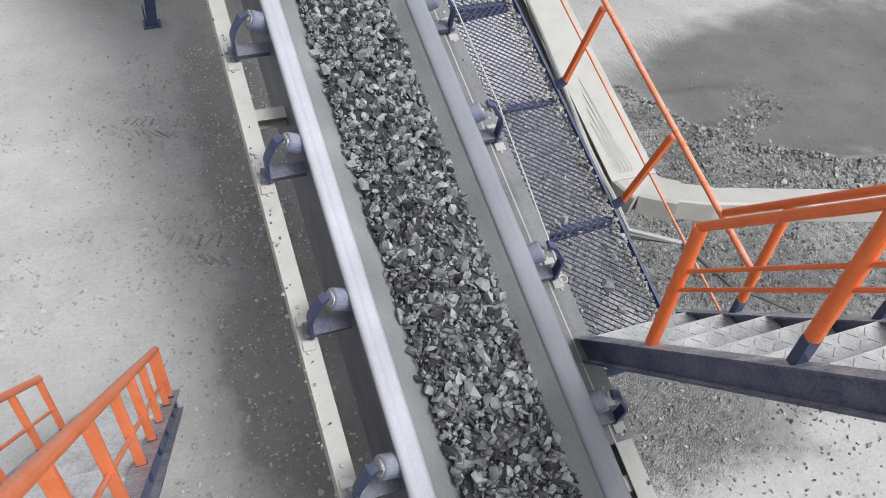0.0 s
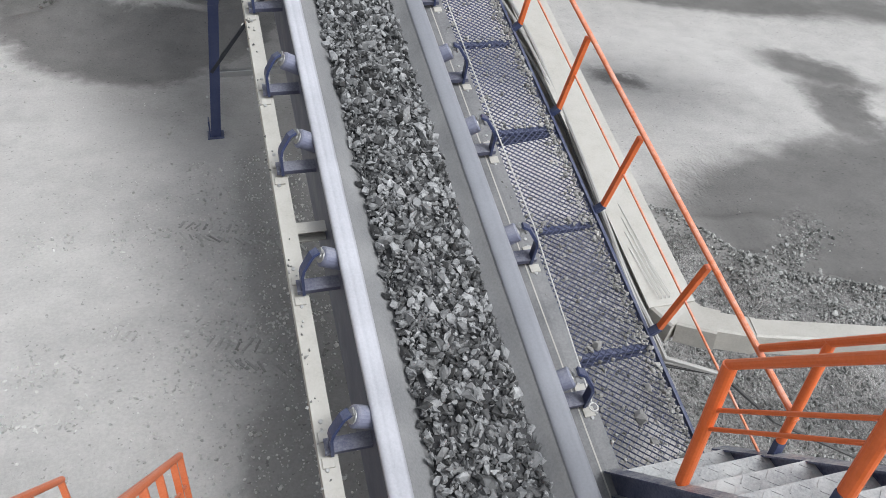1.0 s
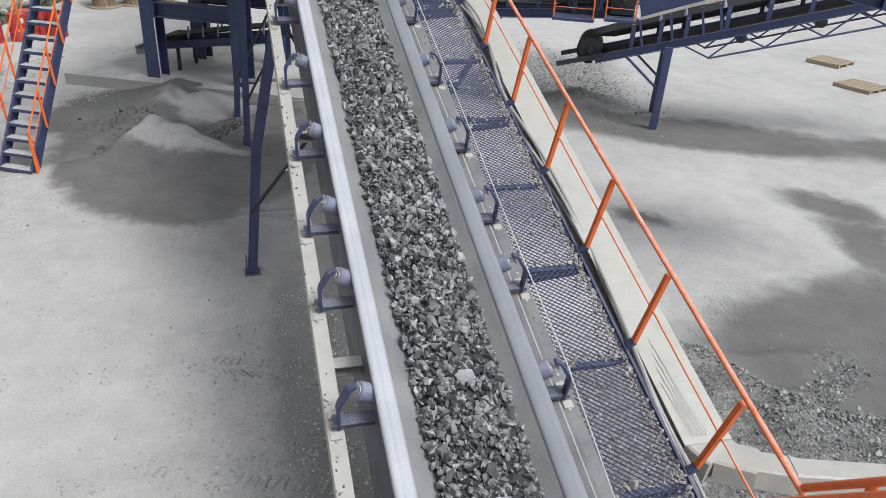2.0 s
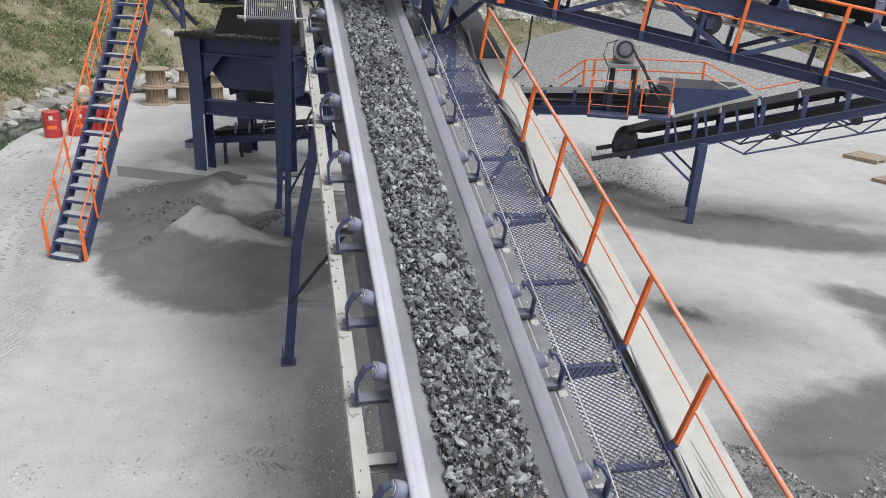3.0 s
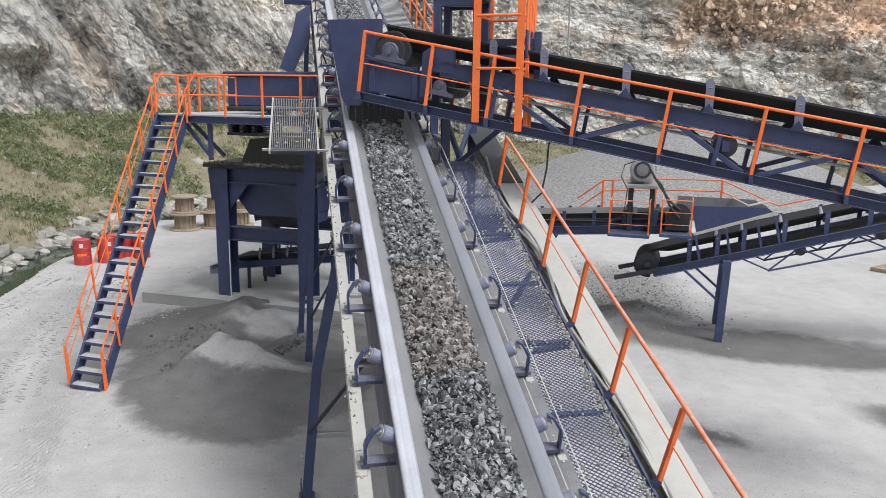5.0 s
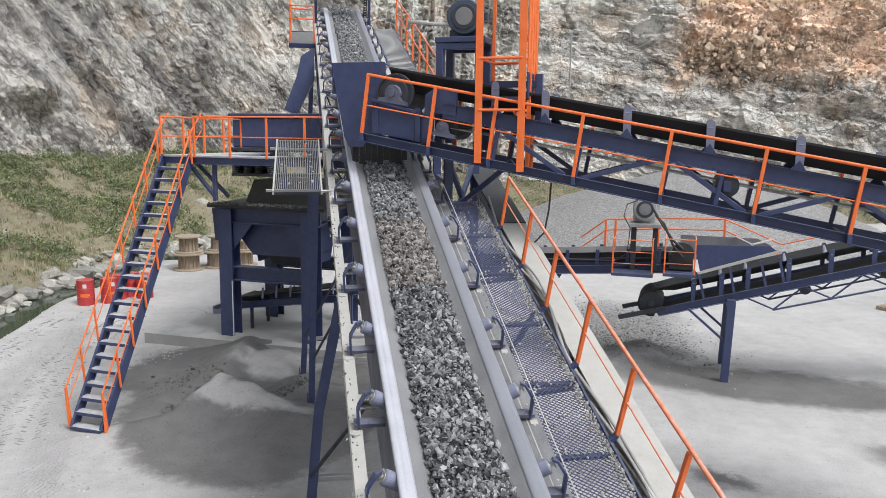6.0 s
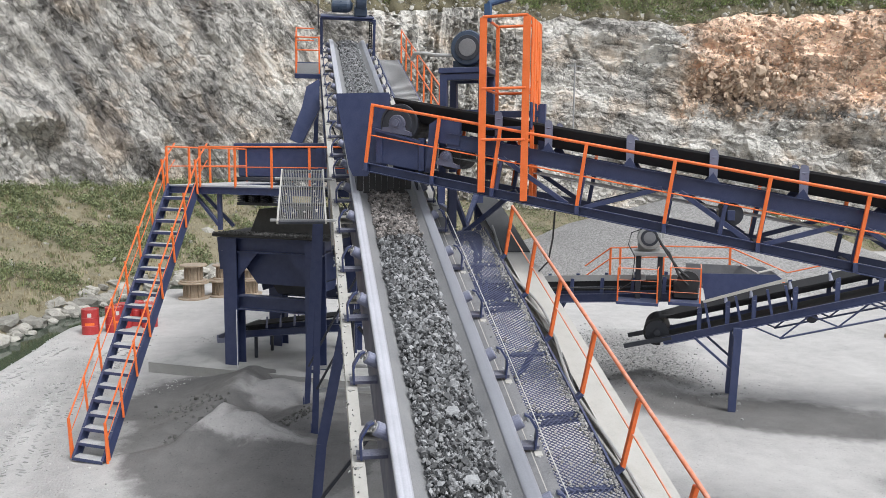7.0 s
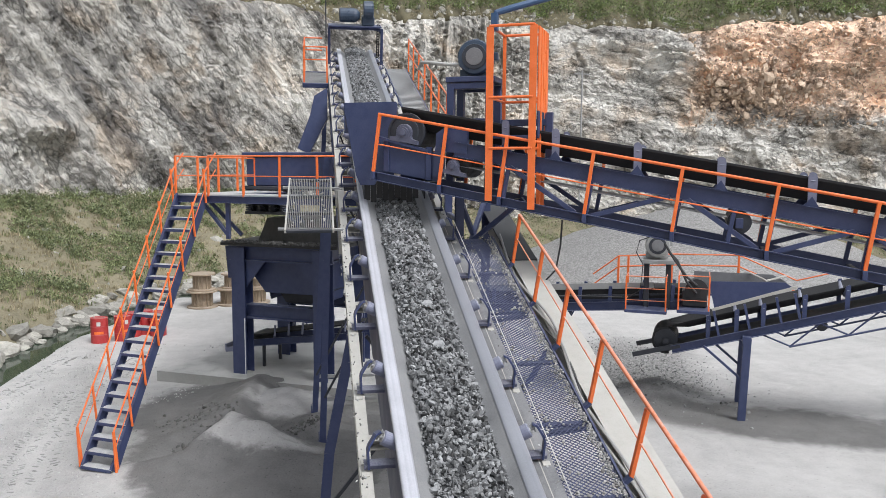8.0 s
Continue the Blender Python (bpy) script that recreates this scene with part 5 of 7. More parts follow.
for z in (1.48, 0.90):
    for v in (0.75, 1.3):
        bm = B()
        beam(bm, (0.94, v, z), (1.72, v, z), 0.1, 0.1)
        part("beam", bm, navy, mstand)
bm = B()
box(bm, (0.92, 0.68, 1.54), (1.76, 1.38, 1.63), 0.01)
part("top_plate", bm, navy, mstand)


def motor(m, length, r, label, mat, name="electric_motor"):
    t = thing(name, m, label, "motor", "electric motors")
    bm = B()
    lathe(bm, [(0, r * 0.5), (0.01, r * 0.93), (0.05, r), (length * 0.22, r), (length * 0.24, r * 0.86), (length * 0.85, r * 0.86), (length * 0.87, r * 0.95), (length, r * 0.9), (length + 0.01, r * 0.2)], (0, 0, r), (0, 1, r), 24)
    body = part("body", bm, mat, t)
    for a in range(16):
        bm = B()
        q = 2 * math.pi * a / 16
        beam(bm, (math.cos(q) * r * 0.9, length * 0.25, r + math.sin(q) * r * 0.9), (math.cos(q) * r * 0.9, length * 0.84, r + math.sin(q) * r * 0.9), 0.012, r * 0.14, (math.cos(q), 0, math.sin(q)))
        part("fin", bm, mat, body)
    bm = B()
    lathe(bm, [(0, r * 0.72), (0.012, r * 0.7), (0.014, r * 0.15)], (0, -0.004, r), (0, -1, r), 20)
    grille = part("fan_grille", bm, navy_dark, t)
    bm = B()
    lathe(bm, [(0, r * 0.5), (0.008, r * 0.48), (0.009, r * 0.2)], (0, -0.016, r), (0, -1, r), 20)
    part("grille_hub", bm, grey_plate, grille)
    bm = B()
    box(bm, (r * 0.7, length * 0.4, r * 0.9), (r * 1.25, length * 0.65, r * 1.35), 0.01)
    part("terminal_box", bm, mat, t)
    for y in (length * 0.3, length * 0.75):
        bm = B()
        box(bm, (-r * 0.9, y - 0.04, -0.03), (r * 0.9, y + 0.04, r * 0.35), 0.01)
        part("foot", bm, mat, t)
    bm = B()
    pipe(bm, [(0.03 * math.cos(a), length * 0.5, 2 * r + 0.02 + 0.03 * math.sin(a)) for a in [k * 0.7 for k in range(10)]], 0.008, 6)
    part("lifting_eye", bm, mat, body)
    return t


motor(FEEDM @ pose(1.40, 0.72, 1.66, 0, 0, 8), 0.64, 0.285, "dark blue finned electric motor on a box frame", motor_blue)
hose = B()
pipe(hose, [FEEDM @ Vector(p) for p in [(1.1, 0.9, 1.85), (0.8, 1.0, 1.88), (0.45, 1.2, 1.95), (0.2, 1.5, 2.0), (0.0, 1.9, 1.95)]], 0.03, 9)
tagged(part("hose", hose, white_cable), "pale grey hose hanging behind the motor", "hose")
drop = B()
pipe(drop, [FEEDM @ fp(3.0, 0.1, -0.1), FEEDM @ fp(2.98, 0.1, -0.5), FEEDM @ fp(2.9, 0.2, -0.9), FEEDM @ fp(2.7, 0.3, -1.15), FEEDM @ fp(2.45, 0.3, -1.2)], 0.014, 7)
tagged(part("cable", drop, black_cable), "black cable dangling below the feed conveyor", "cable")
# trestle under the feed conveyor's head, beside the main belt
ft = thing("feed_trestle", Matrix(), "dark navy trestle with diagonal braces under the feed conveyor", "trestle")
pts = [(2.35, 12.9), (3.1, 14.2), (2.5, 15.0)]
for x, y in pts:
    bm = B()
    extrude(bm, ibeam(0.14, 0.14), (x, y, 0), (x, y, 5.75), (0, 1, 0))
    part("leg", bm, navy, ft)
for (x0, y0, z0), (x1, y1, z1) in [((2.35, 12.9, 4.2), (3.1, 14.2, 5.6)), ((3.1, 14.2, 4.2), (2.35, 12.9, 5.6)), ((2.35, 12.9, 4.1), (3.1, 14.2, 4.1)), ((2.4, 12.9, 4.7), (3.3, 12.2, 5.6)), ((2.35, 12.9, 1.5), (3.1, 14.2, 3.9)), ((2.35, 12.9, 5.2), (2.5, 15.0, 5.2))]:
    bm = B()
    beam(bm, (x0, y0, z0), (x1, y1, z1), 0.08, 0.08)
    part("brace", bm, navy, ft)

# ---- upper end of the main conveyor ----
drive = thing("head_drive", CONV, "navy gearbox and motor on a portal over the conveyor head", "drive")
for side in (-1, 1):
    bm = B()
    beam(bm, (XC + side * 0.88, 26.4, -0.36), (XC + side * 0.88, 26.4, 0.85), 0.09, 0.1, (0, 1, 0))
    part("portal_post", bm, navy, drive)
bm = B()
pipe(bm, [(XC - 0.9, 26.4, 0.84), (XC + 0.6, 26.4, 0.84), (XC + 0.82, 26.4, 0.8), (XC + 0.9, 26.4, 0.66)], 0.055, 8)
beam(bm, (XC - 0.9, 26.4, 0.92), (XC + 0.85, 26.4, 0.92), 0.5, 0.05)
part("portal_beam", bm, navy, drive)
bm = B()
box(bm, (XC + 0.2, 26.2, 0.95), (XC + 0.62, 26.75, 1.25), 0.03)
lathe(bm, [(0, 0.26), (0.02, 0.31), (0.32, 0.31), (0.34, 0.26)], (XC + 0.25, 26.4, 1.42), (XC + 0.6, 26.4, 1.42), 20)
part("gearbox", bm, motor_blue, drive)
bm = B()
lathe(bm, [(0, 0.14), (0.02, 0.23), (0.5, 0.23), (0.6, 0.2), (0.7, 0.1)], (XC - 0.55, 26.4, 1.26), (XC + 0.3, 26.4, 1.26), 18)
part("motor", bm, motor_blue, drive)
bm = B()
for v in (0.72, 0.80):
    beam(bm, (XC + v, 26.4, 0.98), (XC + v, 26.6, -0.4), 0.03, 0.02)
for i in range(26):
    beam(bm, (XC + 0.72, 26.4 + 0.2 * i / 25, 0.98 - 1.38 * i / 25), (XC + 0.80, 26.4 + 0.2 * i / 25, 0.98 - 1.38 * i / 25), 0.03, 0.03)
part("drive_chain", bm, black_rubber, drive)
bm = B()
tube(bm, (XC - 0.98, 26.3, 0.5), (XC - 0.98, 26.9, 2.6), 0.02)
part("rod", bm, navy_dark, drive)
# service landings beside the head
deck2 = thing("head_landing", CONV, "small barred landing with orange rails at the conveyor head", "landing")
bm = B()
for i in range(16):
    beam(bm, (-0.36 + 0.0, 23.6 + i * 0.1, -0.42), (0.34, 23.6 + i * 0.1, -0.42), 0.02, 0.03)
part("bar_grating", bm, galv, deck2)
bm = B()
for a, c in [((-0.38, 23.5), (0.36, 23.5)), ((-0.38, 25.3), (0.36, 25.3)), ((-0.38, 23.5), (-0.38, 25.3))]:
    beam(bm, (*a, -0.48), (*c, -0.48), 0.06, 0.14)
part("frame", bm, navy, deck2)
for x, s in ((-0.36, 23.52), (0.33, 23.52), (-0.36, 25.2), (-0.36, 24.4)):
    bm = B()
    beam(bm, (x, s, -0.4), (x, s + 0.25, 0.66), 0.045, 0.045, (0, 1, 0))
    part("post", bm, orange, deck2)
for n in (0.64, 0.28):
    bm = B()
    pipe(bm, [(0.33, 23.52 + n * 0.3, n), (-0.36, 23.52 + n * 0.3, n), (-0.36, 25.2 + n * 0.3, n), (0.2, 25.2 + n * 0.3, n)], 0.02, 8)
    part("rail", bm, orange, deck2)
upper = thing("upper_walkway", CONV, "barred steel walkway with orange rails beside the upper belt", "walkway")
bm = B()
for i in range(78):
    beam(bm, (2.34, 14.6 + i * 0.145, -0.37), (2.98, 14.6 + i * 0.145, -0.37), 0.03, 0.03)
part("bar_grating", bm, galv, upper)
bm = B()
for x in (2.32, 3.0):
    beam(bm, (x, 14.5, -0.43), (x, 26.0, -0.43), 0.05, 0.1)
part("frame", bm, navy, upper)
for i in range(7):
    s = 17.4 + 1.36 * i
    bm = B()
    beam(bm, (3.06, s, -0.4), (3.06, s + 0.25, 0.62), 0.045, 0.045, (0, 1, 0))
    part("post", bm, orange, upper)
for n in (0.62, 0.16):
    bm = B()
    pipe(bm, [(3.06, 17.3, n), (3.06, 25.9, n)], 0.02, 8)
    part("rail", bm, orange, upper)

# barred landing on the open side of the belt
land = thing("side_landing", CONV, "grey barred steel landing beside the belt", "landing")
for i in range(24):
    bm = B()
    x = -0.47 + i * 0.03
    box(bm, (x, 11.45, -0.215), (x + 0.012, 13.9, -0.185))
    part("bar", bm, dark_grate, land)
for s in (11.43, 12.2, 13.0, 13.9):
    bm = B()
    beam(bm, (-0.5, s, -0.22), (0.27, s, -0.22), 0.05, 0.05)
    part("cross_bar", bm, navy_dark, land)
for x in (-0.5, 0.26):
    bm = B()
    beam(bm, (x, 11.4, -0.21), (x, 13.94, -0.21), 0.03, 0.06)
    part("edge", bm, beige, land)
for s in (11.6, 13.6):
    bm = B()
    beam(bm, (-0.62, s, -0.25), (0.42, s, -0.27), 0.035, 0.04)
    part("support", bm, galv, land)
rnd = random.Random(8)
bm = B()
for i in range(22):
    chip_mesh(bm, (rnd.uniform(-0.45, 0.2), rnd.uniform(11.5, 13.8), -0.175), rnd.uniform(0.012, 0.028), rnd)
o = part("stone_chips", bm, stone_light)
o.matrix_basis = CONV
tagged(o, "stone chips on the barred landing", "gravel", kind="stuff")


# ---- screening plant behind the belt ----
SITE = Matrix(((UX.x, VX.x, 0, -4.47), (UX.y, VX.y, 0, 15.60), (0, 0, 1, 0), (0, 0, 0, 1)))     # origin at the foot of its stair
pstair = thing("plant_stair", SITE, "steep navy steel stair up to the plant platform", "stair")
RUN, RISE = 3.2, 5.45
for x, s in ((-0.39, 1), (0.39, -1)):
    bm = B()
    extrude(bm, chan(0.06, 0.2, 0.012, s), (x, 0, 0.05), (x, RUN, RISE))
    part("stringer", bm, navy, pstair)
for i in range(21):
    z = 0.08 + i * (RISE - 0.1) / 21
    y = (z - 0.05) / (RISE - 0.05) * RUN
    bm = B()
    box(bm, (-0.375, y - 0.11, z), (0.375, y + 0.11, z + 0.03), 0.003)
    trd = part("tread", bm, chequer, pstair, "dusty steel tread")
    bm = B()
    box(bm, (-0.375, y - 0.115, z - 0.035), (0.375, y - 0.105, z + 0.028))
    part("nosing", bm, navy, trd)
prail = thing("plant_stair_railing", SITE, "orange railing of the steep plant stair", "railing")
for x in (-0.45, 0.45):
    for i in range(8):
        z = 0.1 + i * 0.74
        y = (z - 0.05) / (RISE - 0.05) * RUN
        bm = B()
        beam(bm, (x, y, z), (x, y - 0.08, z + 0.78), 0.036, 0.036, (0, 1, 0))
        part("post", bm, orange, prail)
    for n, r in ((0.78, 0.018), (0.4, 0.010)):
        bm = B()
        pipe(bm, [(x, -0.06, 0.1 + n), (x, RUN - 0.1, RISE + n - 0.2), (x, RUN + 0.3, RISE + n + 0.2)], r, 8)
        part("handrail" if r > 0.015 else "mid_rail", bm, orange, prail)
    bm = B()
    beam(bm, (x, -0.02, 0.05), (x, -0.06, 0.9), 0.04, 0.04, (0, 1, 0))
    part("end_post", bm, orange, prail)

platform = thing("plant_platform", SITE, "navy steel platform with a dusty deck at the stair head", "platform")
bm = B()
box(bm, (-0.5, 3.2, 5.42), (0.5, 7.5, 5.47))
box(bm, (0.5, 3.2, 5.42), (4.4, 4.1, 5.47))
part("deck", bm, chequer, platform, "dusty chequered deck")
for a, c in [((-0.5, 3.2), (4.4, 3.2)), ((-0.5, 4.1), (4.4, 4.1)), ((-0.5, 3.2), (-0.5, 7.5)), ((0.5, 4.1), (0.5, 7.5)), ((-0.5, 7.5), (0.5, 7.5))]:
    bm = B()
    extrude(bm, chan(0.06, 0.16, 0.012), (*a, 5.36), (*c, 5.36))
    part("edge_beam", bm, navy, platform)
for x, y in ((0.55, 3.3), (0.55, 6.5)):
    bm = B()
    beam(bm, (x + 0.35, y, 5.3), (x + 0.35, y, 4.45), 0.09, 0.09, (0, 1, 0))
    part("hanger", bm, navy, platform)
    bm = B()
    beam(bm, (x - 0.35, y, 5.3), (x + 0.38, y, 4.5), 0.08, 0.08)
    part("knee_brace", bm, navy, platform)
    bm = B()
    beam(bm, (x - 0.35, y + 0.3, 5.3), (x + 0.38, y + 0.5, 4.5), 0.08, 0.08)
    part("knee_brace", bm, navy, platform)
plr = thing("platform_railing", SITE, "orange railing round the plant platform", "railing")
line = [(0.45, 3.2), (4.2, 3.2)], [(-0.45, 3.2), (-0.45, 7.4), (4.2, 7.4)]
for pts in line:
    for (x0, y0), (x1, y1) in zip(pts, pts[1:]):
        n = max(1, round(math.hypot(x1 - x0, y1 - y0) / 0.85))
        for i in range(n + 1):
            x, y = x0 + (x1 - x0) * i / n, y0 + (y1 - y0) * i / n
            bm = B()
            beam(bm, (x, y, 5.42), (x, y, 6.34), 0.045, 0.045, (0, 1, 0))
            part("post", bm, orange, plr)
        for z, r in ((6.35, 0.02), (5.9, 0.012)):
            bm = B()
            tube(bm, (x0, y0, z), (x1, y1, z), r)
            part("handrail" if r > 0.015 else "mid_rail", bm, orange, plr)

# hopper frame on its slab
shroud = paint("dusty_shroud", (0.075, 0.073, 0.07), 0.8, var=0.3, scale=6, dust=0.5, dust_col=(0.22, 0.215, 0.2), bump=0.01)
HOP = Matrix(((UX.x, VX.x, 0, -2.26), (UX.y, VX.y, 0, 21.83), (0, 0, 1, 0.3), (0, 0, 0, 1)))
hop = thing("hopper_frame", HOP, "heavy navy steel frame carrying a sheet hopper", "hopper frame")
for k in (0.0, 2.55):
    for v in (0.0, 2.4):
        bm = B()
        extrude(bm, ibeam(0.42, 0.42, 0.03), (k - 0.0, v, 0), (k - 0.0, v, 3.6), (0, 1, 0))
        part("leg", bm, navy, hop)
for v in (-0.02, 2.4):
    for z, h in ((3.42, 0.42), (1.80, 0.40)):
        bm = B()
        extrude(bm, ibeam(0.3, h, 0.03), (-0.3 if z > 3 else 0.2, v, z), (2.85 if z > 3 else 2.35, v, z))
        part("cross_beam", bm, navy, hop)
for k in (0.0, 2.55):
    bm = B()
    extrude(bm, ibeam(0.3, 0.4, 0.03), (k, 0.2, 3.42), (k, 2.2, 3.42))
    part("side_beam", bm, navy, hop)
for k, s in ((0.2, 1), (2.35, -1)):
    bm = B()
    prism(bm, [(0, 0), (0.62 * s, 0), (0, -0.75)], (k, -0.1, 3.22), (1, 0, 0), (0, 0, 1), (0, 0.03, 0))
    part("gusset", bm, navy, hop)
bm = B()
prism(bm, [(0.25, 3.3), (2.3, 3.3), (2.3, 2.3), (0.62, 2.3), (0.25, 2.75)], (0, 0.22, 0), (1, 0, 0), (0, 0, 1), (0, 0.02, 0))
prism(bm, [(0.22, 3.3), (2.1, 3.3), (1.6, 2.0), (0.6, 2.0)], (0.4, 0.24, 0), (0, 1, 0), (0, 0, 1), (0.02, 0, 0))
prism(bm, [(0.22, 3.3), (2.1, 3.3), (1.6, 2.0), (0.6, 2.0)], (2.2, 0.24, 0), (0, 1, 0), (0, 0, 1), (0.02, 0, 0))
part("hopper_sheet", bm, navy, hop)
bm = B()
prism(bm, [(0.9, 2.3), (2.25, 2.3), (2.0, 2.0), (1.1, 2.0)], (0, 0.5, 0), (1, 0, 0), (0, 0, 1), (0, 1.4, 0))
part("outlet", bm, navy_dark, hop)
bm = B()
box(bm, (-0.5, -0.3, 3.64), (3.1, 2.7, 3.74), 0.02)
part("rubber_lip", bm, black_rubber, hop, "ragged dusty rubber lip")
rnd = random.Random(17)
bm = B()
for i in range(420):
    k, v = rnd.uniform(-0.5, 3.1), rnd.choice((rnd.uniform(-0.3, 0.3), rnd.uniform(-0.32, -0.2)))
    chip_mesh(bm, (k, v, 3.745), rnd.uniform(0.01, 0.045), rnd, squash=(1.4, 1, 0.5))
tagged(part("crusted_dust", bm, shroud, hop), "clotted grey dust along the lip", kind="stuff")
bm = B()
prism(bm, [(-0.5, 3.6), (-0.2, 3.6), (-0.2, 2.7), (-0.42, 2.7)], (0, -0.05, 0), (1, 0, 0), (0, 0, 1), (0, 1.9, 0))
part("side_flap", bm, navy, hop)
bm = B()
prism(bm, [(0.1, 3.75), (2.9, 3.75), (2.6, 4.4), (0.4, 4.4)], (0.2, 0.4, 0), (1, 0, 0), (0, 0, 1), (0, 1.6, 0))
part("rubber_shroud", bm, shroud, hop, "dusty rubber shroud over the hopper")
# spring-mounted screen box
screen = thing("screen_box", HOP, "navy vibrating screen box on coil springs", "screen")
bm = B()
box(bm, (0.2, 0.0, 5.3), (4.6, 2.6, 6.1), 0.03)
box(bm, (0.1, -0.06, 6.1), (4.7, 2.66, 6.22), 0.02)
part("box", bm, navy, screen)
for i in range(8):
    bm = B()
    k = 0.30 + (i // 2) * 0.36
    v = 0.0 if i % 2 == 0 else 0.24
    pipe(bm, [(k + 0.10 * math.cos(a), v + 0.10 * math.sin(a), 4.56 + 0.0088 * a) for a in [0.5 * j for j in range(146)]], 0.024, 6)
    part("coil_spring", bm, navy_dark, screen, "dusty black coil spring")
bm = B()
box(bm, (0.2, -0.1, 5.2), (4.6, 0.3, 5.3), 0.01)
box(bm, (0.2, -0.1, 4.52), (1.7, 0.3, 4.6), 0.01)
part("spring_seat", bm, navy_dark, screen)
# tall sheet chute at the belt's upper flank
side_chute = thing("discharge_chute", Matrix(), "navy sheet chute slanting down from the upper belt", "chute")
bm = B()
prism(bm, [(0.16, 8.35), (-0.2, 8.12), (-0.33, 7.56), (-0.68, 6.66), (-0.36, 6.5), (0.16, 7.5)], (0, 22, 0), (1, 0, 0), (0, 0, 1), (0, 1.0, 0))
part("sheet", bm, navy, side_chute)

# small tail conveyor below the hopper
tail = thing("tail_conveyor", HOP, "low dusty belt conveyor under the hopper", "conveyor")
for v in (0.7, 1.7):
    bm = B()
    extrude(bm, chan(0.06, 0.2, 0.012), (-0.6, v, 0.62), (3.2, v, 1.15))
    part("channel", bm, navy, tail)
bm = B()
lathe(bm, [(0, 0.05), (0.02, 0.2), (1.0, 0.2), (1.02, 0.05)], (-0.25, 0.7, 0.72), (-0.25, 1.8, 0.72), 18)
part("tail_drum", bm, black_rubber, tail)
bm = B()
prism(bm, [(-0.25, 0.90), (3.2, 1.5), (3.2, 1.46), (-0.25, 0.86)], (0, 0.75, 0), (1, 0, 0), (0, 0, 1), (0, 0.9, 0))
part("belt", bm, belt_black, tail)
bm = B()
beam(bm, (-1.05, 0.66, 0.42), (-0.3, 0.66, 0.52), 0.06, 0.14)
beam(bm, (-1.05, 0.66, 0.52), (-1.05, 1.8, 0.52), 0.06, 0.14)
part("take_up", bm, roller, tail)
for i in range(6):
    for v in (0.68, 1.74):
        bm = B()
        k = 0.6 + 0.45 * i
        beam(bm, (k, v, 0.85 + 0.14 * k), (k + 0.03, v, 1.18 + 0.14 * k), 0.05, 0.04, (0, 1, 0))
        part("idler_arm", bm, roller, tail)
for k in (0.2, 2.9):
    for v in (0.75, 1.65):
        bm = B()
        beam(bm, (k, v, 0), (k, v, 0.65 + 0.13 * k), 0.08, 0.08, (0, 1, 0))
        part("leg", bm, navy_dark, tail)
bm = B()
beam(bm, (0.25, -0.3, 1.62), (0.55, -0.75, 0.05), 0.03, 0.03)
tagged(part("leaning_bar", bm, galv), "thin steel bar leaning on the hopper frame", "bar").matrix_basis = HOP
# slab
bm = B()
prism(bm, [(-2.4, -0.75), (6.0, -0.5), (6.0, 6.0), (-1.2, 6.0)], (0, 0, -0.45), (1, 0, 0), (0, 1, 0), (0, 0, 0.45))
slab = part("slab", bm, paint("dusty_concrete", (0.33, 0.325, 0.305), 0.85, var=0.2, scale=1.2, dust=1.6, dust_col=(0.47, 0.46, 0.44), bump=0.008))
slab.matrix_basis = HOP
tagged(slab, "low concrete slab covered in stone dust", "slab", kind="structure")

# ---- conveyor on the right with its single trestle ----
C2 = Matrix(((UX.x, VX.x, 0, 10.12), (UX.y, VX.y, 0, 16.79), (0, 0, 1, 0), (0, 0, 0, 1)))
c2 = thing("stacker_conveyor", C2, "navy lattice conveyor with a black belt rising from its tail drum", "conveyor")
cz = lambda k, n=0.0: 2.12 + 0.30 * k + n
K0, K1 = -1.7, 9.0
for v in (0.1, 1.35):
    bm = B()
    extrude(bm, chan(0.08, 0.2, 0.012, 1 if v < 1 else -1), (K0, v, cz(K0, 0.0)), (K1, v, cz(K1, 0.0)))
    part("stringer", bm, navy, c2)
    for i in range(8):
        k = 0.4 + 0.62 * i
        bm = B()
        a, c = ((k, -0.1), (k + 0.62, -0.52)) if i % 2 == 0 else ((k, -0.52), (k + 0.62, -0.1))
        tube(bm, (a[0], v, cz(*a)), (c[0], v, cz(*c)), 0.022, 8)
        part("lattice_bar", bm, navy, c2)
    bm = B()
    tube(bm, (1.0, v, cz(1.0, -0.53)), (5.4, v, cz(5.4, -0.53)), 0.025, 8)
    part("bottom_bar", bm, navy, c2)
bm = B()
rows = []
for i in range(10):
    k = -1.85 if i == 0 else -1.3 + (K1 + 1.3) * (i - 1) / 8
    prof = [(0.2, 0.62), (0.46, 0.44), (1.0, 0.44), (1.26, 0.62), (1.25, 0.59), (1.0, 0.41), (0.46, 0.41), (0.21, 0.59)]
    rows.append([bm.verts.new((k, y, cz(k, z if i else 0.55 + 0.2 * (z - 0.44)))) for y, z in prof])
for a, c in zip(rows, rows[1:]):
    for j in range(8):
        bm.faces.new((a[j], a[(j + 1) % 8], c[(j + 1) % 8], c[j]))
part("belt", bm, belt_black, c2, "black troughed rubber belt")
bm = B()
lathe(bm, [(0, 0.06), (0.05, 0.06), (0.06, 0.29), (1.0, 0.29), (1.01, 0.06), (1.1, 0.06)], (-1.85, 0.18, cz(-1.85, 0.24)), (-1.85, 1.3, cz(-1.85, 0.24)), 24)
part("tail_drum", bm, navy_dark, c2)
bm = B()
arc = [radians(75 + 210 * i / 14) for i in range(15)]
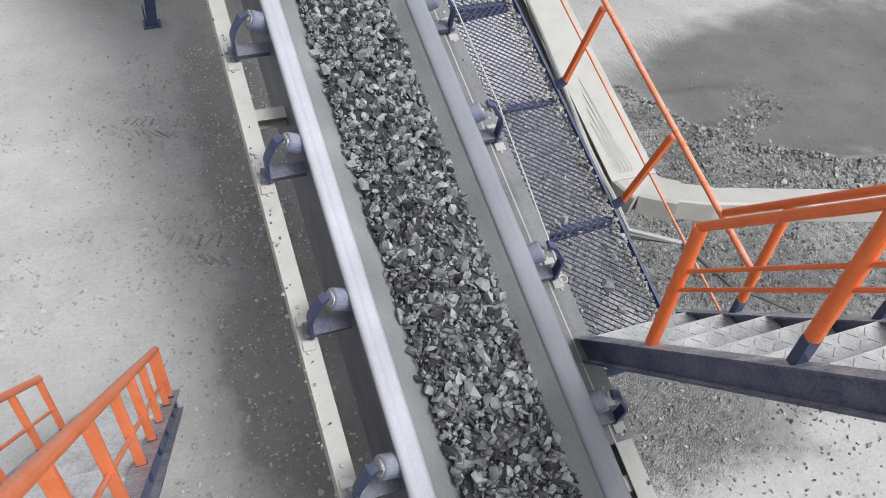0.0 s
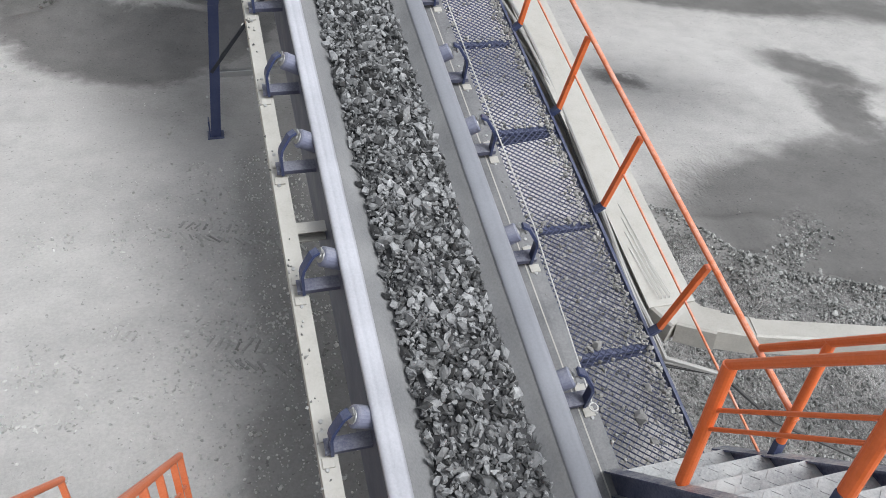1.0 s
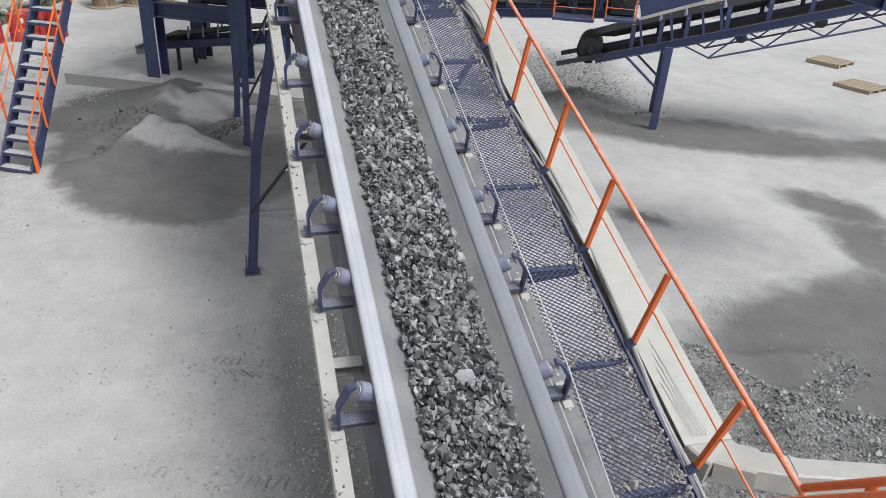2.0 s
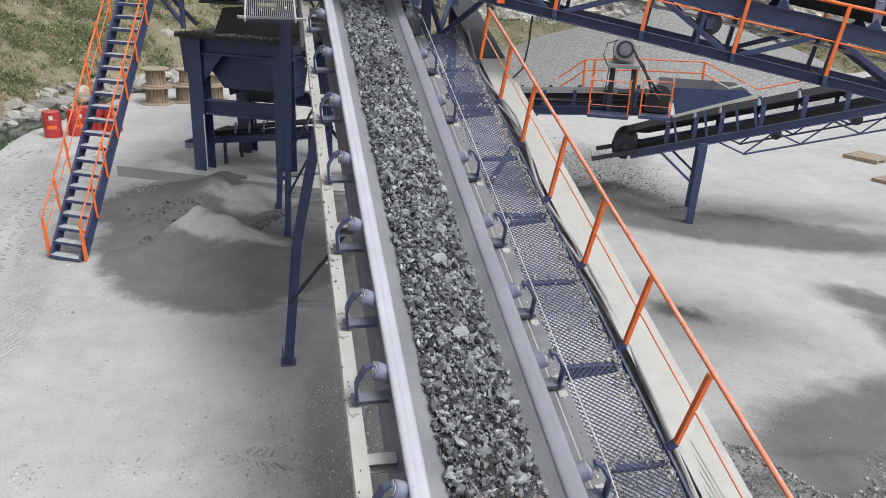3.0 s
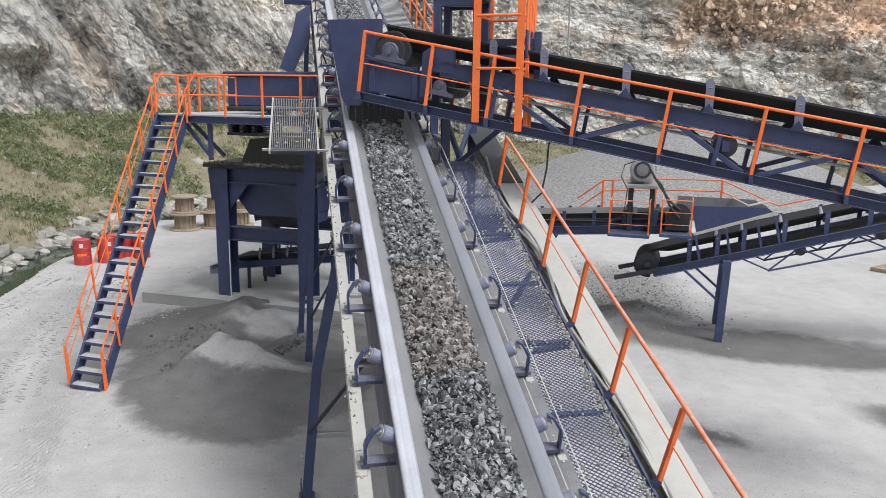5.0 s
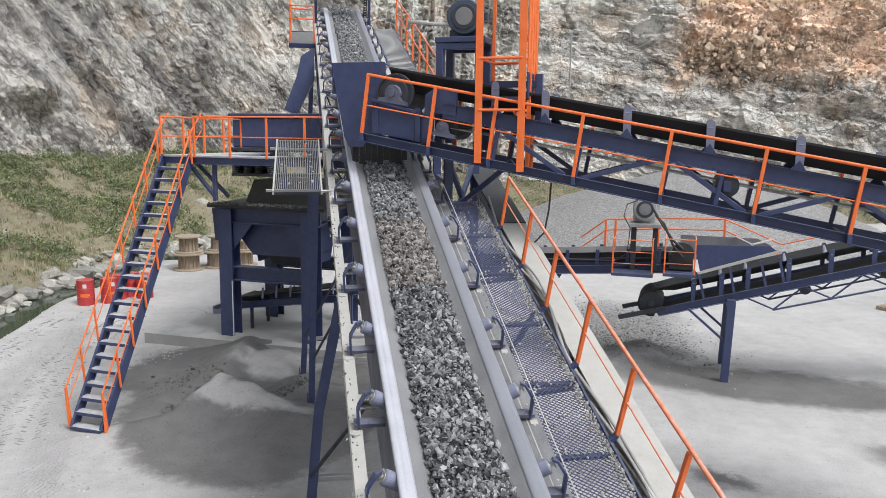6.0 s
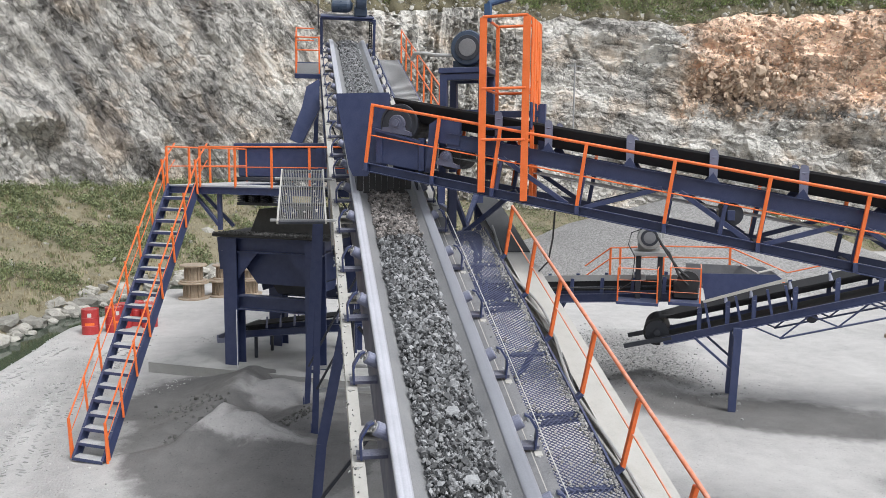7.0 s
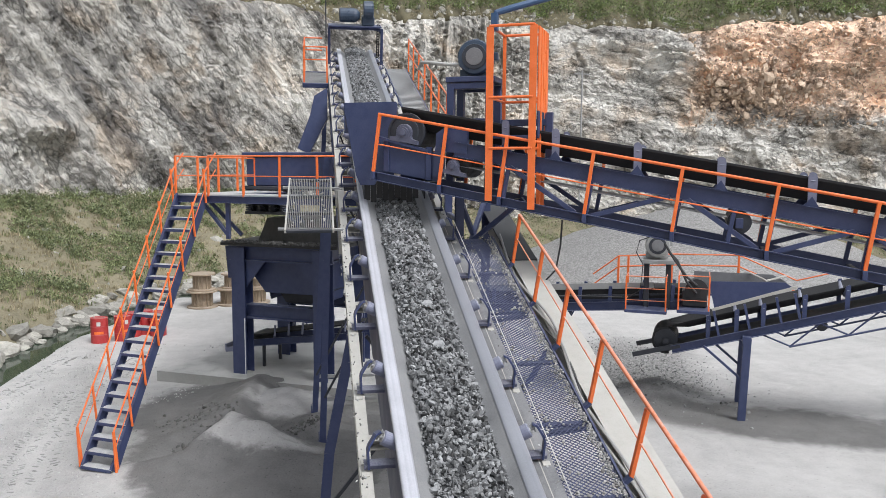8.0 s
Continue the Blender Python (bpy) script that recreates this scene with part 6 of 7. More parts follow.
prism(bm, [(0.345 * math.cos(a), 0.345 * math.sin(a)) for a in arc] + [(0.295 * math.cos(a), 0.295 * math.sin(a)) for a in arc[::-1]], (-1.85, 0.2, cz(-1.85, 0.24)), (1, 0, 0), (0, 0, 1), (0, 1.06, 0))
part("belt_turn", bm, belt_black, c2, "black belt turning round the tail drum")
bm = B()
lathe(bm, [(0, 0.07), (0.03, 0.09), (0.05, 0.05)], (-1.85, 0.1, cz(-1.85, 0.24)), (-1.85, 0.2, cz(-1.85, 0.24)), 14)
part("drum_bearing", bm, navy_dark, c2)
for v in (0.08, 1.38):
    bm = B()
    beam(bm, (-2.65, v, cz(-2.65, 0.08)), (-1.5, v, cz(-1.5, 0.06)), 0.05, 0.12)
    part("take_up", bm, navy_dark, c2)
for i, k in enumerate((-0.85, -0.2, 0.4, 1.3, 2.2, 3.1, 4.0, 4.9)):
    for v, s in ((0.14, 1), (1.32, -1)):
        bm = B()
        prism(bm, [(-0.05, 0.08), (0.05, 0.08), (0.055, 0.6), (0.04, 0.66), (-0.04, 0.66), (-0.055, 0.6)], (k, v, cz(k)), (1, 0, 0.3), (0, 0, 1), (0, 0.012 * s, 0))
        part("idler_arm", bm, navy, c2)
        bm = B()
        lathe(bm, [(0, 0.05), (0.02, 0.06), (0.38, 0.06), (0.4, 0.04)], (k, v + 0.02 * s, cz(k, 0.58)), (k, v + 0.36 * s, cz(k, 0.38)), 12)
        part("side_roller", bm, roller, c2)
for k in (-0.6, 0.1, 0.8, 1.2):
    bm = B()
    beam(bm, (k, 0.08, cz(k, 0.1)), (k - 0.14, 0.08, cz(k, 0.72)), 0.06, 0.05, (0, 1, 0))
    part("skirt_post", bm, navy, c2)
bm = B()
prism(bm, [(-0.72, 2.67), (-0.88, 3.37), (0.85, 3.43), (1.02, 3.32)], (0, 0.2, 0), (1, 0, 0), (0, 0, 1), (0, 0.014, 0))
part("skirt_sheet", bm, navy, c2, "large navy skirt sheet")
bm = B()
prism(bm, [(-1.2, 2.8), (-1.24, 3.48), (0.64, 3.48), (1.0, 3.3)], (0, 1.22, 0), (1, 0, 0), (0, 0, 1), (0, 0.014, 0))
part("skirt_sheet", bm, grey_plate, c2, "grey dusty skirt sheet")
bm = B()
beam(bm, (-0.78, 0.18, 2.66), (1.1, 0.18, 3.33), 0.03, 0.07)
beam(bm, (0.45, 0.22, 3.44), (0.12, 1.2, 3.5), 0.06, 0.03)
beam(bm, (0.45, 0.25, 3.45), (0.95, 1.2, 3.46), 0.06, 0.03)
part("pale_edge", bm, beige, c2)
bm = B()
prism(bm, [(-1.8, cz(-1.8, -0.02)), (K1, cz(K1, 0.1)), (K1, cz(K1, 0.13)), (-1.8, cz(-1.8, 0.02))], (0, 0.22, 0), (1, 0, 0), (0, 0, 1), (0, 1.0, 0))
part("return_belt", bm, belt_black, c2)
for k in (1.7, 3.4):
    bm = B()
    lathe(bm, [(0, 0.03), (0.02, 0.13), (1.0, 0.13), (1.02, 0.03)], (k, 0.2, cz(k, -0.2)), (k, 1.3, cz(k, -0.2)), 16)
    part("return_roller", bm, navy_dark, c2)
trest = thing("stacker_trestle", C2, "navy two-legged trestle with slanting braces", "trestle")
for v in (0.0, 1.6):
    bm = B()
    extrude(bm, ibeam(0.18, 0.18, 0.02), (0, v, 0), (0.06, v, 2.05), (0, 1, 0))
    part("leg", bm, navy, trest)
    bm = B()
    beam(bm, (-0.02, v, 1.0), (-0.95, v, 1.78), 0.06, 0.06)
    part("brace", bm, navy, trest)
bm = B()
beam(bm, (0.04, -0.1, 2.0), (0.04, 1.7, 2.0), 0.2, 0.18)
part("head_beam", bm, navy, trest)

# ---- cross conveyor that feeds it, with its drive ----
C3 = C2 @ Matrix.Translation((0, 0.4, 0))
c3 = thing("cross_conveyor", C3, "dusty navy cross conveyor with a black belt", "conveyor")
c3z = lambda k, n: n + 0.075 * (k + 4.7)
for v in (0.0, 1.05):
    bm = B()
    extrude(bm, chan(0.08, 0.22, 0.012, 1 if v < 1 else -1), (-7.5, v, c3z(-7.5, 2.46)), (-1.3, v, c3z(-1.3, 2.46)))
    part("stringer", bm, navy, c3)
    for i in range(8):
        k = -7.2 + 0.78 * i
        bm = B()
        beam(bm, (k, v, c3z(k, 2.57)), (k + 0.02, v, c3z(k, 2.98)), 0.09, 0.06, (0, 1, 0))
        part("idler_arm", bm, navy, c3)
    bm = B()
    beam(bm, (-6.0, v, c3z(-6, 2.74)), (-1.4, v, c3z(-1.4, 2.74)), 0.03, 0.04)
    part("guard_bar", bm, navy_dark, c3)
bm = B()
prism(bm, [(-7.5, c3z(-7.5, 2.9)), (-1.45, c3z(-1.45, 2.9)), (-1.25, c3z(-1.25, 2.75)), (-1.4, c3z(-1.4, 2.62)), (-7.5, c3z(-7.5, 2.66))], (0, 0.1, 0), (1, 0, 0), (0, 0, 1), (0, 0.85, 0))
part("belt", bm, belt_black, c3, "black rubber belt with dusty top")
bm = B()
prism(bm, [(-7.5, c3z(-7.5, 2.9)), (-2.2, c3z(-2.2, 2.9)), (-2.2, c3z(-2.2, 3.05)), (-7.5, c3z(-7.5, 3.08))], (0, 0.04, 0), (1, 0, 0), (0, 0, 1), (0, 0.02, 0))
part("wind_cover", bm, galv, c3, "grey sheet wind cover")
for v in (0.1, 0.95):
    bm = B()
    beam(bm, (-5.6, v, 0), (-4.3, v, 2.4), 0.12, 0.12, (0, 1, 0))
    part("leg", bm, navy, c3)
dk = thing("drive_landing", C3, "small navy landing with orange rails round the drive", "landing")
for k0, k1, vv, zb in ((-2.86, -1.84, -0.7, 2.55), (-1.6, -0.84, -0.9, 2.65)):
    bm = B()
    box(bm, (k0, vv, zb), (k1, -0.02, zb + 0.08), 0.01)
    part("deck", bm, navy, dk)
    for k in (k0 + 0.03, k1 - 0.03):
        bm = B()
        beam(bm, (k, vv + 0.03, zb + 0.05), (k, vv + 0.03, zb + 0.92), 0.035, 0.035, (0, 1, 0))
        part("post", bm, orange, dk)
    for z in (0.92, 0.62, 0.32):
        bm = B()
        pipe(bm, [(k0 + 0.03, -0.05, zb + z), (k0 + 0.03, vv + 0.03, zb + z), (k1 - 0.03, vv + 0.03, zb + z), (k1 - 0.03, -0.05, zb + z)], 0.014 if z > 0.9 else 0.008, 8)
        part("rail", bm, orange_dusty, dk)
for k in (-2.38, -1.85):
    bm = B()
    beam(bm, (k, -0.1, 2.62), (k, -0.1, 3.78), 0.13, 0.13, (0, 1, 0))
    part("motor_leg", bm, navy_dark, dk)
bm = B()
box(bm, (-2.5, -0.4, 3.76), (-1.7, 0.45, 3.86), 0.01)
part("motor_plate", bm, galv, dk)
motor(C3 @ pose(-2.12, -0.35, 3.92, 0, 0, 5), 0.7, 0.30, "dusty grey electric motor on the drive landing", grey_motor)
bm = B()
lathe(bm, [(0, 0.1), (0.02, 0.27), (0.3, 0.27), (0.32, 0.1)], (-1.16, -0.55, 3.18), (-1.16, 0.1, 3.18), 20)
box(bm, (-1.5, -0.5, 2.75), (-0.9, 0.1, 3.16), 0.03)
tagged(part("gear_housing", bm, black_rubber), "black gear housing of the cross conveyor", "gearbox").matrix_basis = C3
for k in (0.0, 0.2):
    bm = B()
    pipe(bm, [(-1.95 + k * 0.5, -0.5, 4.3 - k), (-1.7 + k * 0.3, -0.54, 3.9), (-1.4, -0.56, 3.5 - k * 0.6), (-1.16, -0.56, 3.3 - k)], 0.03, 7)
    tagged(part("drive_hose", bm, black_rubber), "black drive hose from the motor to the gearbox", "hose").matrix_basis = C3
bm = B()
pipe(bm, [(-2.3, -0.5, 4.45), (-2.55, -0.5, 4.35), (-2.62, -0.5, 4.05), (-2.45, -0.5, 3.75), (-2.5, -0.5, 3.1), (-2.8, -0.2, 2.85), (-4.0, -0.1, 2.8), (-5.0, -0.1, 2.75)], 0.015, 7)
tagged(part("cable", bm, black_cable), "black cable looping from the motor", "cable").matrix_basis = C3
far_rail = thing("far_railing", C2 @ Matrix.Translation((0, 2.2, 0)), "thin orange railing behind the cross conveyor", "railing")
fr = [(-3.97, 0, 3.14), (-3.27, 0, 3.69), (-1.83, 0, 3.8), (-0.11, 0, 3.84), (1.33, 0, 3.23), (2.6, 0, 3.6)]
for dz in (0.0, -0.3):
    bm = B()
    pipe(bm, [(x, y, z + dz) for x, y, z in fr], 0.02, 7)
    part("rail", bm, orange, far_rail)
for x, y, z in fr[1:4] + [(-3.0, 0, 3.7)]:
    bm = B()
    beam(bm, (x, y, z), (x, y, z - 1.0), 0.06, 0.06, (0, 1, 0))
    part("post", bm, orange, far_rail)
bm = B()
beam(bm, (-4.2, 0, 2.72), (1.6, 0, 2.8), 0.5, 0.06)
part("deck", bm, navy, far_rail)

# ---- drums, reels, pallets ----
def drum(x, y, yaw):
    t = thing("oil_drum", pose(x, y, ground_height(x, y), 0, 0, yaw), "red steel drum with white and orange bands by the stream", "drum", "red drums by the stream")
    bm = B()
    lathe(bm, [(0, 0.27), (0.012, 0.29), (0.03, 0.285), (0.28, 0.285), (0.295, 0.296), (0.31, 0.285), (0.57, 0.285), (0.585, 0.296), (0.6, 0.285), (0.85, 0.285), (0.868, 0.29), (0.88, 0.28), (0.882, 0.27), (0.865, 0.265), (0.865, 0.05)], (0, 0, 0), (0, 0, 1), 24)
    shell = part("body", bm, red, t)
    bm = B()
    lathe(bm, [(0, 0.03), (0.02, 0.03)], (0.17, 0, 0.865), (0.17, 0, 1), 10)
    part("bung", bm, galv, shell)
    bm = B()
    lathe(bm, [(0, 0.03), (0.02, 0.03)], (-0.17, 0, 0.865), (-0.17, 0, 1), 10)
    part("bung", bm, galv, shell)
    for z0, z1, mat, w in ((0.33, 0.42, orange, 0.55), (0.62, 0.76, white_cable, 0.22)):
        bm = B()
        a = [radians(-90 - 57 * w + 114 * w * i / 6) for i in range(7)]
        lo = [bm.verts.new((0.2875 * math.cos(q), 0.2875 * math.sin(q), z0)) for q in a]
        hi = [bm.verts.new((0.2875 * math.cos(q), 0.2875 * math.sin(q), z1)) for q in a]
        for i in range(6):
            bm.faces.new((lo[i], lo[i + 1], hi[i + 1], hi[i]))
        part("band", bm, mat, t)


for x, y, yaw in [(-7.75, 27.6, 10), (-7.05, 27.9, 40), (-6.55, 29.0, 80), (-6.0, 28.6, 20), (-6.9, 28.6, 60)]:
    drum(x, y, yaw)


def reel(m, r, w, tag_label):
    t = thing("cable_reel", m, tag_label, "cable reel", "cable reels by the plant")
    for z in (0.0, w - 0.07):
        bm = B()
        lathe(bm, [(0, r - 0.02), (0.01, r), (0.06, r), (0.07, r - 0.02)], (0, 0, z), (0, 0, z + 1), 28)
        part("flange", bm, wood, t)
    bm = B()
    lathe(bm, [(0, r * 0.55), (w - 0.14, r * 0.55)], (0, 0, 0.07), (0, 0, 1), 24)
    part("core", bm, wood, t)
    for i in range(14):
        a = 2 * math.pi * i / 14
        bm = B()
        beam(bm, (r * 0.57 * math.cos(a), r * 0.57 * math.sin(a), 0.07), (r * 0.57 * math.cos(a), r * 0.57 * math.sin(a), w - 0.07), 0.02, r * 0.24, (math.cos(a), math.sin(a), 0))
        part("stave", bm, wood, t)


for x, y, z, r, w in [(-5.3, 34.2, 0, 0.66, 0.75), (-4.15, 34.7, 0, 0.64, 0.75), (-3.05, 35.2, 0, 0.6, 0.7), (-5.3, 34.25, 0.75, 0.58, 0.75), (-4.1, 34.75, 0.75, 0.46, 0.66), (-3.1, 35.2, 0.7, 0.5, 0.5)]:
    reel(pose(x, y, ground_height(x, y) + z), r, w, "weathered wooden cable reel standing on its flange")
for i, (x, y, yaw) in enumerate([(19.2, 19.9, 20), (20.7, 23.2, 25)]):
    t = thing("steel_pallet", pose(x, y, ground_height(x, y), 0, 0, yaw), "rusty slatted pallet lying on the dust", "pallet", "pallets on the yard")
    for j in range(9):
        bm = B()
        box(bm, (-0.6, -0.6 + 0.14 * j, 0.1), (0.6, -0.5 + 0.14 * j, 0.13))
        part("slat", bm, wood, t)
    for j in (-0.55, 0, 0.55):
        bm = B()
        box(bm, (j - 0.05, -0.6, 0), (j + 0.05, 0.62, 0.1))
        part("bearer", bm, wood, t)

# ---- stream, riprap, plants ----
water = bpy.data.materials.new("stream_water")
water.use_nodes = True
wb = water.node_tree.nodes["Principled BSDF"]
wb.inputs["Base Color"].default_value = (0.035, 0.05, 0.035, 1)
wb.inputs["Roughness"].default_value = 0.08
wnz = node(water.node_tree, "ShaderNodeTexNoise", Scale=5.0, Detail=3.0)
wbp = node(water.node_tree, "ShaderNodeBump", Strength=0.15, Distance=0.05)
water.node_tree.links.new(wnz.outputs[0], wbp.inputs["Height"])
water.node_tree.links.new(wbp.outputs[0], wb.inputs["Normal"])
bm = B()
prism(bm, [(-12.2, 5), (-8.8, 5), (-8.6, 29), (-6.4, 37.5), (-2.5, 43), (-6, 44.5), (-9.5, 39.5), (-12.2, 30)], (0, 0, -0.65), (1, 0, 0), (0, 1, 0), (0, 0, 0.32))
tagged(part("stream", bm, water), "narrow dark green stream beside the road", "water", kind="structure")
rock_meshes = []
rnd = random.Random(3)
for k in range(6):
    bm = B()
    bmesh.ops.create_icosphere(bm, subdivisions=2, radius=0.5)
    for v in bm.verts:
        v.co *= (0.5 / max(abs(v.co.x), abs(v.co.y), abs(v.co.z))) ** 0.75 * 0.8
    off = rnd.random() * 50
    for v in bm.verts:
        v.co *= 1 + 0.45 * noise.noise(v.co * 1.6 + Vector((off, 0, 0))) + 0.15 * noise.cell(v.co * 3 + Vector((off, 0, 0)))
        v.co.z *= 0.62
    me = bpy.data.meshes.new("boulder")
    bm.to_mesh(me)
    bm.free()
    me.materials.append(boulder_rock)
    rock_meshes.append(me)
for i in range(170):
    while True:
        x, y = rnd.uniform(-14, -1), rnd.uniform(20, 47)
        d = rim_distance(x, y)
        if 1.1 < d < 2.3 and (d > 1.5 or rnd.random() < 0.4):
            break
    ob = new("boulder", rock_meshes[i % 6])
    k = rnd.uniform(0.35, 0.95) * (1.25 if rnd.random() < 0.25 else 1)
    ob.matrix_basis = pose(x, y, max(ground_height(x, y), -0.3) + 0.08 * k, rnd.uniform(-20, 20), rnd.uniform(-20, 20), rnd.uniform(0, 360)) @ Matrix.Diagonal((k, k, k, 1))
    tagged(ob, "pale angular boulder on the stream bank", "boulder", "boulders along the stream")


def leaf_clump(bm, p, r, rnd, n, tall=1.0):
    for _ in range(n):
        d = Vector((rnd.gauss(0, 1), rnd.gauss(0, 1), abs(rnd.gauss(0, 1)) * tall)).normalized()
        q = Vector(p) + d * r * rnd.uniform(0.35, 1.0)
        u = d.cross(Vector((rnd.uniform(-1, 1), rnd.uniform(-1, 1), rnd.uniform(-1, 1)))).normalized()
        w = rnd.uniform(0.028, 0.068) * (0.6 + r)
        l = (d * 0.5 + u * 0.5 + Vector((0, 0, rnd.uniform(-0.4, 0.6)))).normalized() * w * 1.8
        s = u.cross(l).normalized() * w * 0.5
        bm.faces.new([bm.verts.new(q - s), bm.verts.new(q + l * 0.5 - s * 0.6), bm.verts.new(q + l), bm.verts.new(q + l * 0.5 + s), bm.verts.new(q + s * 0.8)])


rnd = random.Random(9)
def grass_tuft(bm, p, rnd, n, tall):
    """Thin bent blades that spread from one root."""
    for _ in range(n):
        a, lean, t = rnd.uniform(0, 6.283), rnd.uniform(0.1, 0.7), tall * rnd.uniform(0.5, 1.1)
        w = rnd.uniform(0.010, 0.022)
        o = Vector(p) + Vector((rnd.gauss(0, 0.1), rnd.gauss(0, 0.1), -0.02))
        s, f = Vector((-math.sin(a), math.cos(a), 0)) * w, Vector((math.cos(a), math.sin(a), 0))
        m = o + f * (lean * t * 0.35) + Vector((0, 0, t * 0.6))
        e = o + f * (lean * t) + Vector((0, 0, t))
        bm.faces.new([bm.verts.new(o - s), bm.verts.new(o + s), bm.verts.new(m + s * 0.8), bm.verts.new(e), bm.verts.new(m - s * 0.8)])


def bank_place(rnd, cover, seed, lo, hi):
    while True:
        x, y = rnd.uniform(-28, 4), rnd.uniform(17, 57)
        if lo < rim_distance(x, y) < hi and nz(x, y, seed, 0.4) + 0.5 * nz(x, y, seed, 1.3) > cover:
            return Vector((x, y, ground_height(x, y)))


shrubs, weeds, straw = B(), B(), B()
for i in range(1300):
    leaf_clump(shrubs, bank_place(rnd, 0.05, 4, 2.3, 11.5), rnd.uniform(0.15, 0.6), rnd, 78, 1.2)
for i in range(260):
    leaf_clump(shrubs, bank_place(rnd, -0.6, 4, 9.0, 12.5), rnd.uniform(0.3, 0.8), rnd, 70, 1.2)
for i in range(3000):
    grass_tuft(weeds, bank_place(rnd, -0.25, 4, 2.2, 12.0), rnd, 12, rnd.uniform(0.1, 0.34))
for i in range(4200):
    grass_tuft(straw, bank_place(rnd, -0.75, 11, 2.2, 12.0), rnd, 9, rnd.uniform(0.08, 0.28))
for i in range(2600):
    while True:
        x, y = rnd.uniform(4, 50), rnd.uniform(38, 62)
        if 1.8 < rim_distance(x, y) < 9:
            break
    leaf_clump(shrubs if i % 4 else straw, (x, y, ground_height(x, y)), rnd.uniform(0.25, 0.7), rnd, 26, 1.2)
tagged(part("bank_shrubs", shrubs, leaf), "green shrubs and weeds on the earth bank", "shrub", kind="stuff")
tagged(part("bank_grass", weeds, leaf_grass), "long green grass on the earth bank", "grass", kind="stuff")
tagged(part("bank_straw", straw, leaf_dry), "dry grass tufts on the earth bank", "grass", kind="stuff")
bm = B()
for i in range(500):
    r = min(rnd.lognormvariate(-2.6, 0.5), 0.3)
    chip_mesh(bm, bank_place(rnd, -0.9, 3, 2.0, 11.5), r, rnd)
tagged(part("bank_stones", bm, boulder_rock), "stones lying on the earth bank", "rocks", kind="stuff")
bm, dry = B(), B()
rubble = B()
for i in range(13500):
    d = rnd.uniform(70, total - 70)
    p, d = min(crest[::3], key=lambda c: abs(c[1] - d))
    x0, y0 = along(CLIFF, d - 2.5)
    x1, y1 = along(CLIFF, d + 2.5)
    nx, ny = -(y1 - y0) / 5, (x1 - x0) / 5
    a = rnd.uniform(-0.5, 0.5)
    edge = 1.2 + 2.0 * nz(d, 0, 2, 0.35)
    if i < 9500:
        k = max(edge, 0.1) + rnd.random() ** 1.6 * 12
        if nz(d, k, 6, 0.3) < -0.62:
            continue
        r = rnd.uniform(0.35, 1.1) * min(0.5 + k * 0.25, 1.15)
        leaf_clump(bm, (p.x + nx * k + ny * a, p.y + ny * k - nx * a, p.z + k * 0.78), r, rnd, 36, 1.3)
    elif i < 11700:
        k = rnd.uniform(-0.05, 2.4)
        leaf_clump(dry, (p.x + nx * k + ny * a, p.y + ny * k - nx * a, p.z + k * 0.78 - 0.1), rnd.uniform(0.2, 0.5), rnd, 26, 0.9)
    else:
        k = rnd.uniform(0, 1.8)
        r = min(rnd.lognormvariate(-2.2, 0.5), 0.4)
        chip_mesh(rubble, (p.x + nx * k + ny * a, p.y + ny * k - nx * a, p.z + k * 0.78), r, rnd)
tagged(part("slope_shrubs", bm, leaf_wood), "dense green shrubs on the slope above the quarry", "shrub", kind="stuff")
tagged(part("slope_grass", dry, leaf_dry), "dry brown growth along the quarry's upper edge", "grass", kind="stuff")
tagged(part("crest_rubble", rubble, boulder_rock), "loose rubble along the quarry's upper edge", "rocks", kind="stuff")
# loose stones on the yard
bm = B()
rnd = random.Random(21)
for i in range(5200):
    if i < 3800:
        x, y = rnd.gauss(0.2, 0.75), rnd.uniform(2.8, 10)
    elif i < 4400:
        x, y = rnd.uniform(-9, 0), rnd.uniform(3, 17)
    else:
        x, y = rnd.uniform(3.2, 9), rnd.uniform(1.2, 9)
    if math.hypot((x + 1.45) / 2.8, (y - 17.4) / 5.1) < 1 or (x > 3 and behind_berm(x, y) and rnd.random() < 0.93):
        continue
    r = min(max(rnd.lognormvariate(-4.75, 0.4), 0.005), 0.025)
    chip_mesh(bm, (x, y, ground_height(x, y) + r * 0.6), r, rnd, squash=(1, 1, 0.9))
tagged(part("yard_stones", bm, paint("yard_pebble", (0.47, 0.46, 0.44), 0.8, var=0.2, scale=6, island=0.3, bump=0.004)), "small pale stones scattered on the dust", "gravel", kind="stuff")
bm = B()
for i in range(9000):
    x, y = rnd.gauss(5.2, 1.4), rnd.gauss(4.9, 1.7)
    if x < 3.0 or y < 1.0 or behind_berm(x, y):
        continue
    r = min(max(rnd.lognormvariate(-4.35, 0.35), 0.006), 0.025)
    chip_mesh(bm, (x, y, ground_height(x, y) + r * 0.3), r, rnd)
for i in range(420):
    k = rnd.random()
    x, y = 6.5 + 1.35 * k + rnd.gauss(0, 0.14), 5.85 + 0.95 * k + rnd.gauss(0, 0.12)
    r = min(max(rnd.lognormvariate(-4.2, 0.4), 0.008), 0.035)
    chip_mesh(bm, (x, y, ground_height(x, y) + r * 0.3), r, rnd)
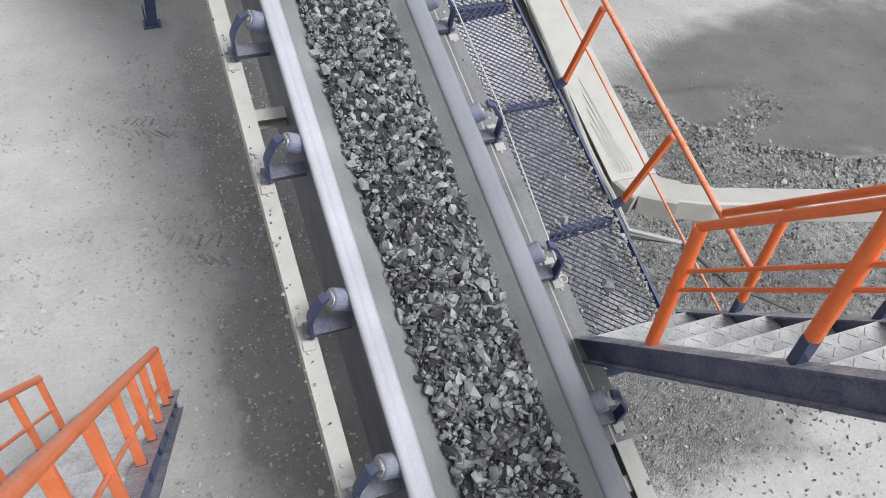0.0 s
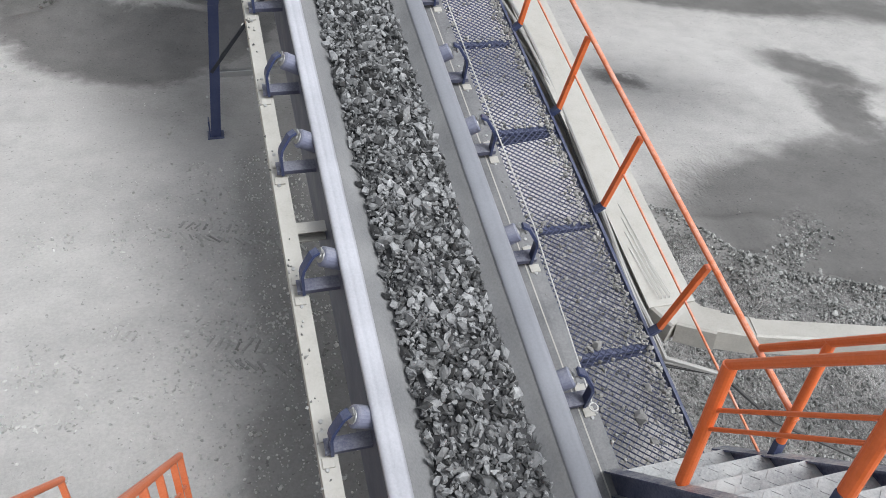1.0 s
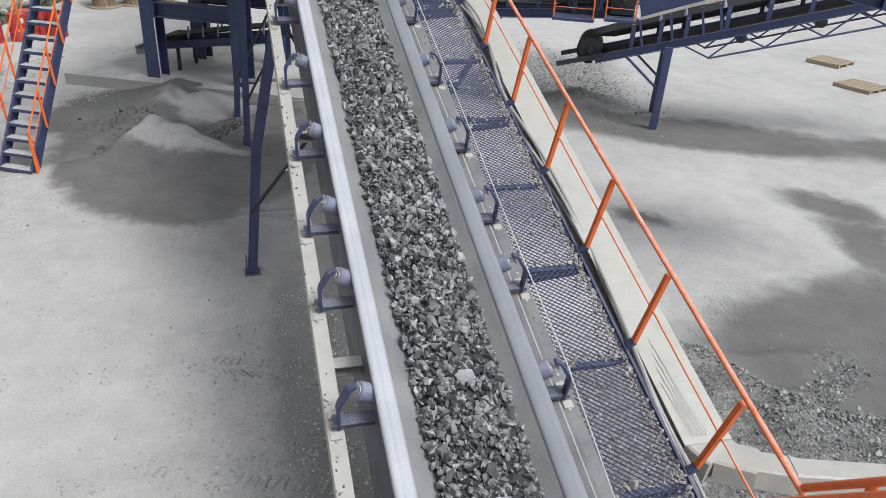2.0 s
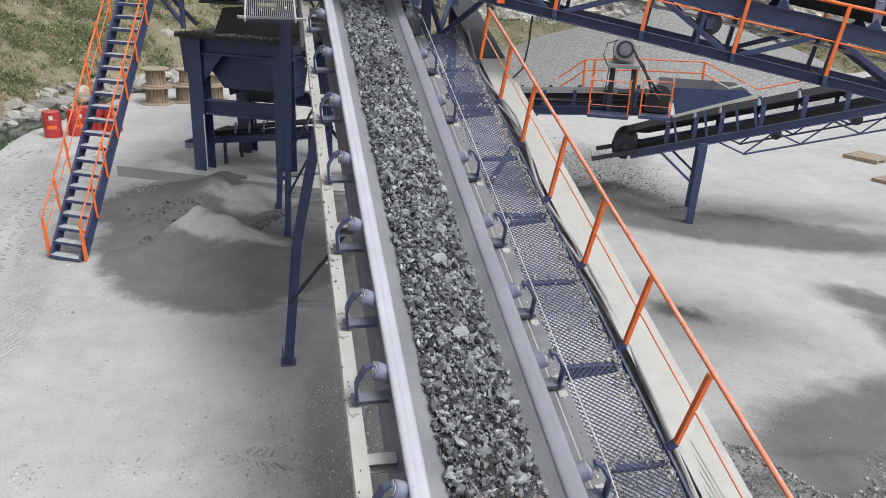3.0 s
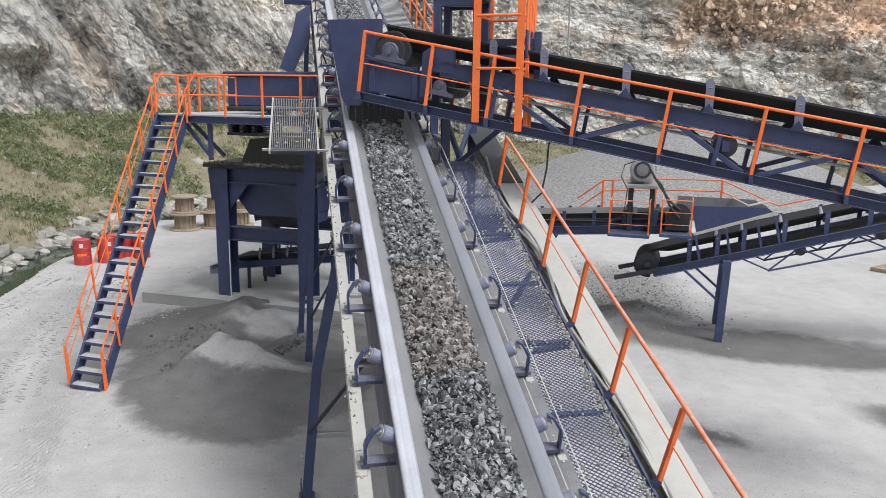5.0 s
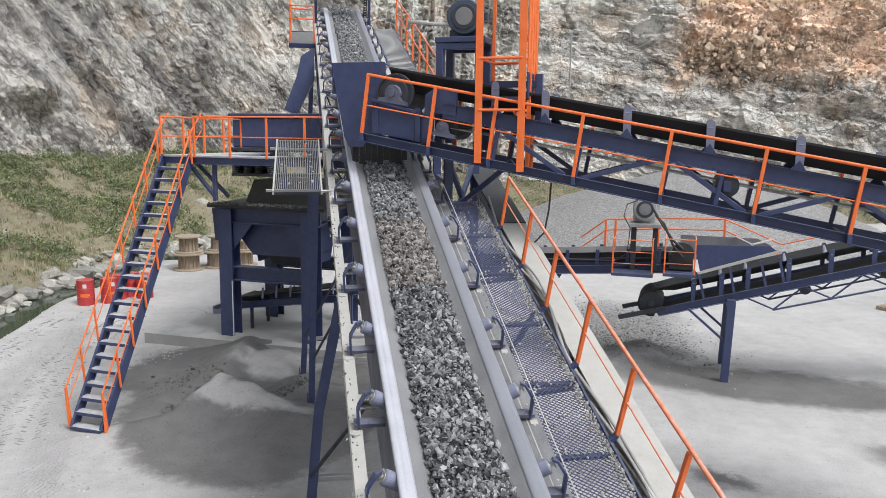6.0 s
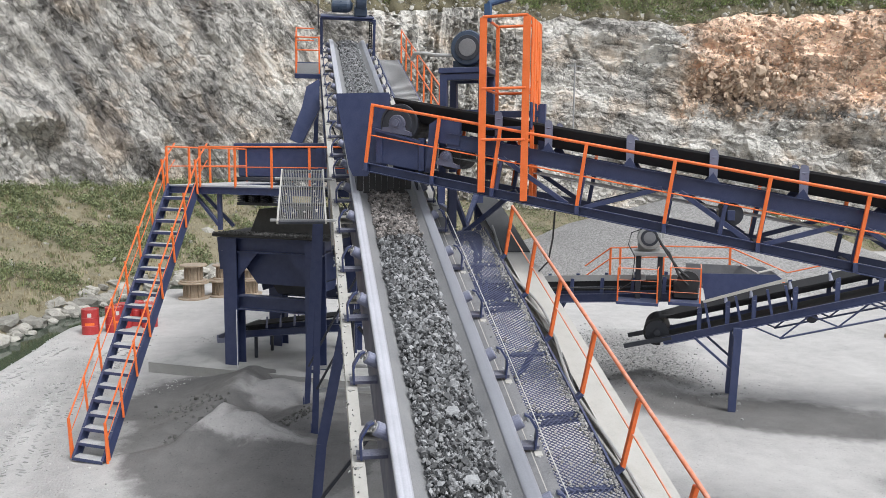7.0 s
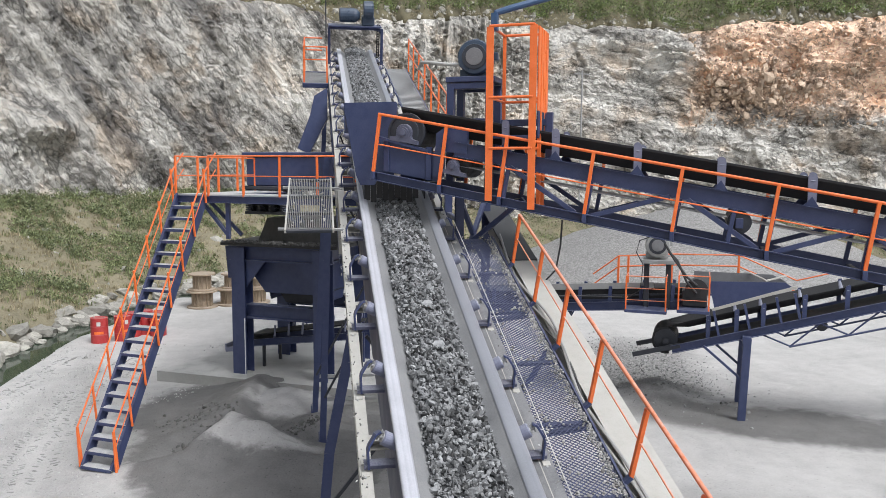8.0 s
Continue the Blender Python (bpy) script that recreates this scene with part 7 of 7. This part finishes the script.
for i in range(2600):
    x = rnd.uniform(5.5, 9.5)
    y0 = next(a[1] + (c[1] - a[1]) * (x - a[0]) / (c[0] - a[0]) for a, c in zip(BERM, BERM[1:]) if a[0] <= x <= c[0])
    y = y0 - abs(rnd.gauss(0, 0.45)) + 0.12
    r = min(max(rnd.lognormvariate(-4.2, 0.4), 0.008), 0.035)
    chip_mesh(bm, (x, y, ground_height(x, y) + r * 0.3), r, rnd)
tagged(part("gravel_spill", bm, spill_stone), "spilled grey gravel beside the walkway", "gravel", kind="stuff")
# clods thrown up by loader tyres
bm = B()
rnd = random.Random(33)
for i in range(2600):
    cx, cy, rx, ry, turn = TRACKS[rnd.choice((0, 0, 0, 1, 1, 2, 3, 4, 5))]
    u, v = rnd.uniform(-1, 1), rnd.gauss(0, 0.6)
    c, sn = math.cos(radians(turn)), math.sin(radians(turn))
    x, y = cx + c * u * rx - sn * v * ry, cy + sn * u * rx + c * v * ry
    if nz(x, y, 2, 1.6) < -0.1:
        continue
    r = rnd.uniform(0.008, 0.026)
    chip_mesh(bm, (x, y, ground_height(x, y)), r, rnd, squash=(1.3, 1.0, 0.5))
tagged(part("dust_clods", bm, clods), "small clods of dust along the tyre tracks", "clods", kind="stuff")
bm = B()
for i in range(330):
    k = i % 3
    if k == 0:
        q = rnd.random()
        x, y = -2.15 - 1.0 * q + rnd.gauss(0, 0.09), 18.2 - 1.7 * q + rnd.gauss(0, 0.16)
    elif k == 1:
        x, y = rnd.gauss(-3.1, 0.45), rnd.gauss(18.4, 0.4)
    else:
        q = rnd.random()
        x, y = -0.75 + 0.7 * q + rnd.gauss(0, 0.08), 16.95 + 0.5 * q + rnd.gauss(0, 0.08)
    r = min(max(rnd.lognormvariate(-3.8, 0.45), 0.012), 0.06)
    chip_mesh(bm, (x, y, ground_height(x, y) + r * 0.2), r, rnd, squash=(1.2, 1.0, 0.7))
tagged(part("damp_clods", bm, paint("damp_clods", (0.13, 0.128, 0.12), 0.85, var=0.3, scale=9, island=0.35, bump=0.004)), "dark damp clods broken from the dust drifts", "clods", kind="stuff")
# loose dust and grit along the road, and the lug prints of a loader on its bend
bm = B()
for i in range(5200):
    x, y = rnd.uniform(-9.2, -2.6), rnd.uniform(10.5, 27)
    if nz(x, y, 12, 0.5) + 0.25 * nz(x, y, 5, 2.0) < 0.02 or math.hypot((x + 1.45) / 2.8, (y - 17.4) / 5.1) < 1:
        continue
    r = rnd.uniform(0.008, 0.03)
    chip_mesh(bm, (x, y, ground_height(x, y)), r, rnd, squash=(1.2, 1.0, 0.6))
tagged(part("road_grit", bm, clods), "loose grit along the edges of the dusty road", "grit", kind="stuff")
bm = B()
for off in (-0.45, -0.15, 0.15, 0.45, 1.75, 2.05, 2.35):
    for i in range(95):
        y = 13.2 + 0.13 * i
        x = -5.2 - 1.15 * math.sin((y - 12.5) * 0.2) - off
        if rnd.random() < 0.3 or nz(x, y, 6, 0.7) < -0.2:
            continue
        a = (0.6 if (off * 10) % 6 < 3 else -0.6) + rnd.gauss(0, 0.25)
        x += rnd.gauss(0, 0.03)
        l = rnd.uniform(0.04, 0.10)
        dx, dy = l * math.cos(a), l * math.sin(a)
        p, q = Vector((x - dx, y - dy, 0)), Vector((x + dx, y + dy, 0))
        p.z, q.z = ground_height(p.x, p.y) + 0.004, ground_height(q.x, q.y) + 0.004
        beam(bm, p, q, rnd.uniform(0.02, 0.05), rnd.uniform(0.006, 0.016))
for y0, dy, xa, xb in ((8.55, -0.37, -0.9, 0.95), (8.22, -0.37, -0.7, 0.95), (6.50, -0.36, -1.3, 0.95), (6.12, -0.36, -1.0, 0.95)):
    for i in range(int((xb - xa) / 0.095)):
        x = xa + 0.095 * i
        y = y0 + dy * (x - xa) + 0.06 * nz(x, y0, 0, 1.1)
        if rnd.random() < 0.12 or (x < -0.2 and nz(x, y, 3, 1.6) < 0.0):
            continue
        a = radians(62 if y0 in (8.55, 6.5) else -62) + rnd.uniform(-0.2, 0.2)
        l = rnd.uniform(0.05, 0.10)
        p, q = Vector((x - l * math.cos(a), y - l * math.sin(a), 0)), Vector((x + l * math.cos(a), y + l * math.sin(a), 0))
        p.z, q.z = ground_height(p.x, p.y) + 0.002, ground_height(q.x, q.y) + 0.002
        beam(bm, p, q, rnd.uniform(0.02, 0.035), rnd.uniform(0.012, 0.026))
        for _ in range(3):
            c = (x + rnd.gauss(0, 0.05), y + rnd.gauss(0, 0.09))
            chip_mesh(bm, (*c, ground_height(*c)), rnd.uniform(0.006, 0.016), rnd, squash=(1.2, 1, 0.6))
# the prints' own shadow is put into their darker colour
tagged(part("tyre_prints", bm, paint("damp_prints", (0.30, 0.295, 0.28), 0.9, var=0.3, scale=5, island=0.3, bump=0.004)), "lug prints of loader tyres in the road dust, painted dark as shade", "tyre marks", kind="stuff")
bm = B()
for i in range(2600):
    x, y = rnd.gauss(9.8, 0.9), rnd.gauss(22.0, 1.9)
    r = min(max(rnd.lognormvariate(-4.1, 0.4), 0.01), 0.05)
    chip_mesh(bm, (x, y, ground_height(x, y) + r * 0.3), r, rnd)
tagged(part("gravel_spill", bm, spill_stone), "dark gravel spilled under the stacker's tail drum", "gravel", kind="stuff")
bm = B()
for i in range(3600):
    p = rnd.choice(scree_places)
    heap = math.exp(-((p.x - 34) / 3.5) ** 2 - ((p.z - 12.6) / 1.4) ** 2)
    r = rnd.lognormvariate(-2.6, 0.45) * (1 + 2.6 * heap * rnd.random())
    if heap < 0.3 and rnd.random() < 0.4:
        continue
    chip_mesh(bm, p + Vector((rnd.uniform(-0.3, 0.3), -0.05, rnd.uniform(-0.3, 0.3))), min(r, 0.6), rnd, squash=(1.3, 1.0, 0.55))
tagged(part("scree_blocks", bm, paint("ochre_rock", (0.5, 0.38, 0.28), 0.9, var=0.35, scale=2, island=0.4, bump=0.03, fine=9)), "loose ochre blocks of scree on the quarry face", "rocks", kind="stuff")
# pole on the rock face
bm = B()
tube(bm, (18.5, 53.5, 3), (18.5, 53.5, 13.2), 0.06)
beam(bm, (17.9, 53.5, 13.0), (19.1, 53.5, 13.0), 0.06, 0.06)
tagged(part("utility_pole", bm, galv), "thin grey pole in front of the rock face", "pole")
for z0, z1 in ((13.5, 11.5), (11.0, 10.5), (15.6, 12.5)):
    bm = B()
    pipe(bm, [(-28 + 45 * i / 12, 26 + 24 * i / 12 - 1.0, z0 + (z1 - z0) * i / 12 - 1.2 * math.sin(math.pi * i / 12)) for i in range(13)], 0.006, 5)
    tagged(part("overhead_wire", bm, grey_hose), "thin overhead wire across the rock face", "wire", "overhead wires")


# ---- what moves ----
def motions():
    for ob, s in LOADS:
        walk(ob, [(t / 4, belt_pose(s + SPEED * t / 4) @ Matrix.Translation((XC, 0, 0))) for t in range(33)])


motions()
